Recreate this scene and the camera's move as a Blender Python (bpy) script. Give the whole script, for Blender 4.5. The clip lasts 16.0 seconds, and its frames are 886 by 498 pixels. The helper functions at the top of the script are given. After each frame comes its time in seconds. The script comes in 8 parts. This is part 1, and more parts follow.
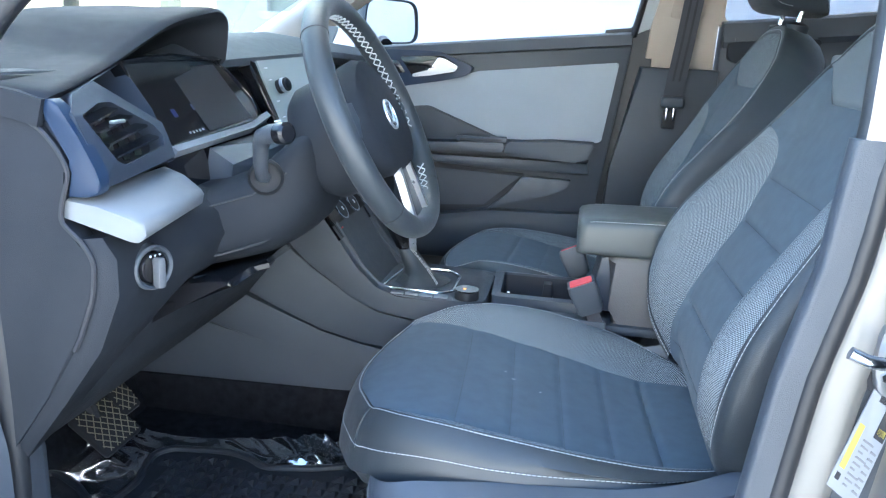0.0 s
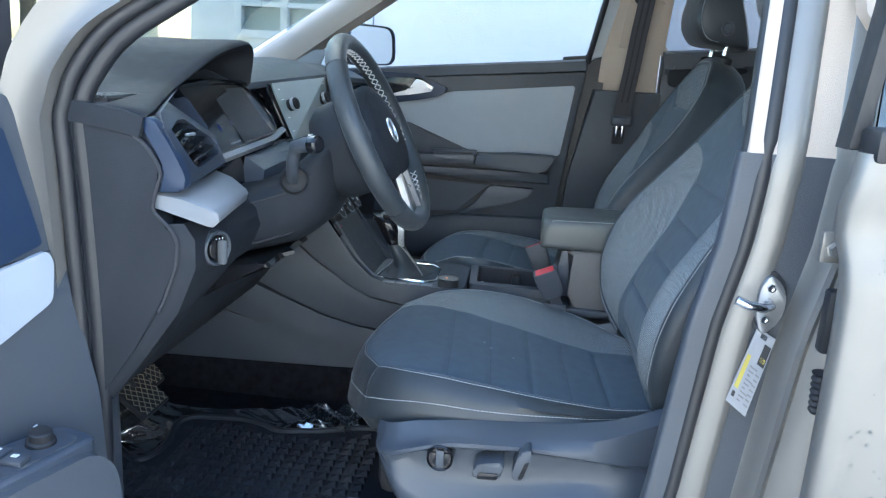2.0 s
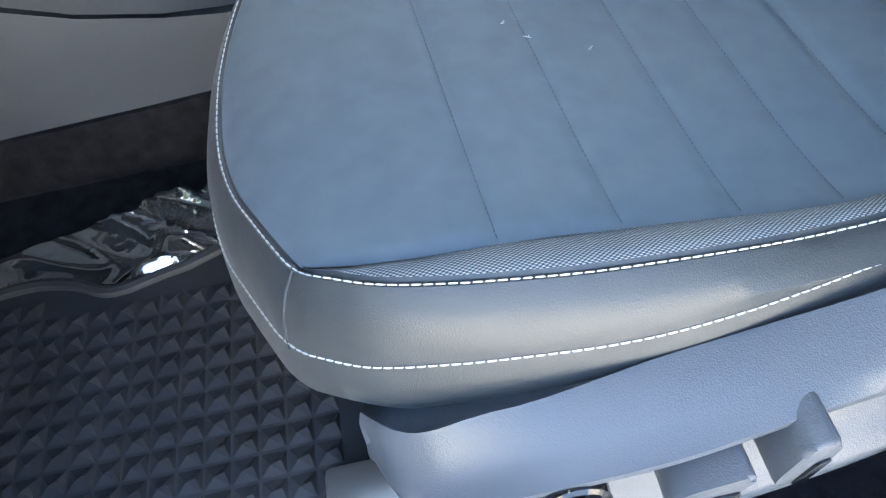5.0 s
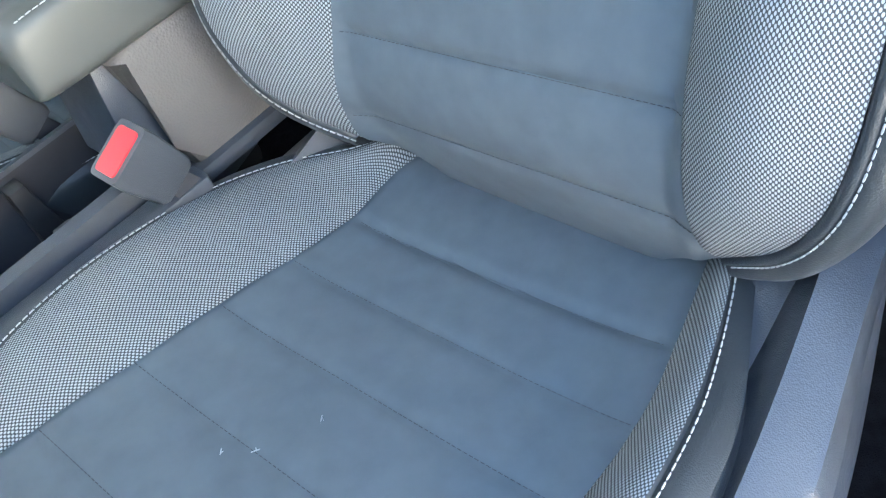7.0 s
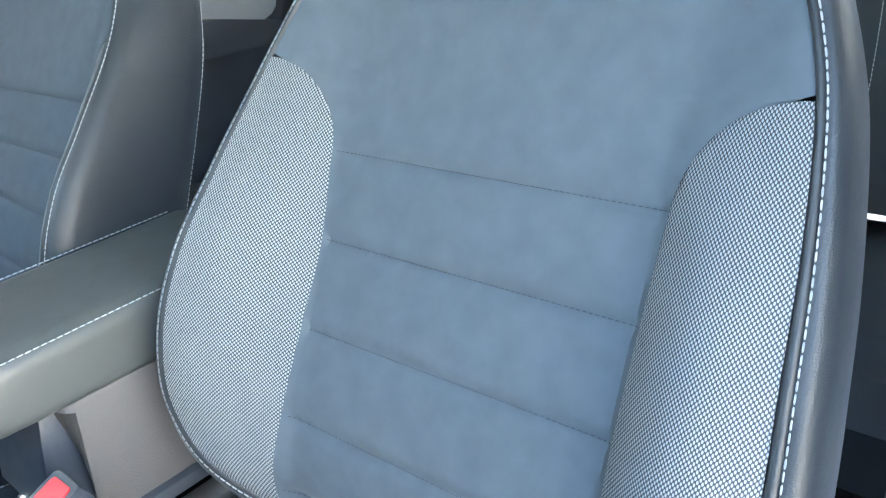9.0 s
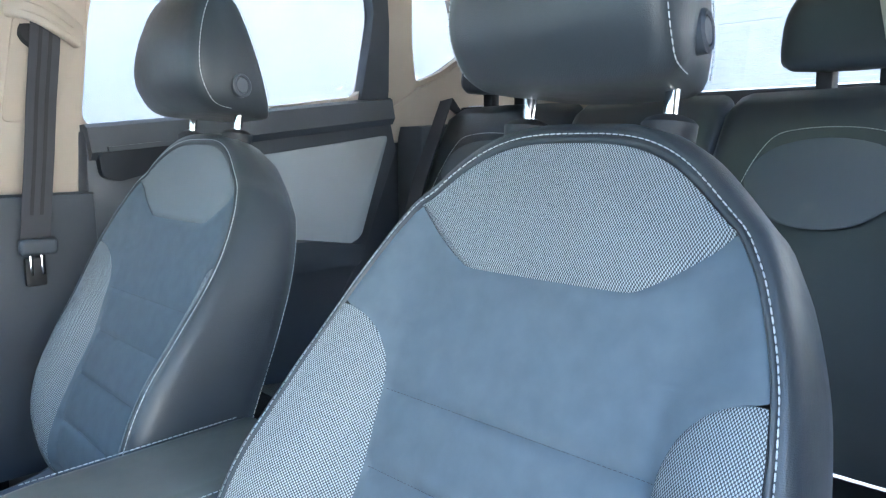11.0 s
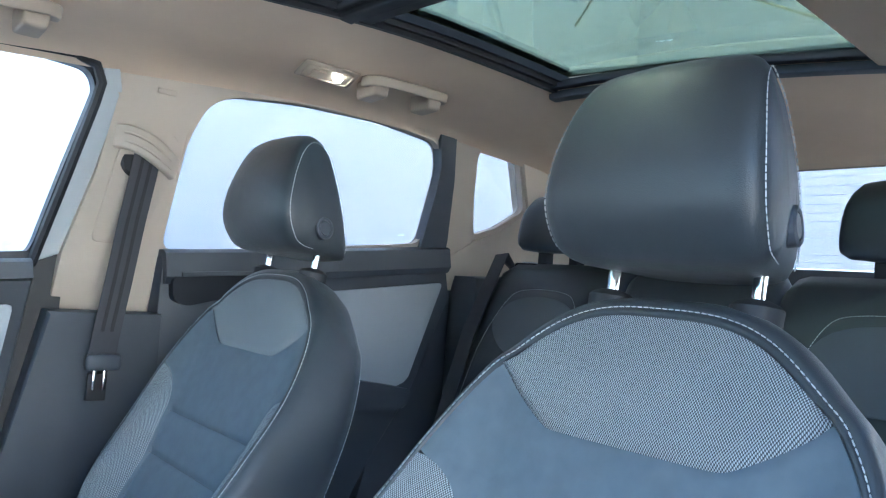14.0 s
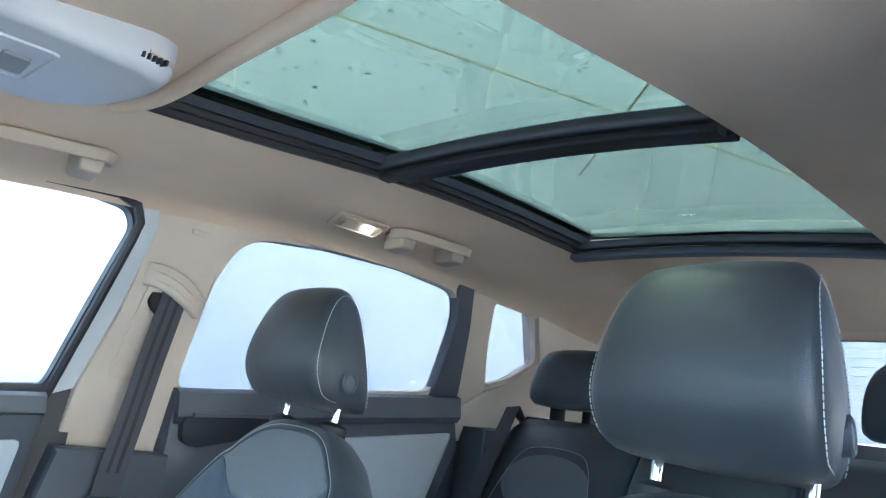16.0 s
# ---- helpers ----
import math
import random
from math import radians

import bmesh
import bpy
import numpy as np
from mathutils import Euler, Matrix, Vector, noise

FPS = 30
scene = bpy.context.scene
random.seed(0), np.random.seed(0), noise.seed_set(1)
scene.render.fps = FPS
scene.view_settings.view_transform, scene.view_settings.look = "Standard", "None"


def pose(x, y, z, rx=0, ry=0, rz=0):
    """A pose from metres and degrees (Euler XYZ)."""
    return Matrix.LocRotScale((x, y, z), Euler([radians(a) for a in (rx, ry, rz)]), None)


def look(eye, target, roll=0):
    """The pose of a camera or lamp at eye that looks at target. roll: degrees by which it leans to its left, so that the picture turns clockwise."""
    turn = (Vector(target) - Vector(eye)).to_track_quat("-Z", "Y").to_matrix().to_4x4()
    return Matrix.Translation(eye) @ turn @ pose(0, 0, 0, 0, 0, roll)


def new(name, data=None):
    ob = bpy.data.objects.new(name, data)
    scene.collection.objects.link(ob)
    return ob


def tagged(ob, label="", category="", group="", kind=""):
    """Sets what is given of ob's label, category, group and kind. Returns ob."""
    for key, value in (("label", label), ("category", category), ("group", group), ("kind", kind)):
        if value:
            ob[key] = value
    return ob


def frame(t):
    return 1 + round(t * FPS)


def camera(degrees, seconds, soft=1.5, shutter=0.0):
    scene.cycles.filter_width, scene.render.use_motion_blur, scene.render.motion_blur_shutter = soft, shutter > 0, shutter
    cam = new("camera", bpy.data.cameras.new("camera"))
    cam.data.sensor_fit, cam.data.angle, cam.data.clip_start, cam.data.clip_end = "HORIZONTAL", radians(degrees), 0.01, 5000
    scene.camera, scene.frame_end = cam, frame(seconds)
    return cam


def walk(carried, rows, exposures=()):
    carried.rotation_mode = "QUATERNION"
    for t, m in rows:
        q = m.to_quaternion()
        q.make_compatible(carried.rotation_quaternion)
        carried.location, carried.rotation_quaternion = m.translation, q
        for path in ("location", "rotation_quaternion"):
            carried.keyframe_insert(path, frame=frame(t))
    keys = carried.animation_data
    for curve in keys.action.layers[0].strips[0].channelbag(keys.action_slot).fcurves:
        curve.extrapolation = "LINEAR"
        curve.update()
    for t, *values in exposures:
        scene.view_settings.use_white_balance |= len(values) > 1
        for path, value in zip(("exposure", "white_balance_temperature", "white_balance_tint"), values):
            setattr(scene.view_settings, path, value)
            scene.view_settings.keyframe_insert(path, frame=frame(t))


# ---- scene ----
cam = camera(60.9, 16.0, soft=1.2)
PATH = [
    (0, (-0.187, -1.071, 1.158), (-0.504, 0.835, 0.641), 2.8),
    (0.5, (-0.202, -1.194, 1.163), (-0.455, 0.739, 0.716), 3.0),
    (1, (-0.205, -1.283, 1.175), (-0.435, 0.657, 0.744), 3.4),
    (1.5, (-0.206, -1.325, 1.179), (-0.422, 0.616, 0.747), 3.6),
    (2, (-0.204, -1.33, 1.18), (-0.413, 0.602, 0.704), 3.6),
    (2.5, (-0.189, -1.214, 1.138), (-0.392, 0.691, 0.563), 3.4),
    (3, (-0.179, -0.983, 1.043), (-0.377, 0.881, 0.344), 3.0),
    (3.2, (-0.187, -0.901, 0.986), (-0.375, 0.944, 0.236), 2.8),
    (5.3, (-0.354, -0.382, 1.029), (-0.285, 0.741, -0.625), -16.8),
    (5.5, (-0.343, -0.353, 1.039), (-0.266, 0.741, -0.633), -22.7),
    (6, (-0.303, -0.313, 1.046), (-0.136, 0.766, -0.629), -33.3),
    (6.5, (-0.285, -0.315, 1.038), (0.209, 0.849, -0.512), -28.1),
    (7, (-0.268, -0.314, 1.067), (0.496, 0.859, -0.361), -22.0),
    (7.5, (-0.255, -0.308, 1.101), (0.734, 0.848, -0.197), -15.5),
    (8, (-0.26, -0.301, 1.128), (0.915, 0.844, -0.015), -11.0),
    (8.5, (-0.292, -0.295, 1.151), (1.045, 0.822, 0.168), -6.6),
    (9, (-0.283, -0.316, 1.161), (1.079, 0.899, 0.344), -5.1),
    (9.5, (-0.291, -0.33, 1.178), (1.1, 0.936, 0.5), -3.7),
    (10, (-0.315, -0.351, 1.194), (1.092, 0.972, 0.672), -2.1),
    (10.2, (-0.319, -0.362, 1.201), (1.079, 0.989, 0.73), -1.8),
    (12.3, (-0.341, -0.424, 1.236), (0.992, 1.065, 1.159), 1.2),
    (12.5, (-0.344, -0.425, 1.237), (0.987, 1.067, 1.173), 1.2),
    (13, (-0.343, -0.426, 1.238), (0.982, 1.072, 1.207), 2.0),
    (13.5, (-0.355, -0.412, 1.235), (0.967, 1.089, 1.252), 3.2),
    (14, (-0.389, -0.38, 1.233), (0.923, 1.126, 1.328), 4.7),
    (14.5, (-0.414, -0.361, 1.246), (0.889, 1.144, 1.439), 6.2),
    (15, (-0.43, -0.352, 1.26), (0.859, 1.15, 1.547), 7.2),
    (15.5, (-0.44, -0.35, 1.269), (0.837, 1.144, 1.64), 7.8),
    (16, (-0.442, -0.353, 1.273), (0.823, 1.135, 1.706), 8.2),
]
walk(cam, [(t, look(eye, target, roll)) for t, eye, target, roll in PATH], exposures=((0.0, 3.65, 5550, 2), (1.5, 2.85, 5500, 1), (3.2, 3.5, 5950, 2), (5.3, 4.25, 6600, 4), (7.5, 4.25, 6600, 3), (10.2, 4.35, 6000, 2), (12.3, 3.85, 5600, 3), (16.0, 3.9, 5350, 1)))

# ---- sky, sun and exposure ----
world = bpy.data.worlds.new("sky")
scene.world = world
world.use_nodes = True
wn = world.node_tree
sky = wn.nodes.new("ShaderNodeTexSky")
sky.sky_type, sky.sun_disc = "NISHITA", False
sky.sun_elevation, sky.sun_rotation = radians(50), radians(349)
sky.air_density, sky.dust_density = 1.0, 3.0
wn.nodes["Background"].inputs[1].default_value = 0.15
wn.links.new(sky.outputs[0], wn.nodes["Background"].inputs[0])
sun_data = bpy.data.lights.new("sun", "SUN")
sun_data.energy, sun_data.angle, sun_data.color = 3.6, radians(0.6), (1.0, 0.94, 0.86)
sun = new("sun", sun_data)
sun.matrix_world = look((-1.55, 8.0, 9.7), (0, 0, 0))

# ---- mesh helpers ----
V = Vector
CY = 0.37            # middle plane of the car


def part(name, bm, mat, parent=None, label="", sharp=38):
    """Links a bmesh as one mesh object, under a thing or a part."""
    me = bpy.data.meshes.new(name)
    bmesh.ops.recalc_face_normals(bm, faces=bm.faces)
    bm.to_mesh(me)
    bm.free()
    for m in (mat if isinstance(mat, (list, tuple)) else [mat]):
        me.materials.append(m)
    for p in me.polygons:
        p.use_smooth = True
    me.set_sharp_from_angle(angle=radians(sharp))
    ob = new(name, me)
    if parent:
        ob.parent = parent
    if label:
        ob["label"] = label
    return ob


def thing(name, label, category, group="", kind="", at=(0, 0, 0)):
    ob = new(name)
    ob.empty_display_size = 0.05
    ob.location = at
    return tagged(ob, label, category, group, kind)


def whole(name, bm, mat, label, category, group="", kind="", sharp=38):
    return tagged(part(name, bm, mat, sharp=sharp), label, category, group, kind)


def BM():
    return bmesh.new()


def loft(rings, closed=True, caps=True, bm=None):
    """Skin over rings of equally many points."""
    bm = bm or BM()
    vs = [[bm.verts.new(p) for p in r] for r in rings]
    n = len(rings[0])
    for a, b in zip(vs, vs[1:]):
        for i in range(n if closed else n - 1):
            j = (i + 1) % n
            try:
                bm.faces.new((a[i], a[j], b[j], b[i]))
            except ValueError:
                pass
    if caps and closed:
        bm.faces.new(vs[0])
        bm.faces.new(vs[-1][::-1])
    return bm


def rbox(c, s, bev=0.004, seg=2, rot=None, bm=None):
    """Box of size s round c with rounded edges, turned by the matrix rot."""
    own = BM()
    bmesh.ops.create_cube(own, size=1)
    bmesh.ops.scale(own, vec=s, verts=own.verts)
    if bev:
        bmesh.ops.bevel(own, geom=own.edges[:], offset=min(bev, min(s) * 0.49), segments=seg, affect="EDGES", profile=0.5)
    if rot:
        bmesh.ops.transform(own, matrix=rot.to_4x4(), verts=own.verts)
    bmesh.ops.translate(own, vec=c, verts=own.verts)
    return own if bm is None else merge(bm, own)


def merge(bm, other):
    me = bpy.data.meshes.new("tmp")
    other.to_mesh(me)
    other.free()
    bm.from_mesh(me)
    bpy.data.meshes.remove(me)
    return bm


def prism(poly, axis, lo, hi, bev=0.003, seg=2, bm=None):
    """Polygon (two coordinates a point) drawn out along axis from lo to hi."""
    own = BM()

    def at(p, v):
        return {"x": (v, p[0], p[1]), "y": (p[0], v, p[1]), "z": (p[0], p[1], v)}[axis]
    a = [own.verts.new(at(p, lo)) for p in poly]
    b = [own.verts.new(at(p, hi)) for p in poly]
    n = len(poly)
    for i in range(n):
        own.faces.new((a[i], a[(i + 1) % n], b[(i + 1) % n], b[i]))
    fa, fb = own.faces.new(a[::-1]), own.faces.new(b)
    if bev:
        es = set(fa.edges) | set(fb.edges)
        bmesh.ops.bevel(own, geom=list(es), offset=bev, segments=seg, affect="EDGES", profile=0.5, clamp_overlap=True)
    return own if bm is None else merge(bm, own)


def smooth_poly(pts, n=6, closed=True):
    """Catmull-Rom through the points."""
    pts = [np.array(p, float) for p in pts]
    out, m = [], len(pts)
    for i in range(m if closed else m - 1):
        g = (lambda k: pts[k % m]) if closed else (lambda k: pts[min(max(k, 0), m - 1)])
        p0, p1, p2, p3 = g(i - 1), g(i), g(i + 1), g(i + 2)
        for k in range(n):
            t = k / n
            out.append(tuple(0.5 * (2 * p1 + (p2 - p0) * t + (2 * p0 - 5 * p1 + 4 * p2 - p3) * t * t + (3 * p1 - p0 - 3 * p2 + p3) * t ** 3)))
    if not closed:
        out.append(tuple(pts[-1]))
    return out


def round_poly(pts, r, n=4):
    """Polygon in two coordinates with its corners rounded by about r."""
    out, m = [], len(pts)
    for i in range(m):
        p, a, b = (np.array(pts[k % m], float) for k in (i, i - 1, i + 1))
        la, lb = np.linalg.norm(a - p), np.linalg.norm(b - p)
        q = min(r, la * 0.45, lb * 0.45)
        s, e = p + (a - p) / la * q, p + (b - p) / lb * q
        for k in range(n + 1):
            t = k / n
            out.append(tuple((1 - t) ** 2 * s + 2 * t * (1 - t) * p + t * t * e))
    return out


def frames_along(path, closed=False, up=None):
    path = [V(p) for p in path]
    n, out, nrm = len(path), [], None
    for i, p in enumerate(path):
        a = path[i - 1] if (i or closed) else p
        b = path[(i + 1) % n] if (i < n - 1 or closed) else p
        t = (b - a).normalized()
        if nrm is None or up is not None:
            ref = V(up) if up is not None else (V((0, 0, 1)) if abs(t.z) < 0.9 else V((1, 0, 0)))
            nrm = (ref - t * ref.dot(t)).normalized()
        else:
            nrm = (nrm - t * nrm.dot(t)).normalized()
        out.append((p, t, nrm, t.cross(nrm)))
    return out


def sweep(path, section, closed=False, caps=True, up=None, bm=None, scale=None):
    """Section (points a, b) carried along a path; a along the normal, b along the binormal."""
    rings = []
    fr = frames_along(path, closed, up)
    for i, (p, t, n, b) in enumerate(fr):
        k = scale(i / max(1, len(fr) - 1)) if scale else 1
        rings.append([p + n * (a * k) + b * (c * k) for a, c in section])
    if closed:
        rings.append(rings[0])
        return weld(loft(rings, True, False, bm))
    return loft(rings, True, caps, bm)


def weld(bm, d=1e-5):
    bmesh.ops.remove_doubles(bm, verts=bm.verts, dist=d)
    return bm


def circle(r, n=10, squash=1.0):
    return [(r * math.cos(2 * math.pi * k / n), squash * r * math.sin(2 * math.pi * k / n)) for k in range(n)]


def tube(path, r, n=10, closed=False, bm=None, up=None):
    return sweep(path, circle(r, n), closed, True, up, bm)


def lathe(profile, axis_at, axis_dir, n=28, bm=None):
    """Profile (radius, height) turned round an axis."""
    z = V(axis_dir).normalized()
    x = z.orthogonal().normalized()
    y = z.cross(x)
    rings = []
    for r, h in profile:
        rings.append([V(axis_at) + z * h + (x * math.cos(a) + y * math.sin(a)) * max(r, 1e-5) for a in (2 * math.pi * k / n for k in range(n))])
    return loft(rings, True, True, bm)


def stitches(path, length=0.0052, gap=0.0013, w=0.0013, lift=0.0006, up=None, bm=None):
    """Thread: a row of short rounded dashes along a path."""
    bm = bm or BM()
    path = [V(p) for p in path]
    seg = [0.0]
    for a, b in zip(path, path[1:]):
        seg.append(seg[-1] + (b - a).length)

    def at(s):
        k = int(np.searchsorted(seg, s)) or 1
        k = min(k, len(path) - 1)
        f = (s - seg[k - 1]) / max(1e-9, seg[k] - seg[k - 1])
        return path[k - 1].lerp(path[k], f)
    s = 0.0
    while s + length < seg[-1]:
        a, b = at(s), at(s + length)
        t = (b - a).normalized()
        n = V(up(a.lerp(b, 0.5))) if callable(up) else V(up or (0, 0, 1))
        n = (n - t * n.dot(t)).normalized()
        c = t.cross(n)
        rings = []
        for f, k in ((0, 0.45), (0.2, 1), (0.8, 1), (1, 0.45)):
            p = a.lerp(b, f) + n * lift
            rings.append([p + c * (w / 2 * k), p + n * (w * 0.55 * k), p - c * (w / 2 * k), p - n * (w * 0.5)])
        loft(rings, True, True, bm)
        s += length + gap
    return bm


def grid_mesh(P, UV, bm=None, flip=False):
    """Faces over an array of points, with texture coordinates in metres."""
    bm = bm or BM()
    uv = bm.loops.layers.uv.verify()
    nu, nv = P.shape[:2]
    vs = [[bm.verts.new(P[i, j]) for j in range(nv)] for i in range(nu)]
    for i in range(nu - 1):
        for j in range(nv - 1):
            ks = ((i, j), (i + 1, j), (i + 1, j + 1), (i, j + 1))
            try:
                f = bm.faces.new([vs[a][b] for a, b in ks])
            except ValueError:
                continue
            for lp, (a, b) in zip(f.loops, ks):
                lp[uv].uv = UV[a, b]
    return bm


def smooth_interp(x, xs, ys):
    """Soft curve through the points."""
    xs, ys = np.array(xs, float), np.array(ys, float)
    m = np.gradient(ys, xs)
    x = np.clip(x, xs[0], xs[-1])
    k = np.clip(np.searchsorted(xs, x, side="right") - 1, 0, len(xs) - 2)
    h = xs[k + 1] - xs[k]
    t = (x - xs[k]) / h
    return (2 * t**3 - 3 * t**2 + 1) * ys[k] + (t**3 - 2 * t**2 + t) * h * m[k] + (-2 * t**3 + 3 * t**2) * ys[k + 1] + (t**3 - t**2) * h * m[k + 1]


def sstep(a, b, x):
    t = np.clip((np.asarray(x, float) - a) / (b - a), 0, 1)
    return t * t * (3 - 2 * t)


# ---- materials ----
def material(name, color, rough=0.5, metal=0.0, bump=(), vary=0.12, vary_scale=6.0, coat=0.0, sheen=0.0, spec=0.5, rough_vary=0.03):
    """Principled surface with large and small variation. bump: rows of (kind, scale, strength, distance)."""
    m = bpy.data.materials.new(name)
    m.use_nodes = True
    nt = m.node_tree
    b = nt.nodes["Principled BSDF"]
    b.inputs["Metallic"].default_value = metal
    b.inputs["Specular IOR Level"].default_value = spec
    b.inputs["Coat Weight"].default_value = coat
    b.inputs["Coat Roughness"].default_value = 0.08
    b.inputs["Sheen Weight"].default_value = sheen
    geo = nt.nodes.new("ShaderNodeTexCoord")
    n1 = nt.nodes.new("ShaderNodeTexNoise")
    n1.inputs["Scale"].default_value, n1.inputs["Detail"].default_value = vary_scale, 6
    nt.links.new(geo.outputs["Object"], n1.inputs["Vector"])
    ramp = nt.nodes.new("ShaderNodeMapRange")
    ramp.inputs["From Min"].default_value, ramp.inputs["From Max"].default_value = 0.3, 0.7
    ramp.inputs["To Min"].default_value, ramp.inputs["To Max"].default_value = 1 - vary, 1 + vary
    nt.links.new(n1.outputs["Fac"], ramp.inputs["Value"])
    mul = nt.nodes.new("ShaderNodeVectorMath")
    mul.operation = "SCALE"
    mul.inputs[0].default_value = color
    nt.links.new(ramp.outputs[0], mul.inputs["Scale"])
    nt.links.new(mul.outputs[0], b.inputs["Base Color"])
    n2 = nt.nodes.new("ShaderNodeTexNoise")
    n2.inputs["Scale"].default_value, n2.inputs["Detail"].default_value = vary_scale * 9, 4
    nt.links.new(geo.outputs["Object"], n2.inputs["Vector"])
    rr = nt.nodes.new("ShaderNodeMapRange")
    rr.inputs["From Min"].default_value, rr.inputs["From Max"].default_value = 0.3, 0.7
    rr.inputs["To Min"].default_value, rr.inputs["To Max"].default_value = max(0.02, rough - rough_vary), min(1, rough + rough_vary)
    nt.links.new(n2.outputs["Fac"], rr.inputs["Value"])
    nt.links.new(rr.outputs[0], b.inputs["Roughness"])
    last = None
    for kind, scale, strength, dist in bump:
        tx = nt.nodes.new({"noise": "ShaderNodeTexNoise", "cells": "ShaderNodeTexVoronoi"}[kind])
        tx.inputs["Scale"].default_value = scale
        nt.links.new(geo.outputs["Object"], tx.inputs["Vector"])
        bp = nt.nodes.new("ShaderNodeBump")
        bp.inputs["Strength"].default_value, bp.inputs["Distance"].default_value = strength, dist
        nt.links.new(tx.outputs[0], bp.inputs["Height"])
        if last:
            nt.links.new(last.outputs[0], bp.inputs["Normal"])
        last = bp
    if last:
        nt.links.new(last.outputs[0], b.inputs["Normal"])
    m.diffuse_color = (*color, 1)
    return m


def woven_material(name, light, dark, pitch=0.0025, spec=0.3):
    """Two-coloured weave of raised pale dots on dark yarn, in texture metres."""
    m = material(name, dark, 0.75, spec=spec)
    nt = m.node_tree
    b = nt.nodes["Principled BSDF"]
    uv = nt.nodes.new("ShaderNodeUVMap")
    mp = nt.nodes.new("ShaderNodeMapping")
    mp.inputs["Scale"].default_value = (1 / pitch, 0.72 / pitch, 1)
    nt.links.new(uv.outputs[0], mp.inputs[0])
    sep = nt.nodes.new("ShaderNodeSeparateXYZ")
    nt.links.new(mp.outputs[0], sep.inputs[0])

    def op(kind, a, c=None):
        n = nt.nodes.new("ShaderNodeMath")
        n.operation = kind
        for i, v in enumerate((a, c)):
            if v is None:
                continue
            if isinstance(v, (int, float)):
                n.inputs[i].default_value = v
            else:
                nt.links.new(v, n.inputs[i])
        return n.outputs[0]
    def dots(off):
        fx = op("SUBTRACT", op("FRACT", op("ADD", sep.outputs[0], 1000.0 + off)), 0.5)
        fy = op("SUBTRACT", op("FRACT", op("ADD", sep.outputs[1], 1000.0 + off)), 0.5)
        return op("SQRT", op("ADD", op("POWER", op("MULTIPLY", fx, 3.35), 2.0), op("POWER", op("MULTIPLY", fy, 2.5), 2.0)))
    d = op("MINIMUM", dots(0.0), dots(0.5))
    mr = nt.nodes.new("ShaderNodeMapRange")
    mr.interpolation_type = "SMOOTHSTEP"
    mr.inputs["From Min"].default_value, mr.inputs["From Max"].default_value = 0.55, 0.95
    mr.inputs["To Min"].default_value, mr.inputs["To Max"].default_value = 1, 0
    nt.links.new(d, mr.inputs["Value"])
    mix = nt.nodes.new("ShaderNodeMix")
    mix.data_type = "RGBA"
    mix.inputs[6].default_value, mix.inputs[7].default_value = (*dark, 1), (*light, 1)
    nt.links.new(mr.outputs[0], mix.inputs[0])
    nt.links.new(mix.outputs[2], b.inputs["Base Color"])
    bp = nt.nodes.new("ShaderNodeBump")
    bp.inputs["Strength"].default_value, bp.inputs["Distance"].default_value = 0.6, 0.0006
    nt.links.new(mr.outputs[0], bp.inputs["Height"])
    nt.links.new(bp.outputs[0], b.inputs["Normal"])
    return m


def glass_material(name, tint, rough=0.0, ior=1.48):
    """Real glass of a closed pane; the tint acts at both faces."""
    m = bpy.data.materials.new(name)
    m.use_nodes = True
    nt = m.node_tree
    nt.nodes.remove(nt.nodes["Principled BSDF"])
    gl = nt.nodes.new("ShaderNodeBsdfGlass")
    gl.inputs["Color"].default_value = (*(math.sqrt(k) for k in tint), 1)
    gl.inputs["Roughness"].default_value, gl.inputs["IOR"].default_value = rough, ior
    nt.links.new(gl.outputs[0], nt.nodes["Material Output"].inputs[0])
    return m


def lamp_material(name, color, strength):
    m = bpy.data.materials.new(name)
    m.use_nodes = True
    b = m.node_tree.nodes["Principled BSDF"]
    b.inputs["Emission Color"].default_value, b.inputs["Emission Strength"].default_value = (*color, 1), strength
    b.inputs["Base Color"].default_value = (*color, 1)
    return m


GRAIN = (("cells", 900, 0.35, 0.0005), ("noise", 260, 0.2, 0.0006))
M_leather = material("black_leatherette", (0.031, 0.037, 0.042), 0.42, bump=(("cells", 900, 0.30, 0.0005), ("noise", 300, 0.12, 0.0005)), vary=0.10, sheen=0.08)
# black vinyl, raised and slightly greened for light reflected from the roof glass
M_armrest = material("black_vinyl_with_roof_light", (0.086, 0.092, 0.087), 0.40, bump=(("noise", 900, 0.15, 0.0004),))
M_suede = material("blue_grey_suede_fabric", (0.105, 0.130, 0.151), 0.95, bump=(("noise", 1100, 0.2, 0.0004), ("noise", 45, 0.06, 0.001)), vary=0.065, vary_scale=48, sheen=0.08, spec=0.15)
M_woven = woven_material("grey_woven_fabric", (0.365, 0.395, 0.405), (0.054, 0.060, 0.067))
# same weave as the front seats with darker dots and yarn
M_woven_rear = woven_material("dark_grey_woven_fabric", (0.12, 0.13, 0.14), (0.022, 0.024, 0.027))
M_thread = material("white_thread", (0.50, 0.51, 0.51), 0.8)
M_dark_thread = material("dark_thread", (0.028, 0.034, 0.042), 0.8)
M_plastic = material("charcoal_grained_plastic", (0.062, 0.070, 0.083), 0.46, bump=GRAIN, vary=0.08)
M_dash = material("dark_charcoal_dash_plastic", (0.024, 0.027, 0.033), 0.62, bump=GRAIN, vary=0.08, spec=0.18)
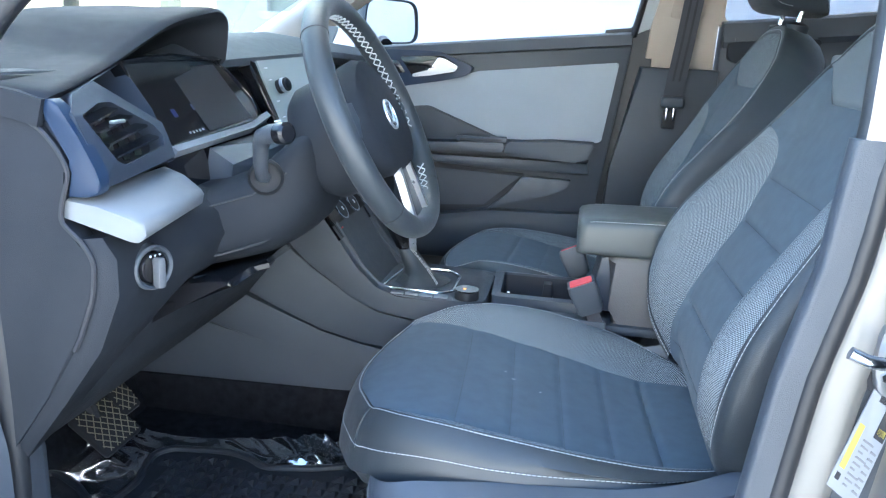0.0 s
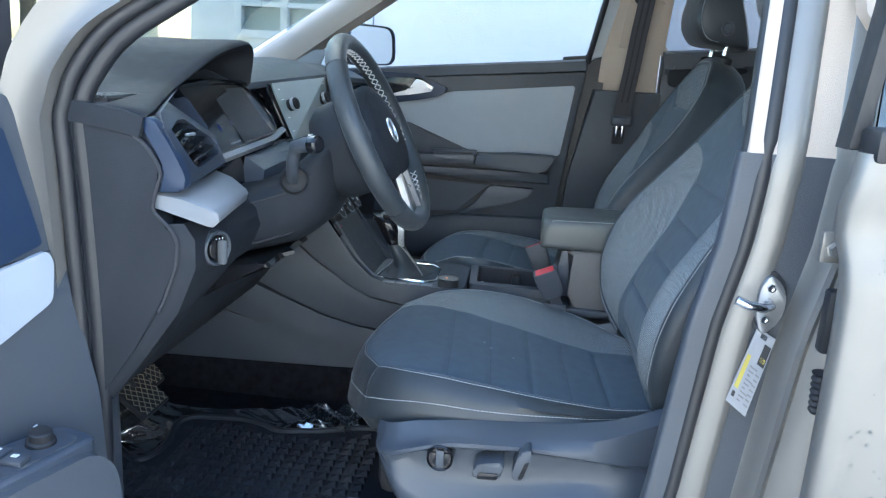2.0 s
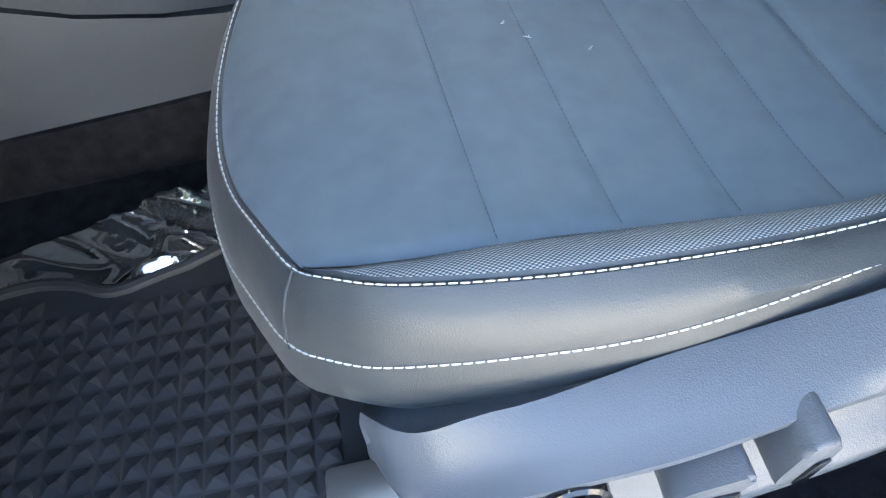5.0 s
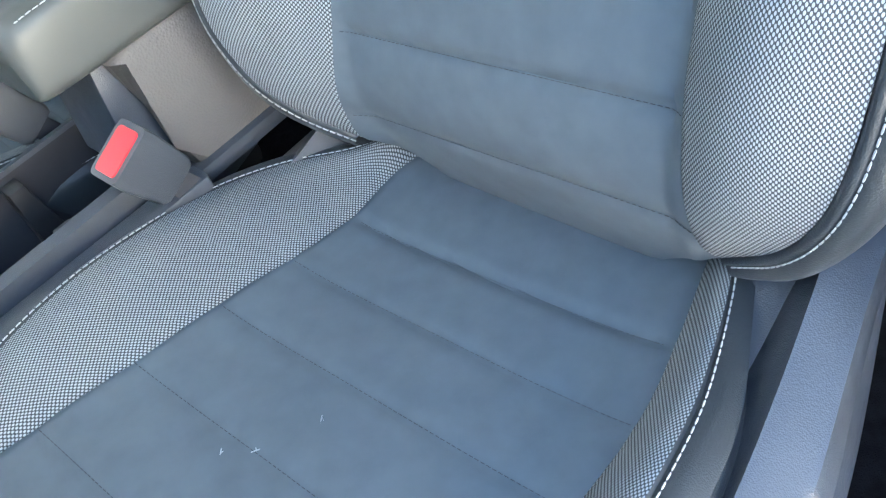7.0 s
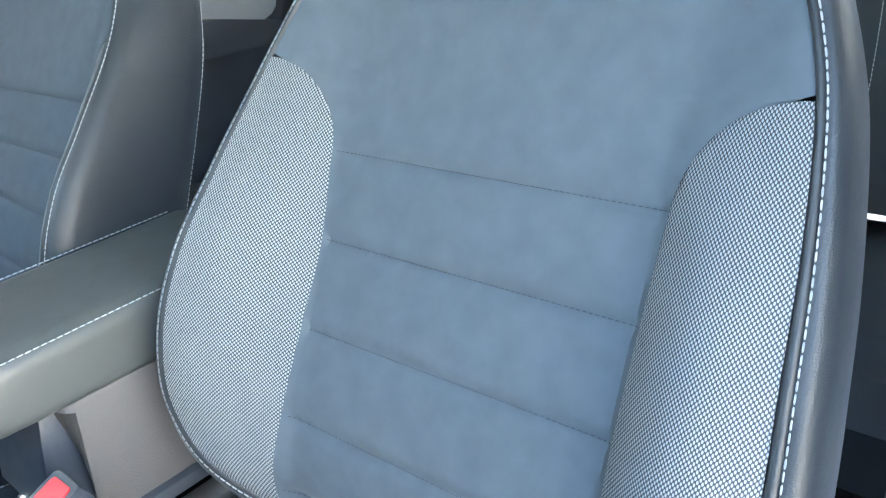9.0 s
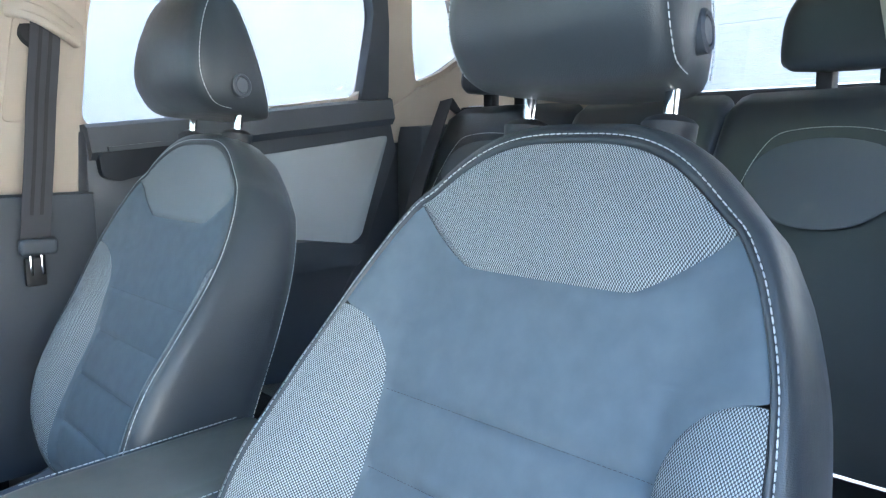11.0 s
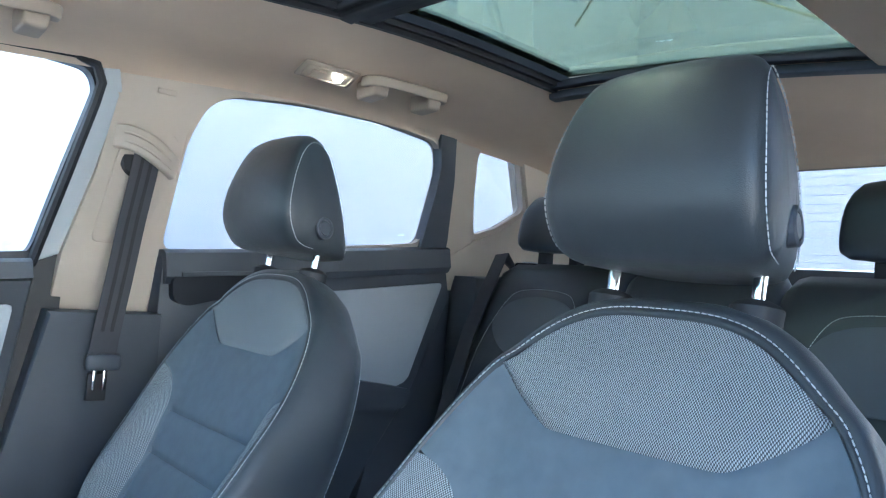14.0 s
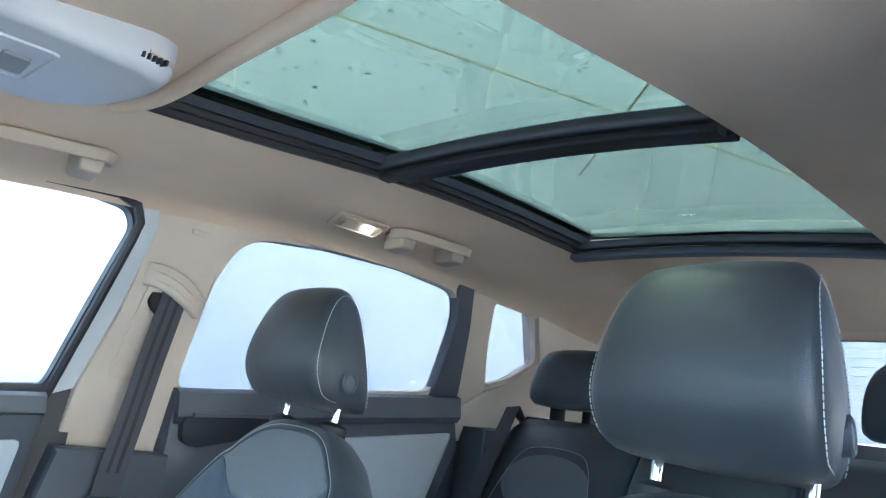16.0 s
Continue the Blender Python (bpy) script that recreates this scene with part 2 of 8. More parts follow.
# body paint at the door frame, lightened for the sky it reflects
M_frame = material("door_frame_paint_sky_reflection", (0.50, 0.53, 0.55), 0.35, vary=0.04)
M_plastic_blue = material("slate_blue_hard_plastic", (0.060, 0.071, 0.090), 0.36, bump=GRAIN, vary=0.06)
M_slate = material("dark_slate_dash_plastic", (0.036, 0.044, 0.060), 0.45, bump=GRAIN, vary=0.06, spec=0.3)
M_gloss = material("piano_black_plastic", (0.012, 0.012, 0.014), 0.08, vary=0.05, rough_vary=0.03)
M_rubber = material("black_rubber", (0.018, 0.018, 0.02), 0.62, vary=0.15)
M_seal = material("black_door_seal_rubber", (0.022, 0.023, 0.026), 0.45, vary=0.1)
M_mat = material("black_rubber_mat", (0.026, 0.027, 0.031), 0.52, vary=0.25, vary_scale=14, spec=0.35)
M_carpet = material("black_carpet", (0.014, 0.014, 0.017), 1.0, bump=(("noise", 700, 0.9, 0.002),), vary=0.35, vary_scale=60, spec=0.1)
M_silver = material("light_grey_dash_trim", (0.21, 0.22, 0.235), 0.62, bump=(("noise", 500, 0.1, 0.0003),), vary=0.05)
M_panel = material("light_grey_door_fabric", (0.38, 0.41, 0.44), 0.85, bump=(("noise", 800, 0.3, 0.0004),), vary=0.07, vary_scale=4)
M_navy = material("navy_blue_trim", (0.013, 0.028, 0.062), 0.42, bump=(("noise", 600, 0.08, 0.0003),), vary=0.06)
M_liner = material("beige_grey_headliner", (0.69, 0.545, 0.41), 0.95, bump=(("noise", 1200, 0.3, 0.0004),), vary=0.05, spec=0.15)
M_trim = material("pale_beige_pillar_plastic", (0.53, 0.45, 0.365), 0.6, bump=GRAIN, vary=0.04)
M_paint = material("silver_beige_metallic_paint", (0.215, 0.206, 0.190), 0.42, metal=0.45, vary=0.03, coat=0.3, rough_vary=0.02)
M_chrome = material("polished_chrome", (0.75, 0.76, 0.78), 0.12, metal=1.0, vary=0.04, rough_vary=0.04)
M_satin = material("satin_silver_metal", (0.62, 0.63, 0.65), 0.3, metal=0.9, vary=0.05)
M_steel = material("worn_steel", (0.35, 0.36, 0.37), 0.4, metal=0.9, vary=0.15)
M_brass = material("worn_brassy_grip_lines", (0.27, 0.235, 0.165), 0.45, metal=0.4, vary=0.2)
M_belt = material("grey_belt_webbing", (0.055, 0.055, 0.062), 0.8, bump=(("noise", 500, 0.5, 0.0005),), vary=0.12)
M_red = material("red_release_button", (0.62, 0.035, 0.05), 0.4, vary=0.05)
M_white = material("white_print", (0.75, 0.76, 0.77), 0.6, vary=0.03)
# white label film, greyed for the shade it lies in
M_label = material("shaded_white_label_film", (0.30, 0.31, 0.33), 0.35, vary=0.04)
M_yellow = material("yellow_print", (0.50, 0.42, 0.08), 0.6, vary=0.04)
M_ink = material("dark_print", (0.03, 0.03, 0.035), 0.6)
# grained plastic, lightened to carry the warm sunlit glint on the box
M_box = material("grained_box_plastic_with_glint", (0.145, 0.138, 0.132), 0.5, bump=(("cells", 420, 0.5, 0.0008),), vary=0.08)
M_print = material("grey_print", (0.22, 0.22, 0.23), 0.6)
M_glass = glass_material("clear_window_glass", (0.80, 0.84, 0.84))
M_windscreen = glass_material("green_tinted_windscreen_glass", (0.58, 0.64, 0.60))
M_lightglass = glass_material("faintly_tinted_door_glass", (0.70, 0.73, 0.75))
M_privacy = glass_material("tinted_rear_window_glass", (0.353, 0.354, 0.370))
M_roofglass = glass_material("green_tinted_roof_glass", (0.165, 0.205, 0.148), ior=1.8)
M_screen = material("dark_display_glass", (0.006, 0.007, 0.009), 0.10, spec=0.06, vary=0.05, rough_vary=0.02)
M_film = bpy.data.materials.new("clear_plastic_film")
M_film.use_nodes = True
fn = M_film.node_tree
fn.nodes.remove(fn.nodes["Principled BSDF"])
f_tr, f_gl, f_mx = (fn.nodes.new("ShaderNode" + k) for k in ("BsdfTransparent", "BsdfGlossy", "MixShader"))
f_tr.inputs[0].default_value, f_gl.inputs["Roughness"].default_value, f_mx.inputs[0].default_value = (0.9, 0.92, 0.93, 1), 0.10, 0.58
f_df, f_hz = fn.nodes.new("ShaderNodeBsdfDiffuse"), fn.nodes.new("ShaderNodeMixShader")
f_df.inputs[0].default_value, f_hz.inputs[0].default_value = (0.7, 0.74, 0.78, 1), 0.10
fn.links.new(f_tr.outputs[0], f_hz.inputs[1])
fn.links.new(f_df.outputs[0], f_hz.inputs[2])
fn.links.new(f_hz.outputs[0], f_mx.inputs[1])
fn.links.new(f_gl.outputs[0], f_mx.inputs[2])
fn.links.new(f_mx.outputs[0], fn.nodes["Material Output"].inputs[0])
M_lamp = lamp_material("lit_reading_lamp", (1.0, 0.96, 0.88), 3.0)
M_blue_led = lamp_material("blue_display_glow", (0.010, 0.013, 0.06), 0.02)
M_handle = material("tan_moulded_plastic", (0.43, 0.35, 0.27), 0.55, bump=GRAIN, vary=0.05)
M_glass_drop = glass_material("clear_water", (0.9, 0.93, 0.93), ior=1.33)
M_amber = lamp_material("amber_symbol", (1.0, 0.3, 0.05), 0.8)
M_concrete = material("grey_concrete_paving", (0.30, 0.29, 0.275), 0.85, bump=(("noise", 40, 0.3, 0.004),), vary=0.15, vary_scale=1.5)
M_wall = material("white_painted_wall", (0.72, 0.70, 0.67), 0.7, bump=(("noise", 25, 0.15, 0.003),), vary=0.03, vary_scale=1.2)
# only for the unseen wall that bounces sunlight in
M_bounce_wall = material("cream_bounce_wall", (0.56, 0.54, 0.50), 0.8, bump=(("noise", 25, 0.2, 0.004),), vary=0.06, vary_scale=1.2)
M_leaf = material("green_leaves", (0.06, 0.10, 0.03), 0.6, vary=0.4, vary_scale=3)
M_bark = material("brown_bark", (0.12, 0.09, 0.06), 0.9, bump=(("noise", 30, 0.6, 0.01),), vary=0.3)
M_cream = material("cream_plaster", (0.62, 0.55, 0.40), 0.8, vary=0.06)

# ---- outside: ground, building, sky side ----
def ground_sheet():
    bm = BM()
    n = 24
    r = [0, 6, 14, 40, 150, 900]
    rings = [[(k * math.cos(2 * math.pi * a / n), k * math.sin(2 * math.pi * a / n), 0.08) for a in range(n)] for k in r[1:]]
    loft(rings, True, False, bm)
    bm.verts.ensure_lookup_table()
    bm.faces.new(bm.verts[:n])
    return bm


whole("ground", ground_sheet(), M_concrete, "pale grey concrete paving", "ground", kind="structure")


# ---- car body, seen from inside; the right side follows one leaning plane ----
def yside(z):
    return 1.12 - 0.35 * (z - 1.24)


def side_slab(poly, inner, outer, left=False, bev=0.004, bm=None):
    """Plate following the leaning side plane: poly in (x, z), thickness from inner to outer (metres outward)."""
    own = BM()
    rings = []
    for off in (inner, outer):
        at = [yside(z) + (off(z) if callable(off) else off) for x, z in poly]
        rings.append([(x, y if not left else 2 * CY - y, z) for (x, z), y in zip(poly, at)])
    loft(rings, True, False, own)
    fs = [own.faces.new([v for v in own.verts][:len(poly)]), own.faces.new([v for v in own.verts][len(poly):][::-1])]
    if bev:
        es = {e for f in fs for e in f.edges}
        bmesh.ops.bevel(own, geom=list(es), offset=bev, segments=2, affect="EDGES", profile=0.5, clamp_overlap=True)
    return own if bm is None else merge(bm, own)


# headliner: right and left strips, front and rear fields round the roof opening
ROOF_X0, ROOF_X1 = -0.150, 0.785
BAR_SLOPE, REAR_SLOPE = 0.13, 0.22      # the bars run slightly aslant


def z_edge(x):
    return float(smooth_interp(x, (-0.5, -0.2, 0.0, 0.36, 0.78, 1.1, 1.45), (1.572, 1.614, 1.628, 1.655, 1.650, 1.632, 1.60)))


def liner_strip(x0, x1, side):
    """One side from the roof opening down to the window tops."""
    rows = []
    prof = [(0.290, 0.0), (0.31, -0.003), (0.35, -0.008), (0.41, -0.024), (0.46, -0.031), (0.52, -0.036), (0.58, -0.046), (0.618, -0.060), (0.630, -0.070)]
    for x in np.linspace(x0, x1, 30):
        row = []
        for dy, dz in prof:
            zz = z_edge(x) + dz
            row.append((x, CY + side * dy, zz))
        back = [(x, CY + side * (dy + 0.012), z + 0.03) for (dy, _), (_, _, z) in zip(prof, row)]
        rows.append(row + back[::-1])
    return loft(rows)


def liner_field(x0, x1, slope=0.0):
    """Headliner across the car; its first edge may run aslant."""
    rows = []
    for t in np.linspace(0, 1, 14):
        row = []
        for v in np.linspace(-0.29, 0.29, 16):
            x = x0 + (x1 - x0) * t + slope * (0.29 - v) * (1 - t)
            row.append((x, CY + v, z_edge(x) + 0.006 * (1 - (v / 0.29) ** 2)))
        rows.append(row + [(a, b, c + 0.03) for a, b, c in reversed(row)])
    return loft(rows)


for s_ in (1, -1):
    whole("ceiling_side", liner_strip(-0.5, 1.45, s_), M_liner, "beige grey cloth headliner over the windows", "headliner", kind="structure")
whole("ceiling_front", liner_field(-0.5, ROOF_X0), M_liner, "beige grey cloth headliner", "headliner", kind="structure")
whole("ceiling_lip", tube([(ROOF_X0 + 0.006 - 0.03 * (abs(v) / 0.29) ** 6, CY + v, z_edge(ROOF_X0) - 0.004 + 0.006 * (1 - (v / 0.29) ** 2)) for v in np.linspace(-0.295, 0.295, 24)], 0.012, 12), M_liner, "rounded beige front edge of the roof opening", "headliner", kind="structure")
whole("ceiling_rear", liner_field(ROOF_X1, 1.45, REAR_SLOPE), M_liner, "beige grey cloth headliner", "headliner", kind="structure")

# panoramic roof: black frame, cross bar, two tinted panes
roof = thing("panoramic_roof", "panoramic glass roof with black frame and cross bar", "sunroof")
xs_ = np.linspace(ROOF_X0 - 0.01, ROOF_X1 + 0.005, 24)
for s_ in (1, -1):
    xs_ = xs_ if s_ > 0 else np.linspace(ROOF_X0 - 0.01, ROOF_X1 + 0.58 * REAR_SLOPE, 24)
    y0 = CY + s_ * (0.290 if s_ > 0 else 0.312)
    for k, (dy, dz, w) in enumerate(((-0.004, 0.008, 0.018), (-0.019, 0.016, 0.014), (-0.032, 0.024, 0.012)) if s_ > 0 else ((-0.010, 0.010, 0.014),)):
        part("roof_rail", sweep([(x, y0 + s_ * dy, z_edge(x) + dz) for x in xs_], [(-0.008, -w / 2), (-0.008, w / 2 - 0.003), (0.006, w / 2 - 0.002), (0.008, -w / 2)], up=(0, 0, 1)), M_rubber, roof, "black sunroof side rail")
for k, (x, w, dz) in enumerate(((0.240, 0.018, 0.016), (0.264, 0.030, 0.006), (0.296, 0.034, 0.012))):
    part("cross_bar", sweep([(x + BAR_SLOPE * (0.285 - v), CY + v, z_edge(x) + dz + 0.012 * (1 - (v / 0.29) ** 2)) for v in np.linspace(-0.285, 0.285, 12)], round_poly([(-0.011, -w / 2), (-0.011, w / 2 - 0.002), (0.011, w / 2 - 0.002), (0.011, -w / 2)], 0.005, 3), up=(0, 0, 1)), M_rubber, roof, "black sunroof cross bar")
for x, nm, m_, lab_, w, dz in ((ROOF_X1 - 0.010, "rear_frame", M_rubber, "black rear frame", 0.022, 0.012), (ROOF_X1 + 0.014, "blind_roller", M_plastic, "grey roller blind edge", 0.032, -0.003)):
    part(nm, sweep([(x + (REAR_SLOPE * (0.29 - v) if x > 0.5 else 0), CY + v, z_edge(x) + dz + 0.010 * (1 - (v / 0.29) ** 2)) for v in np.linspace(-0.30, 0.30, 12)], round_poly([(-0.008, -w / 2), (-0.008, w / 2), (0.008, w / 2), (0.008, -w / 2)], 0.004, 3), up=(0, 0, 1)), m_, roof, lab_)
for a, b, s0, s1 in ((ROOF_X0, 0.262, 0.0, BAR_SLOPE), (0.275, ROOF_X1 + 0.06, BAR_SLOPE, REAR_SLOPE)):
    rows = []
    for t in np.linspace(0, 1, 8):
        x = a + (b - a) * t
        row = [(x + (s0 + (s1 - s0) * t) * (0.29 - v), CY + v, z_edge(x) + 0.034 + 0.012 * (1 - (v / 0.3) ** 2)) for v in np.linspace(-0.29, 0.29, 12)]
        rows.append(row + [(p, q, r + 0.004) for p, q, r in reversed(row)])
    g = part("roof_pane", loft(rows), M_roofglass, roof, "green tinted roof glass with rain drops")
    g.visible_shadow = False
    rng = random.Random(11)
    drops = BM()
    for k in range(130):
        x, v, r = rng.uniform(a + 0.02, b - 0.02), rng.uniform(-0.26, 0.26), rng.choice((0.0012, 0.0016, 0.0022, 0.0028, 0.0036))
        top = z_edge(x) + 0.0385 + 0.012 * (1 - (v / 0.3) ** 2)
        lathe(((0.0, 0.7 * r), (r * 0.45, 0.62 * r), (r * 0.8, 0.36 * r), (r, 0.0), (0.0, -0.0002)), (x, CY + v, top), (0, 0, 1), 10, drops)
    d_ = part("rain_drops", drops, M_glass_drop, g, "clear rain drops on the glass")
    d_["kind"] = "stuff"
# outer roof skin beyond the glass
for s_ in (1, -1):
    rows = []
    for x in np.linspace(-0.5, 1.5, 20):
        dz = z_edge(x) - 1.655
        row = [(x, CY + s_ * v, z + dz) for v, z in ((0.27, 1.708), (0.40, 1.702), (0.52, 1.69), (0.60, 1.672), (0.64, 1.655), (0.665, 1.63))]
        rows.append(row + [(a, b, c + 0.006) for a, b, c in reversed(row)])
    whole("roof_skin", loft(rows), M_paint, "silver beige painted roof edge", "car roof", kind="structure")
for a, b, sl in ((-0.5, ROOF_X0 - 0.02, 0.0), (ROOF_X1 + 0.03, 1.5, REAR_SLOPE)):
    rows = []
    for t in np.linspace(0, 1, 6):
        row = [(a + (b - a) * t + sl * (0.28 - v) * (1 - t), v, dz) for v, dz in ((-0.28, 0.048), (0, 0.056), (0.28, 0.048), (0.28, 0.058), (-0.28, 0.058))]
        rows.append([(x, CY + v, z_edge(x) + dz) for x, v, dz in row])
    whole("roof_skin", loft(rows), M_paint, "silver beige painted roof skin", "car roof", kind="structure")

# right side: belt, pillars, windows
FRONT_WIN = [(-1.06, 1.12), (-0.69, 1.160), (-0.06, 1.222), (-0.032, 1.383), (-0.004, 1.53), (-0.022, 1.556), (-0.09, 1.562), (-0.30, 1.545), (-0.604, 1.415), (-0.74, 1.31)]
REAR_WIN = [(0.172, 1.255), (0.404, 1.281), (0.812, 1.332), (0.808, 1.45), (0.805, 1.518), (0.775, 1.575), (0.60, 1.590), (0.40, 1.585), (0.247, 1.568), (0.20, 1.54), (0.176, 1.468)]
QUARTER = [(0.979, 1.37), (1.055, 1.399), (1.135, 1.454), (1.06, 1.575), (1.03, 1.585), (0.925, 1.588), (0.905, 1.56), (0.935, 1.47)]


def ring_slab(hole, outer, a, b, left=False):
    """Plate with a hole: both outlines run alike."""
    bm = BM()
    def at(p, off):
        y = yside(p[1]) + off
        return (p[0], 2 * CY - y if left else y, p[1])
    n = len(hole)
    grid = [[at(p, o) for p in q] for q, o in ((hole, a), (outer, a), (outer, b), (hole, b), (hole, a))]
    return weld(loft(grid, True, False, bm))


def grow(poly, d):
    p = np.array(poly)
    c = p.mean(0)
    t = np.roll(p, -1, 0) - np.roll(p, 1, 0)
    n = np.stack((t[:, 1], -t[:, 0]), 1)
    n /= np.linalg.norm(n, axis=1)[:, None]
    if ((p + n * 0.01 - c) ** 2).sum() < ((p - c) ** 2).sum():
        n = -n
    return [tuple(k) for k in p + n * d]



FW, RW, QW = round_poly(FRONT_WIN, 0.03), round_poly(REAR_WIN, 0.03), round_poly(QUARTER, 0.02)
for lf in (False, True):
    wins = ((RW, "window_2"), (QW, "window_3")) if lf else ((FW, "window_1"), (RW, "window_2"), (QW, "window_3"))
    for poly, nm in wins:
        w = thing(nm, "car side window in its inner surround", "car window", kind="structure")
        part("window_frame", ring_slab(poly, grow(poly, 0.022), 0.0, 0.03, lf), M_seal if nm == "window_1" else M_trim, w, "black rubber window surround" if nm == "window_1" else "beige inner window surround")
        p = part("pane", side_slab(grow(poly, 0.01), 0.018, 0.021, lf, 0), M_lightglass if nm == "window_1" else M_privacy, w, "clear glass pane" if nm == "window_1" else "tinted glass pane")
        p.visible_shadow = False


def glass_marks(at, along, up, n, parent_name, w=0.004):
    """Row of short pale etched bars on a pane; the writing is too small to read."""
    m = thing("glass_mark", "small pale etched mark on the glass", "glass mark", "glass marks", kind="structure")
    a, u = V(along).normalized(), V(up).normalized()
    for k in range(n):
        for r in range(2 if k % 2 else 1):
            c = V(at) + a * (k * w * 1.7) + u * (r * w * 1.3)
            q = [c, c + a * w * (1.2 if r else 0.8), c + a * w * (1.2 if r else 0.8) + u * w * 0.55, c + u * w * 0.55]
            nn = a.cross(u) * 0.0004
            part("etched_bar", loft([q, [p + nn for p in q]]), M_panel, m)


glass_marks((-0.118, yside(1.238) + 0.016, 1.238), (1, 0, 0.09), (0, -0.33, 1), 6, "window_1")
glass_marks((0.748, yside(1.345) + 0.016, 1.345), (1, 0, 0.12), (0, -0.33, 1), 4, "window_2", 0.003)
zr = z_edge(0.30)
glass_marks((0.300, 0.385, zr + 0.042), (0.25, -1, 0), (1, 0.25, 0), 6, "roof", 0.004)
glass_marks((0.735, 0.385, z_edge(0.735) + 0.042), (0.25, -1, 0), (1, 0.25, 0), 5, "roof", 0.004)

# ---- front seats ----
LEAN = radians(24)
E_UP = np.array((math.sin(LEAN), 0, math.cos(LEAN)))
E_FW = np.array((-math.cos(LEAN), 0, math.sin(LEAN)))
BACK_O = np.array((0.02, 0, 0.65))
H_SEAM = (0.048, 0.123, 0.200, 0.2745, 0.347)


def back_w(h):
    return smooth_interp(h, (-0.03, 0.0, 0.02, 0.045, 0.067, 0.089, 0.116, 0.14, 0.17, 0.22, 0.27, 0.32, 0.36, 0.39, 0.43, 0.465, 0.50, 0.53, 0.61), (0.094, 0.129, 0.162, 0.193, 0.212, 0.224, 0.232, 0.235, 0.236, 0.234, 0.230, 0.226, 0.222, 0.218, 0.210, 0.198, 0.182, 0.163, 0.146))


def back_seam(h):
    h = np.asarray(h, float)
    s = smooth_interp(h, (-0.03, 0.0, 0.05, 0.09, 0.13, 0.2, 0.27, 0.345), (0.163, 0.163, 0.158, 0.152, 0.147, 0.143, 0.142, 0.146))
    t = np.clip((h - 0.345) / 0.07, 0, 1)
    top = 0.146 + (0.214 - 0.146) * (1 - np.sqrt(1 - t * t))
    return np.minimum(np.where(h > 0.345, top, s), back_w(h))


def back_top(c):
    return 0.596 - 0.070 * np.abs(c) ** 3.2


def back_yoke(c):
    a = np.abs(c)
    return 0.475 + 0.054 * np.clip((np.sqrt((a - 0.46) ** 2 + 0.0012) + (a - 0.46)) / 1.08, 0, 1)


def back_d(y, h):
    """Depth of the front face: a flat middle and two raised bolsters, the inner one fuller."""
    side, h = np.broadcast_arrays(np.asarray(y, float), np.asarray(h, float))
    y = np.abs(side)
    base = smooth_interp(h, (-0.03, -0.015, 0.0, 0.03, 0.06, 0.12, 0.2, 0.275, 0.345, 0.42, 0.48, 0.55, 0.61), (-0.040, -0.027, -0.013, 0.016, 0.038, 0.054, 0.056, 0.052, 0.053, 0.054, 0.056, 0.062, 0.061))
    outer = smooth_interp(h, (-0.03, 0.0, 0.03, 0.05, 0.10, 0.17, 0.25, 0.32, 0.411, 0.47, 0.53, 0.61), (-0.03, -0.014, 0.009, 0.031, 0.063, 0.082, 0.083, 0.077, 0.0725, 0.068, 0.063, 0.061))
    inner = smooth_interp(h, (-0.03, 0.0, 0.02, 0.035, 0.05, 0.10, 0.16, 0.24, 0.32, 0.416, 0.47, 0.53, 0.61), (-0.02, 0.0, 0.027, 0.052, 0.073, 0.110, 0.128, 0.128, 0.107, 0.080, 0.070, 0.063, 0.061))
    ridge = smooth_interp(h, (-0.03, 0.0, 0.05, 0.11, 0.2, 0.3, 0.4, 0.45, 0.61), (0.0, 0.002, 0.012, 0.024, 0.030, 0.022, 0.006, 0.0, 0.0))
    w, s = back_w(h), 0.138
    q = np.clip((y - s) / np.maximum(0.02, w - s), 0, 1)
    edge = np.where(side > 0, inner, outer)
    return base + (edge - base) * sstep(-0.05, 1.25, q) / 0.943 + ridge * np.where(side > 0, 0.45, 1.0) * np.sin(math.pi * q ** 0.9)


def back_point(y, h, lift=0.0):
    d = back_d(y, h) + lift
    y, h, d = np.broadcast_arrays(y, h, d)
    return BACK_O + h[..., None] * E_UP + d[..., None] * E_FW + y[..., None] * np.array((0, 1.0, 0))


def near(x, centre, width):
    return np.exp(-((x - centre) / width) ** 2)


def back_outline(n=150):
    """Points (y, h) of the front outline, from the foot of one side over the top to the other."""
    hs = np.linspace(0.020, 0.526, 60)
    one = [(float(back_w(h)), h) for h in hs]
    top = [(float(c * back_w(back_top(c))), float(back_top(c))) for c in np.linspace(0.985, -0.985, 61)]
    pts = one + top + [(-y, h) for y, h in reversed(one)]
    p = np.array(pts)
    s = np.concatenate(([0], np.cumsum(np.linalg.norm(np.diff(p, axis=0), axis=1))))
    u = np.linspace(0, s[-1], n)
    return np.stack((np.interp(u, s, p[:, 0]), np.interp(u, s, p[:, 1])), 1)


def outward(p):
    t = np.gradient(p, axis=0)
    t /= np.linalg.norm(t, axis=1)[:, None]
    return np.stack((t[:, 1], -t[:, 0]), 1)


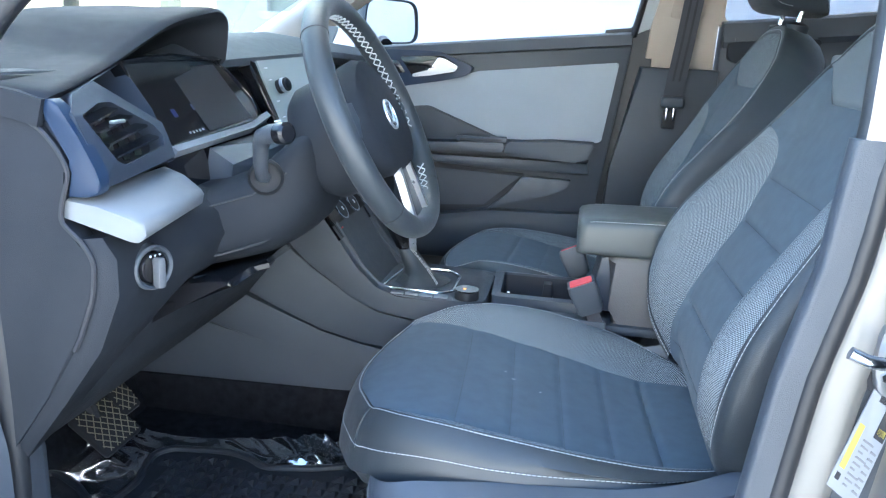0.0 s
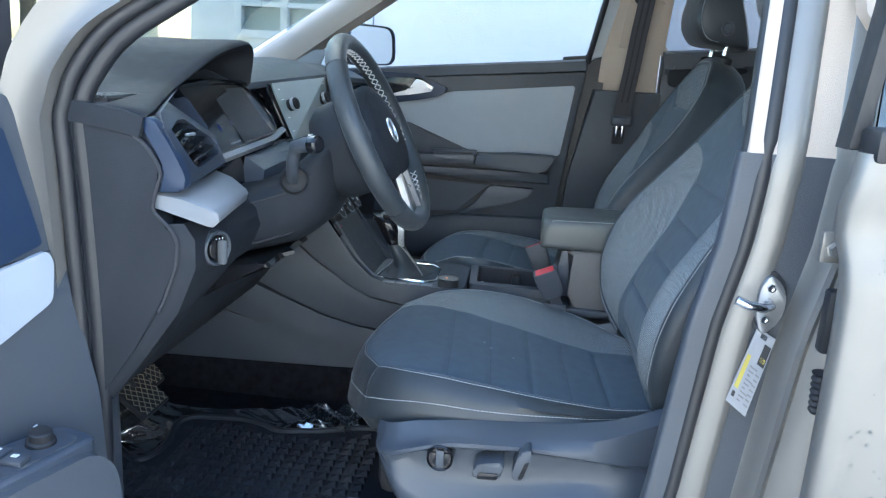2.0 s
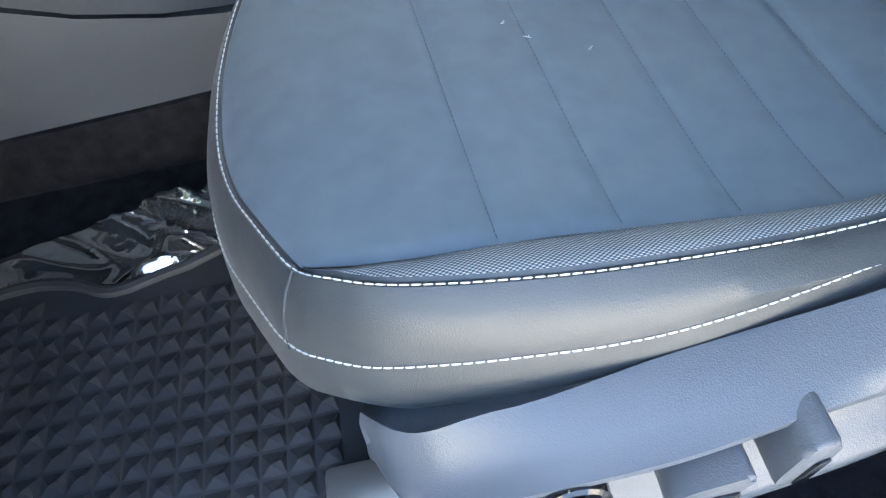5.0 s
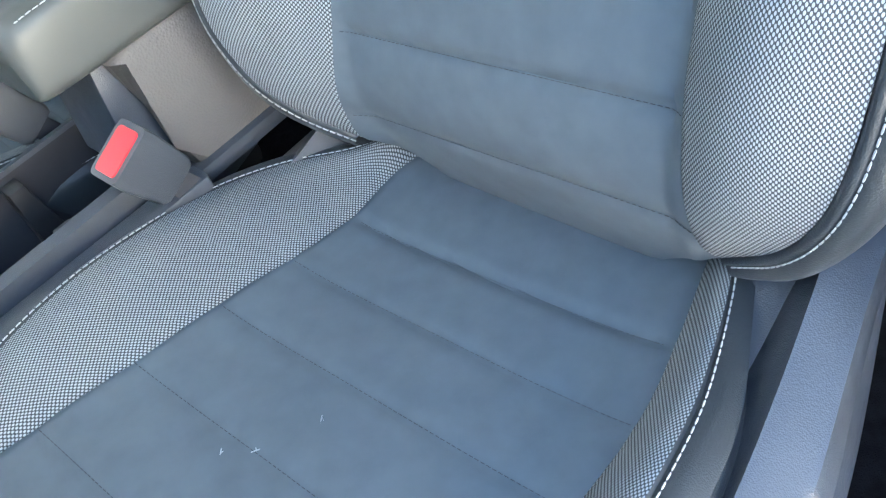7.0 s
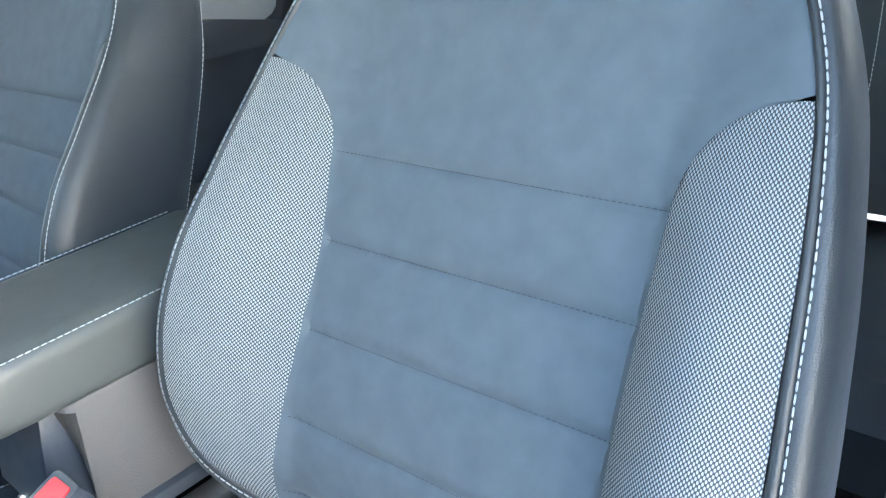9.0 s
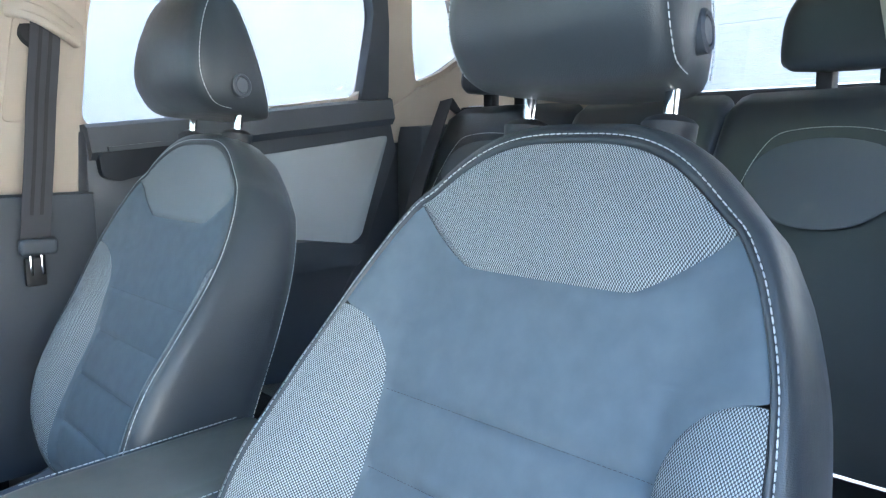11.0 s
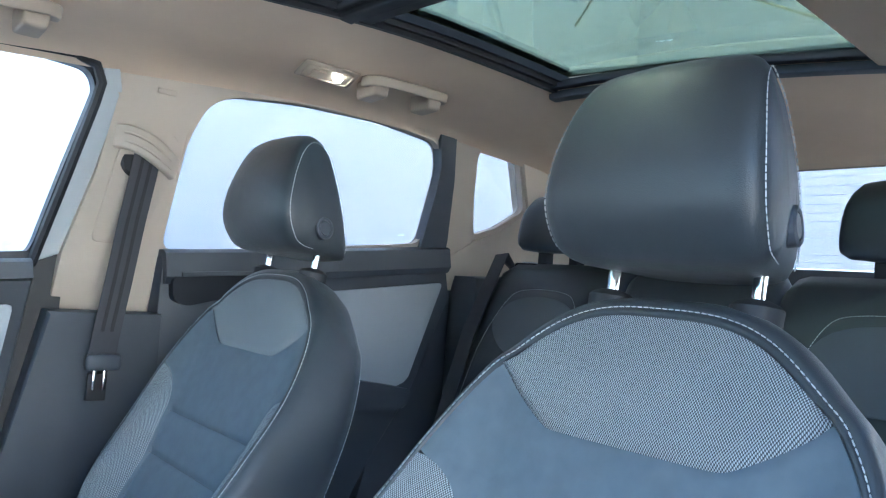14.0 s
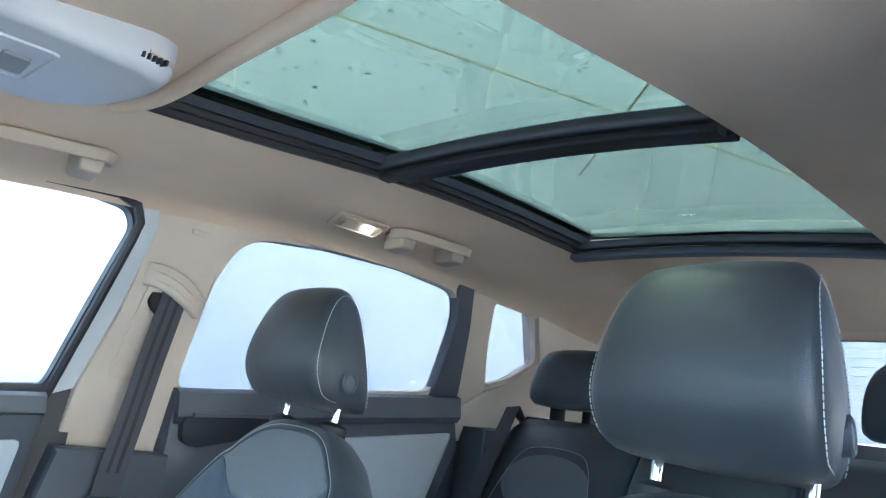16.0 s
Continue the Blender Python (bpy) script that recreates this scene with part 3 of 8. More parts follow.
def build_backrest(seat):
    # plain suede middle with its sewn cross seams
    nr, nc = 150, 60
    c = np.linspace(-1, 1, nc + 1)[None, :]
    f = np.linspace(0, 1, nr + 1)[:, None]
    h = -0.045 + f * (back_yoke(c) + 0.045)
    hw = np.minimum(back_seam(h), back_w(h))
    y = c * hw
    dist = (1 - np.abs(c)) * hw
    bend = h + 0.004 * c * sstep(0.36, 0.10, h)
    groove = sum(near(bend, k, 0.0050) for k in H_SEAM)
    puff = 0.0022 * np.abs(np.sin(math.pi * np.interp(bend, (-0.03,) + H_SEAM + (0.48,), range(7)))) ** 0.5 * sstep(0.47, 0.30, h) * sstep(1.0, 0.90, np.abs(c))
    lift = -0.0036 * groove * sstep(1.0, 0.96, np.abs(c)) + puff - 0.0010 * near(dist, 0, 0.0025) - 0.003 * near(back_yoke(c) - h, 0, 0.004)
    part("suede_insert", grid_mesh(back_point(y, h, lift), np.stack((y, h), -1)), M_suede, seat, "blue-grey suede backrest panel with sewn cross seams")
    cc = np.linspace(-0.985, 0.985, 60)
    for k in H_SEAM:
        hh = k - 0.004 * cc * float(sstep(0.36, 0.10, k))
        path = back_point(cc * np.minimum(back_seam(hh), back_w(hh)), hh, -0.0016)
        part("cross_seam", stitches([tuple(p) for p in path], 0.0034, 0.0012, 0.0005, 0.0001, up=tuple(E_FW)), M_dark_thread, seat, "dark sewn cross seam")
    # woven yoke under the headrest
    f = np.linspace(0, 1, 50)[:, None]
    hy = back_yoke(c)
    h = hy + f * (np.maximum(back_top(c), hy + 0.001) - hy)
    y = c * back_w(h)
    lift = 0.003 * np.sin(math.pi * np.clip(f, 0, 1)) - 0.004 * near(h - hy, 0, 0.004)
    part("woven_yoke", grid_mesh(back_point(y, h, lift), np.stack((y, h), -1)), M_woven, seat, "pale grey woven shoulder panel")
    # woven wings
    for sgn in (1, -1):
        q = np.linspace(0, 1, 29)[None, :]
        h = np.linspace(0.016, 0.4145, 110)[:, None]
        s, w = back_seam(h), back_w(h)
        y = s + q * np.maximum(w - s, 0.0004) - 0.0015 * (q == 0)
        lift = -0.0008 * near(q * (w - s), 0, 0.002) - 0.0014 * (q == 0) + 0 * h
        part("woven_wing", grid_mesh(back_point(sgn * y, h, lift), np.stack((sgn * y, h + 0 * y), -1)), M_woven, seat, "pale grey woven side bolster panel")
    # leatherette rim, sides and rear
    o = back_outline()
    nrm = outward(o)
    low = sstep(0.05, -0.02, o[:, 1])
    # welt beside the fabric, stitch groove, then the rounded side running to the rear
    prof = ((0.0, -0.0016), (0.0010, 0.0006), (0.0034, 0.0020), (0.0058, 0.0010), (0.0068, -0.0010), (0.0085, -0.0004), (0.016, -0.006), (0.021, -0.018), (0.0225, -0.034), (0.021, -0.055), (0.014, -0.078), (0.002, -0.095), (-0.020, -0.103), (-0.06, -0.104))
    rows = []
    d0 = back_d(o[:, 0], o[:, 1])
    for k, (a, b) in enumerate(prof):
        a1 = a * smooth_interp(o[:, 1], (-0.03, 0.2, 0.3, 0.38, 0.45, 0.53, 0.58, 0.62), (1.05, 1.05, 0.96, 0.78, 0.70, 0.86, 1.15, 1.30)) * (1 - 0.5 * low)
        back = max(0.0, -b - 0.004) / 0.10
        dd = d0 + b if k < 6 else d0 * (1 - back) - 0.045 * back + b * 0.06
        p = o + nrm * a1[:, None]
        rows.append(BACK_O + p[:, 1:2] * E_UP + dd[:, None] * E_FW + p[:, 0:1] * np.array((0, 1.0, 0)))
    P = np.stack(rows, 1)
    uvs = np.stack(np.broadcast_arrays(np.linspace(0, 2, P.shape[0])[:, None], np.linspace(0, 0.2, P.shape[1])[None, :]), -1)
    bm = grid_mesh(P, uvs)
    n = len(o)
    last = P[:, -1]
    vs = [bm.verts.new(p) for p in last]
    for i in range(n // 2 - 1):
        bm.faces.new((vs[i], vs[i + 1], vs[n - 2 - i], vs[n - 1 - i]))
    part("leatherette_shell", weld(bm), M_leather, seat, "black leatherette side and rear of the backrest", sharp=80)
    ppath = [tuple(p) for p in P[:, 4] * 0.5 + P[:, 5] * 0.5]
    part("stitching", stitches(ppath, up=lambda p: E_FW * 0.8 + np.array((0, np.sign(p.y - seat.location.y) * 0.5, 0))), M_thread, seat, "white contrast stitching round the backrest")
    for sgn in (1, -1):
        k = slice(8, 62) if sgn > 0 else slice(n - 62, n - 8)
        part("side_stitching", stitches([tuple(p) for p in P[k, 11] + np.array((0, sgn * 0.0006, 0))], up=(0, sgn, 0)), M_thread, seat, "white stitching along the side panel")


def cush_w(x, side=-1):
    """Half width at the stitching; the inner side is broader."""
    outer = smooth_interp(x, (-0.45, -0.42, -0.38, -0.34, -0.287, -0.215, -0.13, -0.07, -0.03, 0.03, 0.06), (0.158, 0.168, 0.189, 0.200, 0.207, 0.209, 0.205, 0.197, 0.187, 0.168, 0.155))
    inner = smooth_interp(x, (-0.45, -0.44, -0.38, -0.32, -0.25, -0.19, -0.13, -0.08, -0.04, 0.012, 0.06), (0.168, 0.176, 0.193, 0.214, 0.231, 0.240, 0.245, 0.239, 0.223, 0.180, 0.152))
    return np.where(np.asarray(side) > 0, inner, outer)


def cush_seam(x, side=-1):
    outer = smooth_interp(x, (-0.45, -0.42, -0.40, -0.36, -0.308, -0.232, -0.16, -0.085, -0.028, 0.04, 0.06), (0.150, 0.165, 0.171, 0.176, 0.175, 0.172, 0.170, 0.167, 0.157, 0.142, 0.138))
    inner = smooth_interp(x, (-0.45, -0.43, -0.39, -0.33, -0.25, -0.17, -0.045, 0.02, 0.06), (0.160, 0.171, 0.167, 0.157, 0.152, 0.153, 0.147, 0.152, 0.145))
    return np.minimum(np.where(np.asarray(side) > 0, inner, outer), cush_w(x, side) - 0.0005)


def cush_front(c):
    return -0.474 + np.where(np.asarray(c) < 0, 0.052, 0.032) * np.abs(c) ** 2.4


X_SEAM = (-0.320, -0.246, -0.171, -0.102, -0.034)
SKEW = 0.010


def cush_z(y, x):
    side, x = np.broadcast_arrays(np.asarray(y, float), np.asarray(x, float))
    y = np.abs(side)
    z = smooth_interp(x, (-0.47, -0.44, -0.40, -0.325, -0.25, -0.176, -0.107, -0.037, 0.06), (0.664, 0.676, 0.683, 0.680, 0.664, 0.647, 0.632, 0.622, 0.622))
    w, s = cush_w(x, side), cush_seam(x, side)
    outer = smooth_interp(x, (-0.47, -0.42, -0.31, -0.237, -0.164, -0.092, -0.035, 0.06), (0.0, 0.004, 0.015, 0.025, 0.033, 0.039, 0.039, 0.035))
    inner = smooth_interp(x, (-0.47, -0.42, -0.38, -0.32, -0.25, -0.13, -0.04, 0.012, 0.06), (0.0, 0.008, 0.022, 0.034, 0.045, 0.047, 0.039, 0.032, 0.030))
    rise = np.where(side > 0, inner, outer)
    q = np.clip((y - s) / np.maximum(0.004, w - s), 0, 1)
    return z + rise * (0.24 * np.minimum(1, y / s) ** 4 + 0.76 * np.sin(math.pi / 2 * q) ** 1.15)


def cush_point(y, x, lift=0.0):
    z = cush_z(y, x) + lift
    return np.stack(np.broadcast_arrays(x, y, z), -1)


def build_cushion(seat):
    nr, nc = 130, 60
    c = np.linspace(-1, 1, nc + 1)[None, :]
    f = np.linspace(0, 1, nr + 1)[:, None]
    x = cush_front(c) + f * (0.06 - cush_front(c))
    s = cush_seam(x, c + 0 * x)
    y = c * s
    bend = x + SKEW * c
    rim = sstep(1.0, 0.93, np.abs(c))
    groove = rim * sum(near(bend, k, 0.0050) for k in X_SEAM)
    puff = 0.0014 * np.abs(np.sin(math.pi * np.interp(bend, (-0.47,) + X_SEAM + (0.06,), range(7)))) ** 0.5 * sstep(-0.45, -0.36, x)
    lift = puff - 0.0020 * groove - 0.0035 * rim * near(bend, X_SEAM[-1], 0.006) - 0.004 * near((1 - np.abs(c)) * s, 0, 0.004) * sstep(-0.43, -0.36, x)
    part("suede_insert", grid_mesh(cush_point(y, x, lift), np.stack((y, x), -1)), M_suede, seat, "blue-grey suede seat panel with sewn cross seams")
    cc = np.linspace(-0.985, 0.985, 60)
    for k in X_SEAM:
        xx = k - SKEW * cc
        path = cush_point(cc * cush_seam(xx, cc), xx, -0.0006 if k < X_SEAM[-1] else -0.0040)
        part("cross_seam", stitches([tuple(p) for p in path], 0.0034, 0.0012, 0.0005, 0.0001), M_dark_thread, seat, "dark sewn cross seam")
    for sgn in (1, -1):
        q = np.linspace(0, 1, 17)[None, :]
        x = np.linspace(-0.443 if sgn > 0 else -0.424, 0.06, 120)[:, None]
        s, w = cush_seam(x, sgn), cush_w(x, sgn)
        y = s + q * (w - s) - 0.006 * (q == 0)
        part("woven_bolster", grid_mesh(cush_point(sgn * y, x, -0.003 * near(q * (w - s), 0, 0.004) - 0.005 * (q == 0)), np.stack((sgn * y, x + 0 * y), -1)), M_woven, seat, "pale grey woven strip along the cushion")
    # leatherette skirt
    one = [(x, float(cush_w(x))) for x in np.linspace(0.055, -0.414, 68)]
    inner = [(x, float(cush_w(x, 1))) for x in np.linspace(0.055, -0.437, 70)]
    fr = [(float(cush_front(k)), float(k * cush_seam(cush_front(k), k))) for k in np.linspace(0.97, -0.97, 50)]
    p = np.array(inner + fr + [(x, -y) for x, y in reversed(one)])
    d = np.concatenate(([0], np.cumsum(np.linalg.norm(np.diff(p, axis=0), axis=1))))
    u = np.linspace(0, d[-1], 190)
    p = np.stack((np.interp(u, d, p[:, 0]), np.interp(u, d, p[:, 1])), 1)
    nrm = outward(p)
    for _ in range(3):
        nrm[1:-1] = (nrm[:-2] + nrm[1:-1] * 2 + nrm[2:]) / 4
    nrm /= np.linalg.norm(nrm, axis=1)[:, None]
    z0 = cush_z(p[:, 1], p[:, 0])
    front = sstep(-0.38, -0.44, p[:, 0])
    rearf = sstep(-0.10, 0.04, p[:, 0])
    prof = ((0.0, 0.0), (0.002, -0.0018), (0.0065, -0.0005), (0.017, -0.008), (0.026, -0.020), (0.0305, -0.032), (0.0325, -0.040), (0.036, -0.048), (0.039, -0.062), (0.036, -0.085), (0.018, -0.11), (-0.03, -0.12))
    grow_ = smooth_interp(p[:, 0], (-0.48, -0.43, -0.35, -0.25, -0.19, -0.11, -0.02, 0.06), (1.5, 1.42, 1.08, 0.85, 0.70, 0.48, 0.26, 0.2))
    rows = []
    tuck = 0.011 * sstep(-0.25, -0.09, p[:, 0]) * sstep(0.05, -0.05, p[:, 1])
    for a, b in prof:
        a1 = a * (1 - 0.15 * front) * (1 - 0.45 * rearf) - (tuck if b < -0.025 else 0.0)
        b1 = b * (grow_ if -0.07 < b < -0.007 else 1.0)
        q2 = p + nrm * a1[:, None]
        rows.append(np.stack((q2[:, 0], q2[:, 1], z0 + b1), -1))
    P = np.stack(rows, 1)
    uvs = np.stack(np.broadcast_arrays(u[:, None], np.linspace(0, 0.2, P.shape[1])[None, :]), -1)
    bm = grid_mesh(P, uvs)
    n = len(p)
    vs = [bm.verts.new(q2) for q2 in P[:, -1]]
    for i in range(n // 2 - 1):
        bm.faces.new((vs[i], vs[i + 1], vs[n - 2 - i], vs[n - 1 - i]))
    part("leatherette_skirt", weld(bm), M_leather, seat, "black leatherette cushion sides and front roll")
    part("stitching", stitches([tuple(k) for k in P[4:-4, 1] * 0.35 + P[4:-4, 2] * 0.65]), M_thread, seat, "white contrast stitching round the cushion")
    low = P[8:-8, 5] * 0.5 + P[8:-8, 6] * 0.5
    part("lower_stitching", stitches([tuple(k) for k in low], up=lambda q: (q - V((-0.2, seat.location.y, q.z)))), M_thread, seat, "white stitching along the lower cushion seam")
    for sgn in (1, -1):
        k = int(np.argmin((p[:, 0] + (0.444 if sgn > 0 else 0.424)) ** 2 + (p[:, 1] - sgn * 0.166) ** 2))
        part("corner_seam", tube([tuple(v) for v in P[k, 1:7]], 0.0012, 6), M_dark_thread, seat)


def headrest(seat, at=(0.0, 0.0, 0.0)):
    side = smooth_poly([(0.192, 1.266), (0.165, 1.287), (0.152, 1.325), (0.160, 1.38), (0.184, 1.432), (0.214, 1.451), (0.245, 1.437), (0.265, 1.39), (0.284, 1.33), (0.302, 1.268), (0.296, 1.258), (0.262, 1.260)], 5)
    cx, cz = 0.225, 1.345
    rings, ys = [], []
    half = [(1.0, 0.35), (0.995, 0.62), (0.985, 0.77), (0.965, 0.87), (0.93, 0.935), (0.88, 0.972), (0.80, 0.995), (0.6, 1.012), (0.35, 1.02), (0.12, 1.025)]
    for k, sc in [(-a, b) for a, b in half] + [(a, b) for a, b in reversed(half)]:
        ring = []
        for (x, z) in side:
            x2, z2 = cx + (x - cx) * sc, cz + (z - cz) * sc
            g = 0.87 * float(smooth_interp(z2, (1.25, 1.275, 1.32, 1.36, 1.40, 1.435, 1.455), (0.116, 0.128, 0.134, 0.130, 0.121, 0.110, 0.102)))
            g *= 1 - 0.24 * max(0, (x2 - 0.20) / 0.10)
            ring.append((x2 + 0.010 * k * k * min(1, max(0, (0.235 - x2) / 0.07)), 0.004 + k * g * 0.975, z2))
        rings.append(ring)
    hr = part("headrest", loft(rings), M_leather, seat, "black leatherette headrest with white side seams", sharp=60)
    n = len(side)
    for ri in (3, 16):
        path = [rings[ri][i % n] for i in range(-2, 48)]
        off = -1 if ri < 10 else 1
        part("headrest_stitching", stitches([(cx + (x - cx) * 1.008, y + off * 0.0012, cz + (z - cz) * 1.008) for x, y, z in path], up=lambda p: (p - V((cx, seat.location.y, cz)))), M_thread, hr, "white headrest stitching")
    part("release_button", lathe(((0, 0.004), (0.0105, 0.004), (0.0115, 0.003), (0.012, 0.0015), (0.0125, 0.004), (0.0150, 0.005), (0.0175, 0.003), (0.018, -0.012), (0, -0.012)), (0.236, -0.1010, 1.305), (0.22, -1, 0.10)), M_plastic, hr, "round black headrest button")
    for y in (0.080, -0.071):
        part("headrest_post", tube([(0.240, y, 1.212), (0.243, y, 1.24), (0.250, y, 1.29)], 0.0060, 14), M_chrome, seat, "polished chrome headrest post")
        part("post_collar", lathe(((0, 0.004), (0.009, 0.004), (0.011, 0.006), (0.019, 0.003), (0.023, -0.001), (0.022, -0.02), (0, -0.02)), (0.2425, y, 1.2355), (0.15, 0, 1)), M_rubber, seat, "black plastic post collar")


def seat_base(seat):
    """Side trim, switches, frame and runners."""
    xs = np.concatenate((np.linspace(-0.408, -0.36, 9), np.linspace(-0.35, 0.13, 33)))

    def along(a, b):
        return smooth_interp(xs, a, b)
    yi = along((-0.408, -0.39, -0.335, -0.226, -0.10, 0.0, 0.13), (0.225, 0.243, 0.252, 0.244, 0.235, 0.223, 0.206))
    zi = along((-0.408, -0.36, -0.31, -0.18, -0.085, -0.013, 0.033, 0.13), (0.616, 0.632, 0.640, 0.647, 0.653, 0.668, 0.686, 0.716))
    yc = along((-0.408, -0.40, -0.38, -0.34, -0.30, -0.23, -0.155, -0.07, 0.02, 0.13), (0.238, 0.256, 0.270, 0.279, 0.282, 0.282, 0.274, 0.264, 0.248, 0.232))
    zc = along((-0.408, -0.39, -0.36, -0.30, -0.237, -0.177, -0.083, -0.033, 0.015, 0.13), (0.586, 0.594, 0.606, 0.628, 0.633, 0.635, 0.638, 0.650, 0.668, 0.702))
    ye = yc + along((-0.408, -0.38, -0.30, -0.20, -0.07, 0.13), (0.004, 0.010, 0.016, 0.014, 0.012, 0.004))
    ze = along((-0.408, -0.385, -0.36, -0.30, -0.235, -0.176, -0.117, -0.08, -0.03, 0.13), (0.578, 0.586, 0.598, 0.621, 0.626, 0.625, 0.620, 0.616, 0.608, 0.60))
    zk = along((-0.408, -0.363, -0.337, -0.298, -0.171, -0.073, 0.13), (0.575, 0.574, 0.557, 0.552, 0.556, 0.566, 0.58))
    yl = along((-0.408, -0.38, -0.34, -0.29, -0.15, -0.03, 0.13), (0.240, 0.270, 0.284, 0.291, 0.290, 0.276, 0.238))
    zl = along((-0.408, -0.38, -0.358, -0.332, -0.293, -0.229, -0.106, -0.024, 0.13), (0.572, 0.548, 0.531, 0.520, 0.514, 0.516, 0.530, 0.545, 0.57))
    zb = along((-0.408, -0.40, -0.38, -0.353, -0.32, -0.229, -0.103, 0.13), (0.562, 0.545, 0.515, 0.484, 0.472, 0.478, 0.495, 0.53))
    dish = sstep(-0.392, -0.352, xs) * sstep(0.0, -0.10, xs)
    for sgn, lab in ((-1, "slate plastic seat side trim with power switches"), (1, "slate plastic inner seat trim")):
        yf = yc - 0.014
        u, v = (ye - 0.005, ze - 0.008), (yl - 0.002, zl + 0.003)
        mid = [(u[0] + (v[0] - u[0]) * k, u[1] + (v[1] - u[1]) * k) for k in (0.08, 0.3, 0.55, 0.66, 0.85)]
        deep = [(yf + 0.002, ze - 0.012), (yf, ze - 0.025), (yf, zk + 0.004), (yf + 0.004, zk - 0.006), (yf * 0.35 + yl * 0.65, zk * 0.35 + zl * 0.65)]
        bowl = [(m_[0] + (d_[0] - m_[0]) * dish, m_[1] + (d_[1] - m_[1]) * dish) for m_, d_ in zip(mid, deep)]
        prof = [(np.full(len(xs), 0.205), zi - 0.03), (yi - 0.002, zi - 0.008), (yi + 0.002, zi), ((yi + yc) / 2, (zi + zc) / 2 + 0.002), (yc - 0.004, zc + 0.002), (yc + 0.003, zc - 0.001), (ye, ze + 0.003), (ye, ze - 0.003), u] + bowl + [v, (yl, zl - 0.002), (yl - 0.003, zl * 0.4 + zb * 0.6), (yl - 0.010, zb + 0.003), (yl - 0.022, zb), (np.full(len(xs), 0.205), zb)]
        wide = 1.0 if sgn < 0 else 0.62
        rings = [[(float(xs[k]), sgn * (0.205 + (float(a[k]) - 0.205) * wide), float(b[k])) for a, b in prof] for k in range(len(xs))]
        first = np.array(rings[0])
        rings.insert(0, [tuple(q) for q in (first - first.mean(0)) * 0.7 + first.mean(0) + np.array((-0.003, 0, 0))])
        tr = part("side_trim", loft(rings), M_plastic_blue, seat, lab, sharp=42)
        if sgn < 0:
            kn = part("lumbar_knob", lathe(((0, 0.010), (0.0165, 0.010), (0.0185, 0.012), (0.0205, 0.010), (0.021, -0.026), (0, -0.026)), (-0.300, -0.292, 0.600), (0, -1, 0.1)), M_gloss, tr, "round black lumbar switch")
            for dx in (-0.0100, 0.0100):
                part("knob_cheek", rbox((-0.300 + dx, -0.3025, 0.601), (0.008, 0.004, 0.020), 0.002), M_gloss, kn, "black switch cheek")
            part("knob_bar", rbox((-0.300, -0.3035, 0.601), (0.012, 0.003, 0.028), 0.0012), M_plastic, kn, "grey cross bar")
            lv = part("seat_switch", prism(round_poly([(-0.250, 0.579), (-0.208, 0.580), (-0.202, 0.604), (-0.206, 0.610), (-0.238, 0.604), (-0.248, 0.597)], 0.006, 3), "y", -0.309, -0.262, 0.005, 3), M_plastic, tr, "dark power seat lever")
            part("lever_face", prism(round_poly([(-0.243, 0.5795), (-0.212, 0.5805), (-0.209, 0.591), (-0.240, 0.590)], 0.003), "y", -0.3108, -0.308, 0.001), M_gloss, lv, "glossy lever face")
            lv = part("recline_switch", prism(round_poly([(-0.190, 0.585), (-0.181, 0.581), (-0.172, 0.585), (-0.163, 0.622), (-0.164, 0.634), (-0.174, 0.633), (-0.182, 0.626), (-0.190, 0.597)], 0.005, 3), "y", -0.309, -0.258, 0.005, 3), M_plastic, tr, "dark recline lever")
            part("lever_face", prism(round_poly([(-0.181, 0.586), (-0.174, 0.588), (-0.166, 0.616), (-0.173, 0.612)], 0.002), "y", -0.3108, -0.308, 0.001), M_gloss, lv, "glossy lever face")
            part("hinge_cover", loft([[(x, -y, z) for x, z in round_poly([(-0.06, 0.56), (0.16, 0.56), (0.17, 0.70), (0.10, 0.69), (0.03, 0.655), (-0.02, 0.635), (-0.055, 0.622)], 0.012, 3)] for y in (0.165, 0.200, 0.206)]), M_plastic, seat, "charcoal hinge cover")
    part("seat_pan", rbox((-0.18, 0, 0.53), (0.46, 0.46, 0.10), 0.02), M_rubber, seat, "dark seat pan")
    for y in (-0.2, 0.2):
        part("runner", rbox((-0.16, y, 0.425), (0.62, 0.045, 0.03), 0.006), M_steel, seat, "steel seat runner")


def front_seat(label):
    seat = thing("front_seat", label, "car seat", "front seats")
    build_backrest(seat)
    build_cushion(seat)
    headrest(seat)
    seat_base(seat)
    return seat


front_seat("driver's seat in blue-grey suede, woven grey fabric and black leatherette")
passenger_seat = front_seat("passenger seat in blue-grey suede, woven grey fabric and black leatherette")
# handed the other way round, but for the headrest with its button
for ob in [k for c in passenger_seat.children for k in (c, *c.children)]:
    if not (ob.name.startswith(("headrest", "post_collar", "release_button"))):
        ob.data.transform(Matrix.Diagonal((1, -1, 1, 1)))
        ob.data.flip_normals()
    else:
        ob.data.transform(Matrix.Translation((-0.004, 0.006, 0)))
passenger_seat.location = (0.006, 0.719, 0)


def lint(x, y, seed):
    """Small pale fleck lying on the cushion."""
    rng = random.Random(seed)
    z = float(cush_z(y, x)) + 0.0012
    f = whole("lint_fleck", tube([(x + rng.uniform(-0.004, 0.004), y + rng.uniform(-0.003, 0.003), z) for k in range(4)], 0.0004, 5), M_panel, "tiny pale lint fleck on the seat", "lint", "lint on the seat")
    return f


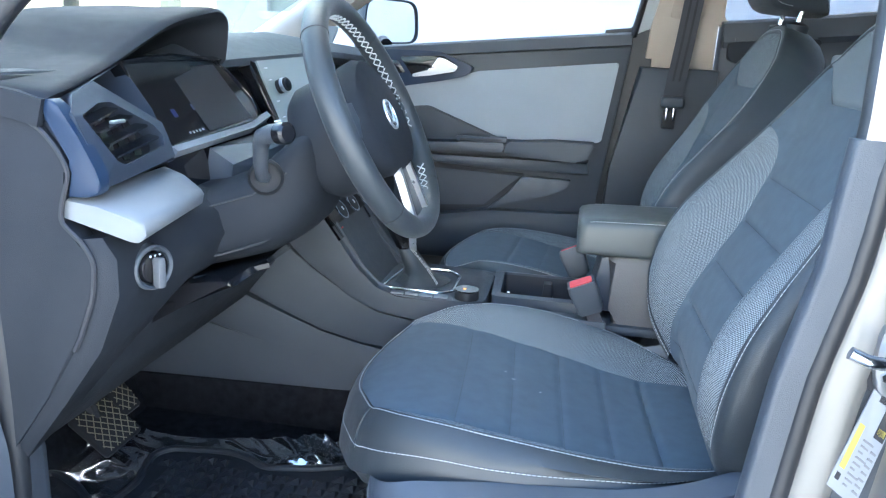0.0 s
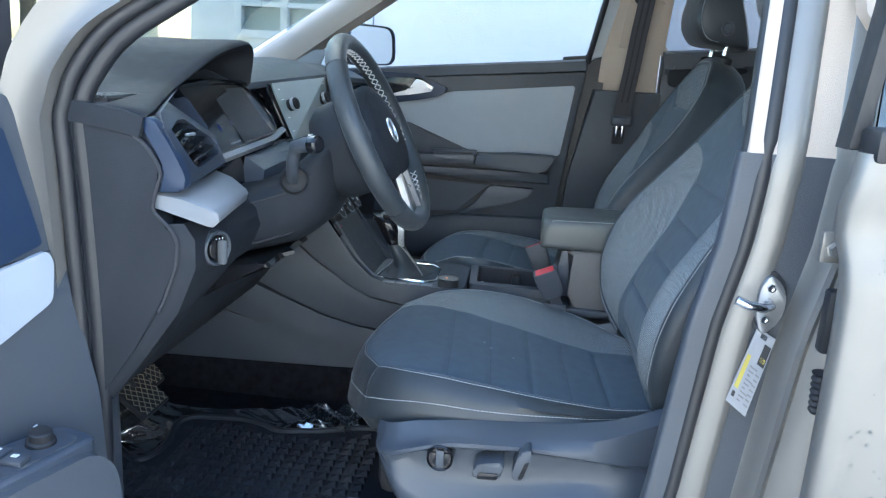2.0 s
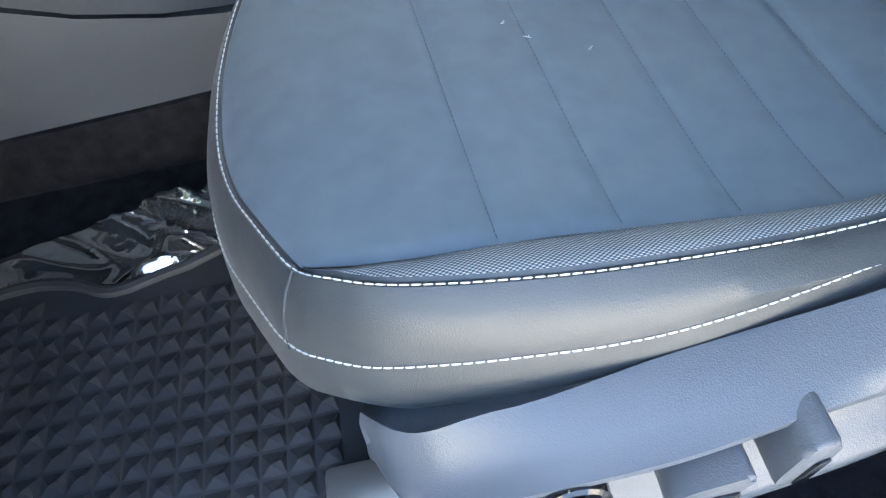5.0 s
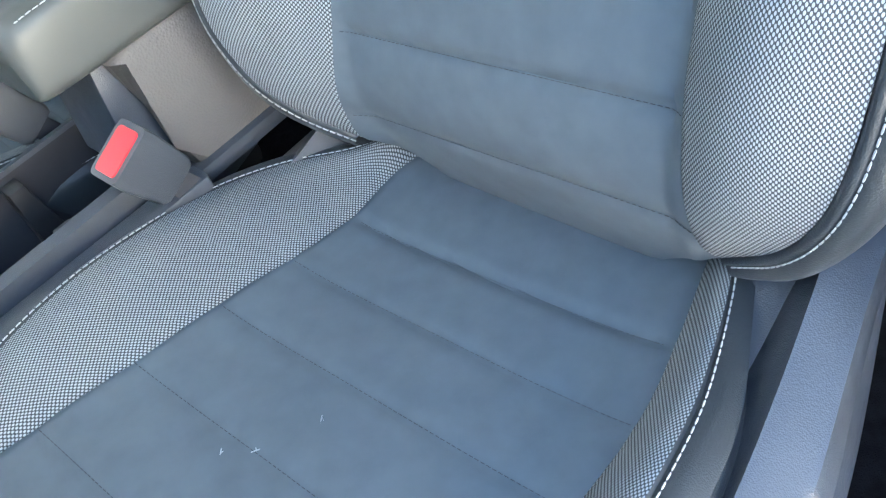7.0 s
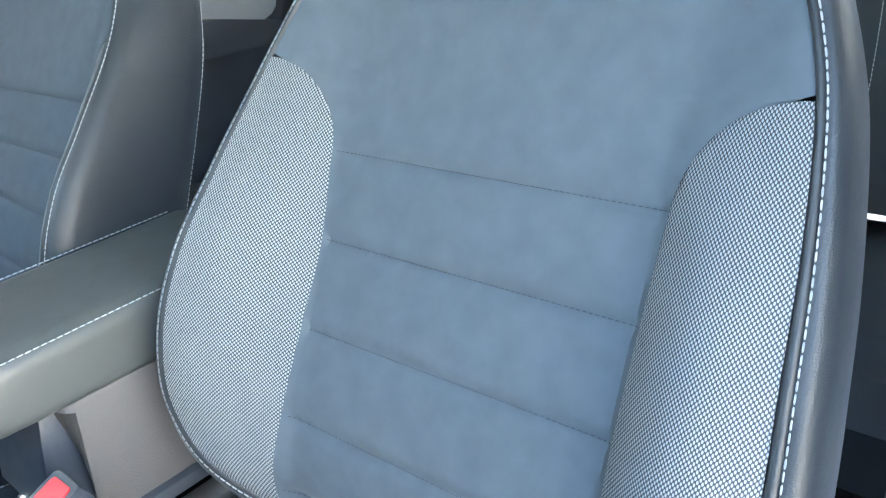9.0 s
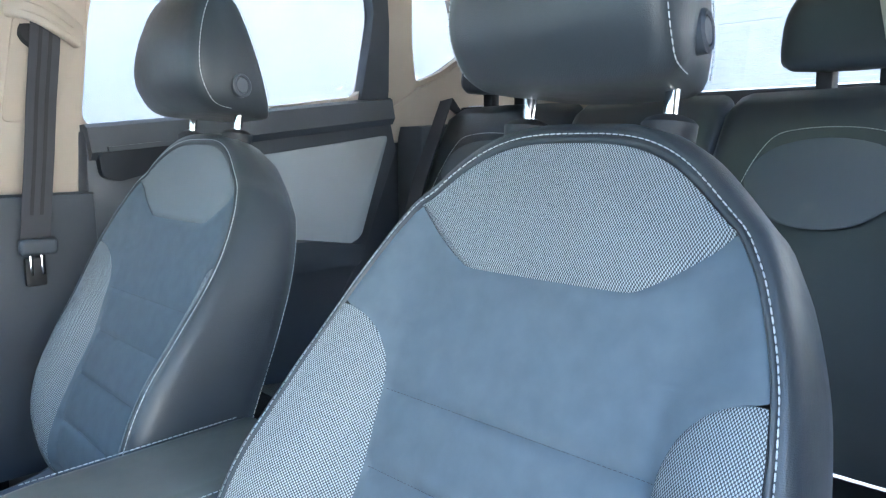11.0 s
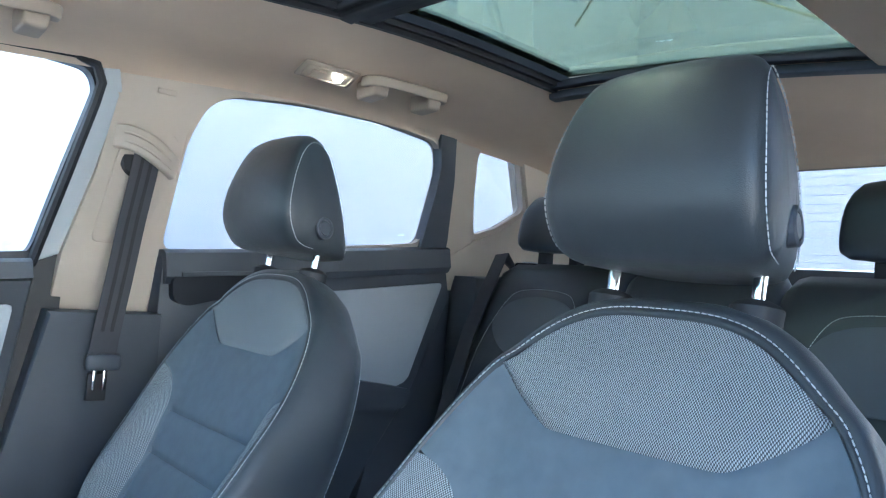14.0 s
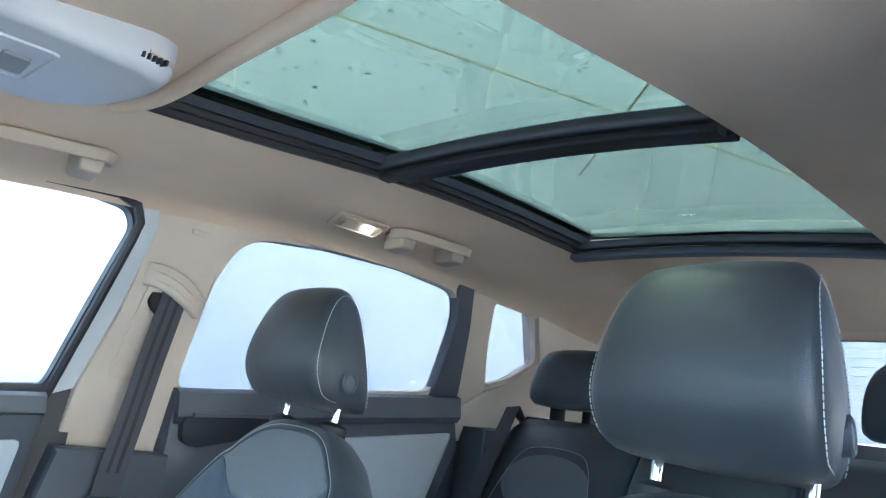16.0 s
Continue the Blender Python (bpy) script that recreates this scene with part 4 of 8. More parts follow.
for k, (x, y) in enumerate(((-0.262, 0.034), (-0.246, 0.016), (-0.205, 0.0))):
    lint(x, y, k)

# ---- cabin floor and footwell ----
whole("floor", rbox((0.0, CY, 0.375), (2.9, 1.46, 0.04), 0.005), M_carpet, "black carpeted car floor", "floor", kind="structure")
whole("footwell_wall", prism([(-1.20, 0.39), (-1.02, 0.39), (-1.16, 0.70), (-1.20, 0.80)], "y", -0.34, 1.08, 0.01), M_carpet, "black carpeted toe board", "floor", kind="structure")
whole("carpet_side", prism([(-1.15, 0.39), (-0.30, 0.39), (-0.30, 0.50), (-0.62, 0.485), (-1.15, 0.47)], "y", 0.255, 0.29, 0.01), M_carpet, "black carpeted tunnel side", "floor", kind="structure")


def floor_mat():
    mat_ = thing("floor_mat", "black ribbed rubber floor mat with raised pyramids", "floor mat")
    out = [(-1.06, -0.30), (-1.04, -0.058), (-0.97, -0.060), (-0.915, -0.098), (-0.885, -0.094), (-0.874, -0.03), (-0.892, 0.050), (-0.872, 0.084), (-0.84, 0.092), (-0.77, 0.100), (-0.72, 0.090), (-0.676, 0.070), (-0.60, 0.085), (-0.45, 0.10), (-0.43, -0.30)]
    o = smooth_poly(out, 4)
    part("base", prism(o, "z", 0.396, 0.410, 0.002), M_mat, mat_)
    part("rim", sweep([(x, y, 0.412) for x, y in o], circle(0.007, 8, 1.0), closed=True, up=(0, 0, 1)), M_mat, mat_, "raised rubber mat rim")
    bm = BM()
    step = 0.0245
    def inside(x, y):
        c = False
        for (ax, ay), (bx, by) in zip(o, o[1:] + o[:1]):
            if (ay > y) != (by > y) and x < ax + (y - ay) / (by - ay) * (bx - ax):
                c = not c
        return c

    for i in range(-8, 22):
        for j in range(-1, 18):
            x, y = -0.91 + i * step, -0.30 + j * step
            r = step * 0.95
            if x > -0.46 or not all(inside(x + a, y + b) for a, b in ((r, r), (-r, r), (r, -r * 0.2), (-r, -r * 0.2))):
                continue
            h = step * 0.47
            c = [(x - h, y - h), (x + h, y - h), (x + h, y + h), (x - h, y + h)]
            v = [bm.verts.new((a, b, 0.4098)) for a, b in c]
            top = bm.verts.new((x + h * 0.75, y - h * 0.1, 0.419))
            mid = bm.verts.new((x - h * 0.2, y - h * 0.1, 0.413))
            for a, b in ((0, 1), (1, 2), (2, 3), (3, 0)):
                bm.faces.new((v[a], v[b], top if a == 1 else mid))
            bm.faces.new((v[1], top, mid))
            bm.faces.new((v[2], mid, top))
    ob = part("pyramid_ribs", bm, M_mat, mat_, "small raised rubber pyramids", sharp=10)
    ob["kind"] = "stuff"
    return mat_


floor_mat()


def plastic_film():
    """Crumpled clear carpet film in front of the mat."""
    nu, nv = 150, 40
    P = np.zeros((nu, nv, 3))
    UV = np.zeros((nu, nv, 2))
    for i in range(nu):
        for j in range(nv):
            u, v = i / (nu - 1), j / (nv - 1)
            x = -1.13 + 0.61 * u
            y0 = float(np.interp(x, (-1.13, -1.04, -0.97, -0.915, -0.886, -0.876, -0.84, -0.77, -0.676, -0.60, -0.52), (-0.055, -0.058, -0.062, -0.098, -0.088, 0.078, 0.090, 0.098, 0.072, 0.086, 0.094)))
            y1 = float(np.interp(x, (-1.13, -0.98, -0.90, -0.80, -0.57, -0.52), (0.147, 0.150, 0.145, 0.155, 0.200, 0.206))) + 0.004 * noise.noise(V((x * 30, 0, 0)))
            y = y0 + (y1 - y0) * v
            n1 = noise.noise(V((x * 14, y * 18, 0.3)))
            r = abs(noise.noise(V((x * 16 + y * 24, y * 9 - x * 5, 4.0))))
            r2 = abs(noise.noise(V((x * 70 - y * 20, y * 60, 9.0))))
            end = sstep(-0.72, -0.62, x)
            left = sstep(-0.90, -0.98, x)
            z = 0.402 + 0.010 * max(0, n1 + 0.35) + 0.020 * (0.3 - min(r, 0.3)) / 0.3 * (0.15 + end + 0.10 * left) + 0.004 * r2 * (0.05 + end) + 0.05 * sstep(-1.02, -1.13, x)
            z -= 0.006 * (1 - sstep(0.0, 0.12, v))
            P[i, j] = (x, y, z)
            UV[i, j] = (x, y)
    film_ = thing("plastic_film", "crumpled clear plastic carpet film on the floor", "plastic film")
    k = int(nu * 0.68)
    part("flat_sheet", grid_mesh(P[:k + 1], UV[:k + 1]), M_film, film_, "smooth stretch of the film")
    part("crumpled_end", grid_mesh(P[k:], UV[k:]), M_film, film_, "crumpled bright end of the film")
    return film_


plastic_film()


def pedals():
    for name, lab, x, y, z, w, h, lean in (("brake_pedal", "black brake pedal with a raised diamond grid", -0.945, 0.0, 0.493, 0.100, 0.100, 38),
                                          ("accelerator_pedal", "black accelerator pedal with a diamond grid", -0.990, 0.095, 0.515, 0.055, 0.15, 50)):
        p = thing(name, lab, "pedal", "pedals")
        r = Matrix.Rotation(radians(lean - 90), 3, "Y")
        part("pad", rbox((x, y, z), (0.092 if name[0] == "b" else 0.11, w, 0.014), 0.006, 2, Matrix.Rotation(radians(lean), 3, "Y")), M_rubber, p)
        bm = BM()
        L = 0.092 if name[0] == "b" else 0.11
        R = Matrix.Rotation(radians(lean), 3, "Y")
        for k in range(-6, 7):
            for s_ in (1, -1):
                pts = []
                for t in np.linspace(-1, 1, 33):
                    a, b = t * L / 2, k * 0.018 + s_ * t * L / 2
                    if abs(b) < w / 2 - 0.003 and abs(a) < L / 2 - 0.004:
                        pts.append(V((x, y, z)) + R @ V((a, b, 0.008)))
                if len(pts) > 2:
                    tube(pts, 0.0010, 6, bm=bm)
        part("grip_grid", bm, M_brass, p, "worn raised grip lines")["kind"] = "stuff"
        part("pedal_arm", tube([(x - 0.01, y, z), (x - 0.06, y, z + 0.10), (x - 0.10, y, z + 0.28)], 0.010, 8), M_rubber, p)


pedals()

# ---- dashboard ----
dash = thing("dashboard", "charcoal dashboard with light grey strip, navy trim and two dark displays", "dashboard")


def along_y(stations, n=1):
    """Loft of (y, profile) stations, profiles in (x, z)."""
    return loft([[(x, y, z) for x, z in pr] for y, pr in stations])


def mixp(a, b, t):
    return [(p[0] + (q[0] - p[0]) * t, p[1] + (q[1] - p[1]) * t) for p, q in zip(a, b)]


# upper pad running across the car
def pad(x, z):
    return [(x, z - 0.016), (x - 0.001, z - 0.004), (x - 0.012, z), (x - 0.06, z + 0.020), (x - 0.14, z + 0.030), (-1.10, 1.12), (-1.22, 1.09), (-1.22, 0.95), (-0.86, 0.95), (x - 0.05, z - 0.03)]


st = []
for y in np.linspace(0.095, 1.135, 42):
    x = float(np.interp(y, (0.095, 0.2, 0.52, 1.135), (-0.775, -0.758, -0.720, -0.735)))
    z = float(np.interp(y, (0.095, 0.2, 0.52, 1.135), (1.122, 1.128, 1.142, 1.12)))
    st.append((float(y), pad(x, z)))
part("upper_pad", along_y(st), M_plastic, dash, "charcoal soft dashboard top")
part("pad_edge", sweep([(-0.90, -0.398, 1.098), (-0.79, -0.402, 1.092), (-0.73, -0.403, 1.084), (-0.704, -0.401, 1.077)], [(-0.014, -0.004), (0.014, -0.004), (0.014, 0.006), (-0.014, 0.006)], up=(0, 0, 1)), M_dash, dash)
# instrument hood: rim points (y, z, x), swept back into the pad
RIM = smooth_poly([(-0.406, 1.080, -0.716), (-0.394, 1.092, -0.701), (-0.34, 1.098, -0.715), (-0.27, 1.106, -0.738), (-0.205, 1.116, -0.757), (-0.170, 1.129, -0.757), (-0.13, 1.150, -0.748), (-0.08, 1.172, -0.739), (0.0, 1.188, -0.735), (0.055, 1.193, -0.737), (0.088, 1.184, -0.741), (0.100, 1.162, -0.746), (0.101, 1.122, -0.752)], 6, False)
rings = []
for y, z, x in RIM:
    h = z - 1.10
    f = float(sstep(-0.415, -0.27, y))
    back = [(-0.84, 1.110 + 0.93 * h), (-0.90, 1.130 + 0.72 * h), (-0.97, 1.146 + 0.50 * h), (-1.05, 1.152 + 0.26 * h), (-1.14, 1.142 + 0.10 * h)]
    rings.append([(x, y, z), (x - 0.003, y, z + 0.004), (x - 0.015, y, z + 0.007), (x - 0.05, y, z + 0.010 - 0.04 * h)] + [(a, y, 1.104 + (b - 1.104) * f) for a, b in back] + [(-1.22, y, 1.09 + 0.025 * f),
                  (-1.22, y, 1.03), (-0.90, y * 0.97, z - 0.05), (x - 0.06, y * 0.98, z - 0.016), (x - 0.006, y, z - 0.007)])
part("instrument_hood", loft(rings), M_dash, dash, "charcoal dashboard top with the instrument hood", sharp=75)
part("instrument_recess", along_y([(y, [(-0.93, 1.115), (-0.80, 1.126), (-0.772, 1.126), (-0.758, 1.122), (-0.83, 1.0), (-0.93, 1.0)]) for y in (-0.17, 0.10)]), M_gloss, dash, "glossy black instrument recess")
# cluster display with cut far corner
clo = [(-0.176, 1.122, -0.764), (-0.05, 1.130, -0.766), (0.07, 1.122, -0.764), (0.105, 1.104, -0.752), (0.128, 1.062, -0.722), (0.120, 1.040, -0.708), (0.095, 1.030, -0.702), (-0.178, 1.020, -0.693)]
clu = part("cluster_display", loft([[(x + e, y, z) for y, z, x in clo] for e in (0.0, -0.02)]), M_screen, dash, "dark digital instrument display")
part("display_rim", sweep([(x + 0.001, y, z) for y, z, x in clo], circle(0.0018, 6), closed=True), M_gloss, clu)


def on_cluster(u, v, e=0.0012):
    a, b = V((-0.764, -0.176, 1.122)), V((-0.764, 0.07, 1.122))
    c, d = V((-0.693, -0.178, 1.020)), V((-0.702, 0.095, 1.030))
    return a.lerp(b, u).lerp(c.lerp(d, u), v) + V((e, 0, e * 0.7))


def cluster_patch(name, u0, u1, v0, v1, mat, lab=""):
    q = [on_cluster(u0, v0), on_cluster(u1, v0), on_cluster(u1, v1), on_cluster(u0, v1)]
    part(name, loft([q, [p + V((0.0006, 0, 0.0004)) for p in q]]), mat, clu, lab)


cluster_patch("display_glow", 0.16, 0.20, 0.62, 0.72, M_blue_led, "faint blue lit display patch")
cluster_patch("display_glow", 0.38, 0.44, 0.60, 0.68, M_blue_led, "faint blue lit display patch")
for k in range(5):
    cluster_patch("display_print", 0.20 + 0.035 * k, 0.215 + 0.035 * k, 0.915, 0.94 + 0.006 * (k % 2), M_print)
# grey patch paints the reflection on this half of the dark glass
cluster_patch("display_panel", 0.40, 0.97, 0.10, 0.97, material("grey_display_reflection", (0.022, 0.022, 0.024), 0.35, spec=0.10, vary=0.0, rough_vary=0.0), "grey reflection painted over half of the display")
part("cluster_ledge", loft([[(-0.690, -0.185, 1.020), (-0.682, -0.185, 1.014), (-0.690, -0.185, 1.004), (-0.71, -0.185, 1.008)], [(-0.694, 0.06, 1.028), (-0.686, 0.06, 1.022), (-0.694, 0.06, 1.012), (-0.714, 0.06, 1.016)], [(-0.70, 0.14, 1.040), (-0.692, 0.14, 1.034), (-0.70, 0.14, 1.024), (-0.72, 0.14, 1.028)]]), M_silver, dash, "light grey ledge under the display")
part("column_recess", along_y([(y, [(-0.708, 1.012), (-0.695, 1.008), (-0.690, 0.955), (-0.74, 0.94)]) for y in (-0.19, 0.20)]), M_gloss, dash, "black recess above the column")
part("column_cheek", loft([[(-0.690, -0.085, 1.006), (-0.655, -0.085, 0.985), (-0.66, -0.085, 0.95), (-0.70, -0.085, 0.95)], [(-0.690, 0.12, 1.012), (-0.625, 0.12, 1.008), (-0.62, 0.12, 0.95), (-0.70, 0.12, 0.95)]]), M_plastic_blue, dash, "slate cheek beside the column")

# centre display, turned a little to the driver
cd = BM()
loft([[(-0.757 - 0.004, 0.205, 1.125), (-0.700, 0.205, 0.998), (-0.716, 0.205, 0.992), (-0.79, 0.205, 1.12)],
      [(-0.722, 0.515, 1.138), (-0.698, 0.515, 1.004), (-0.715, 0.515, 0.998), (-0.76, 0.515, 1.13)]], True, True, cd)
bmesh.ops.bevel(cd, geom=cd.edges[:], offset=0.004, segments=2, affect="EDGES", profile=0.5)
cent = part("centre_display", cd, M_gloss, dash, "glossy black centre display surround")
glass_ = BM()
A, B_, C, D = V((-0.7555, 0.222, 1.118)), V((-0.7065, 0.222, 1.004)), V((-0.702, 0.500, 1.013)), V((-0.722, 0.500, 1.130))
loft([[A, B_, C, D], [p + V((0.0035, -0.0006, 0.0012)) for p in (A, B_, C, D)]], True, True, glass_)
# the pale green-grey reflection on the screen is put into the base colour
part("touch_glass", glass_, material("screen_glass_reflection_colour", (0.34, 0.38, 0.355), 0.08, vary=0.05, rough_vary=0.02), cent, "touch screen glass with a pale reflection put into its colour")
for y, nm in ((0.263, "volume_knob"), (0.454, "tuning_knob")):
    t = (y - 0.222) / 0.278
    c0 = A.lerp(D, t).lerp(B_.lerp(C, t), 0.42)
    kn = part(nm, lathe(((0, 0.026), (0.010, 0.026), (0.0125, 0.024), (0.013, 0.004), (0.015, 0.002), (0.015, -0.004), (0, -0.004)), c0, (0.93, -0.10, 0.36), 24), M_rubber, cent, "black knurled rotary knob")
    part("knob_ring", lathe(((0.0128, 0.0), (0.0136, 0.001), (0.0136, 0.006), (0.0128, 0.007)), c0 + V((0.93, -0.1, 0.36)).normalized() * 0.013, (0.93, -0.10, 0.36), 24), M_satin, kn)
for y, s_ in ((0.240, 1), (0.482, 1)):
    for k in range(4):
        t = (y - 0.222) / 0.278
        c0 = A.lerp(D, t).lerp(B_.lerp(C, t), (0.12, 0.30, 0.62, 0.86)[k]) + V((0.005, 0, 0.002))
        part("touch_mark", rbox(c0, (0.001, 0.013, 0.0015), 0), M_white, cent)

# end block: slate vent face, navy edge, air vent
def vface(u, v, e=0.0):
    """Place on the vent face: u across the car, v from top to bottom, e outward."""
    a, b = V((-0.690, -0.392, 1.089)), V((-0.762, -0.172, 1.120))
    c, d = V((-0.648, -0.392, 1.004)), V((-0.672, -0.208, 1.008))
    n = V((0.86, -0.18, 0.47))
    bow = 0.010 * math.sin(math.pi * min(1, max(0, v)))
    return a.lerp(b, u).lerp(c.lerp(d, u), v) + n * (e + bow)


VENT = [(0.05, 0.24), (0.30, 0.21), (0.44, 0.26), (0.82, 0.64), (0.90, 0.76), (0.87, 0.85), (0.28, 0.87), (0.19, 0.80)]
vo = round_poly(VENT, 0.03, 3)
VU, VV = 0.46, 0.56
ring0 = []
for u, v in vo:      # outline of the face, matched to the opening point by point
    du, dv = u - VU, v - VV
    k = min([9] + ([(1.0 - VU) / du] if du > 1e-6 else []) + ([(0.0 - VU) / du] if du < -1e-6 else []) + ([(1.0 - VV) / dv] if dv > 1e-6 else []) + ([(0.0 - VV) / dv] if dv < -1e-6 else []))
    ring0.append((VU + du * k, VV + dv * k))
hb = BM()
loft([[vface(u, v) - V((0.03, 0, 0.01)) for u, v in ring0], [vface(u, v) for u, v in ring0], [vface((u + 2 * p) / 3, (v + 2 * q) / 3, 0.002) for (u, v), (p, q) in zip(ring0, vo)], [vface(u, v, 0.003) for u, v in vo], [vface(VU + (u - VU) * 0.97, VV + (v - VV) * 0.97, -0.002) for u, v in vo], [vface(VU + (u - VU) * 0.95, VV + (v - VV) * 0.95, -0.022) for u, v in vo]], True, False, hb)
vent = part("vent_housing", hb, M_slate, dash, "slate blue vent housing", sharp=50)
part("housing_frame", loft([[vface(0, 0, -0.003), vface(1, 0, -0.003), vface(1, 0.5, -0.004), vface(1, 1, -0.003), vface(0, 1, -0.003), vface(0, 0.5, -0.004)], [p - V((0.05, 0, 0.015)) for p in (vface(0, 0), vface(1, 0), vface(1, 0.5), vface(1, 1), vface(0, 1), vface(0, 0.5))]], True, False), M_slate, vent)
part("vent_back", loft([[vface(VU + (u - VU) * k, VV + (v - VV) * k, e) for u, v in vo] for k, e in ((0.96, -0.020), (0.9, -0.021))]), M_ink, vent, "dark vent throat")
for v in (0.33, 0.46, 0.60, 0.74):
    u0, u1 = 0.06 + 0.20 * (v - 0.24) / 0.6, float(np.interp(v, (0.2, 0.26, 0.64, 0.8), (0.34, 0.43, 0.80, 0.88)))
    part("vent_slat", sweep([vface(u, v, -0.005) for u in np.linspace(u0, u1, 8)], [(-0.0014, -0.008), (0.0014, -0.008), (0.0022, 0.005), (-0.0006, 0.005)], up=(0.3, 0, 1)), M_gloss, vent, "black vent slat")
for u in (0.30, 0.46, 0.62):
    part("vent_fin", sweep([vface(u, v, -0.014) for v in (0.34 + 0.4 * max(0, u - 0.35), 0.6, 0.82)], [(-0.0008, -0.005), (0.0008, -0.005), (0.0008, 0.005), (-0.0008, 0.005)]), M_gloss, vent, "black upright vent fin")
part("vent_slider", rbox(vface(0.40, 0.46, 0.001), (0.006, 0.024, 0.004), 0.0015), M_satin, vent, "silver vent slider")
bl = [(-0.703, 1.092), (-0.690, 1.089), (-0.668, 1.056), (-0.650, 1.022), (-0.646, 1.006), (-0.655, 0.996), (-0.686, 0.993), (-0.676, 1.026), (-0.690, 1.052), (-0.706, 1.078)]
part("navy_edge", prism(round_poly(bl, 0.006, 3), "y", -0.401, -0.383, 0.004, 3), M_navy, dash, "navy blue end trim")
sil = [(-0.690, 0.992), (-0.650, 0.987), (-0.614, 0.976), (-0.607, 0.970), (-0.606, 0.958), (-0.615, 0.950), (-0.69, 0.972)]
sil2 = [(-0.690, 0.997), (-0.664, 0.988), (-0.642, 0.972), (-0.638, 0.966), (-0.641, 0.954), (-0.650, 0.948), (-0.69, 0.97)]
part("grey_strip", along_y([(-0.396, [(x - 0.006, z * 0.9 + 0.0970) for x, z in sil]), (-0.391, sil), (-0.30, mixp(sil, sil2, 0.5)), (-0.205, sil2), (-0.198, [(x - 0.008, z * 0.9 + 0.0970) for x, z in sil2])]), M_silver, dash, "light grey dashboard strip", sharp=50)
cov = [(-0.87, 1.086), (-0.80, 1.084), (-0.728, 1.072), (-0.706, 1.060), (-0.690, 1.040), (-0.680, 1.020), (-0.692, 0.985), (-0.694, 0.968), (-0.670, 0.946), (-0.660, 0.928), (-0.664, 0.89), (-0.684, 0.838), (-0.727, 0.767), (-0.782, 0.688), (-0.81, 0.645), (-0.87, 0.645)]
part("end_cover", prism(cov, "y", -0.404, -0.375, 0.004, 2), M_dash, dash, "charcoal dashboard end cover")
part("cover_gap", tube([(x + 0.0015, -0.4035, z) for x, z in round_poly(cov, 0.012)[14:60] if x > -0.80], 0.0026, 6), M_ink, dash, "dark gap round the end cover")
# knee panel and the deep shroud that carries the column
k0 = [(-0.655, 0.952), (-0.640, 0.930), (-0.640, 0.89), (-0.666, 0.825), (-0.715, 0.755), (-0.775, 0.675), (-0.805, 0.655), (-0.95, 0.70), (-0.95, 0.93)]
k1 = [(-0.665, 0.960), (-0.642, 0.935), (-0.636, 0.905), (-0.650, 0.865), (-0.675, 0.845), (-0.74, 0.815), (-0.82, 0.79), (-0.95, 0.80), (-0.95, 0.95)]
k2 = [(-0.70, 0.955), (-0.675, 0.93), (-0.655, 0.90), (-0.662, 0.868), (-0.69, 0.845), (-0.76, 0.82), (-0.82, 0.80), (-0.95, 0.80), (-0.95, 0.95)]
part("knee_panel", along_y([(-0.400, [(x - 0.012, z) for x, z in k0]), (-0.392, k0), (-0.32, mixp(k0, k1, 0.15)), (-0.26, mixp(k0, k1, 0.55)), (-0.215, k1), (-0.14, k1), (0.05, k2), (0.24, k2)]), M_dash, dash, "charcoal knee panel", sharp=50)
part("lower_trim", prism([(-0.82, 0.80), (-0.69, 0.842), (-0.612, 0.852), (-0.606, 0.844), (-0.68, 0.815), (-0.78, 0.74), (-0.83, 0.74)], "y", -0.20, 0.02, 0.006), M_gloss, dash, "dark release tray under the column")
part("footwell_panel", prism([(-0.76, 0.812), (-0.715, 0.805), (-0.735, 0.745), (-0.80, 0.665), (-0.95, 0.60), (-0.97, 0.81)], "y", -0.36, 0.268, 0.006), M_dash, dash, "dark panel over the footwell")
part("release_lever", sweep([(-0.68, -0.17, 0.842), (-0.64, -0.13, 0.842), (-0.60, -0.10, 0.850)], [(-0.003, -0.012), (0.004, -0.012), (0.004, 0.012), (-0.003, 0.012)], up=(0, 0, 1)), M_gloss, dash, "black bonnet release lever")
# light switch
LC, LN = V((-0.632, -0.339, 0.908)), V((0.93, -0.36, 0.0)).normalized()
ls = part("light_switch", lathe(((0, -0.004), (0.019, -0.004), (0.0205, 0.002), (0.0235, 0.004), (0.0255, 0.002), (0.026, -0.02), (0, -0.02)), LC, LN, 36), M_plastic, dash, "round light switch in a moulded ring")
part("switch_dial", lathe(((0, 0.004), (0.0165, 0.004), (0.018, 0.002), (0.0185, -0.006), (0, -0.006)), LC, LN, 32), M_gloss, ls, "black rotary dial")
part("switch_lever", rbox(LC + LN * 0.010 + V((0, 0, -0.004)), (0.013, 0.011, 0.036), 0.004, 2, Matrix.Rotation(radians(-21), 3, "Z")), material("smoked_grey_plastic", (0.11, 0.115, 0.125), 0.18, vary=0.05), ls, "smoked grey rotary grip")
for k in range(3):
    part("switch_print", rbox(LC + LN * 0.0045 + V((0.002 * (k - 1), 0.006 * (k - 1), 0.0145)), (0.001, 0.0022, 0.0020), 0), M_white, ls)
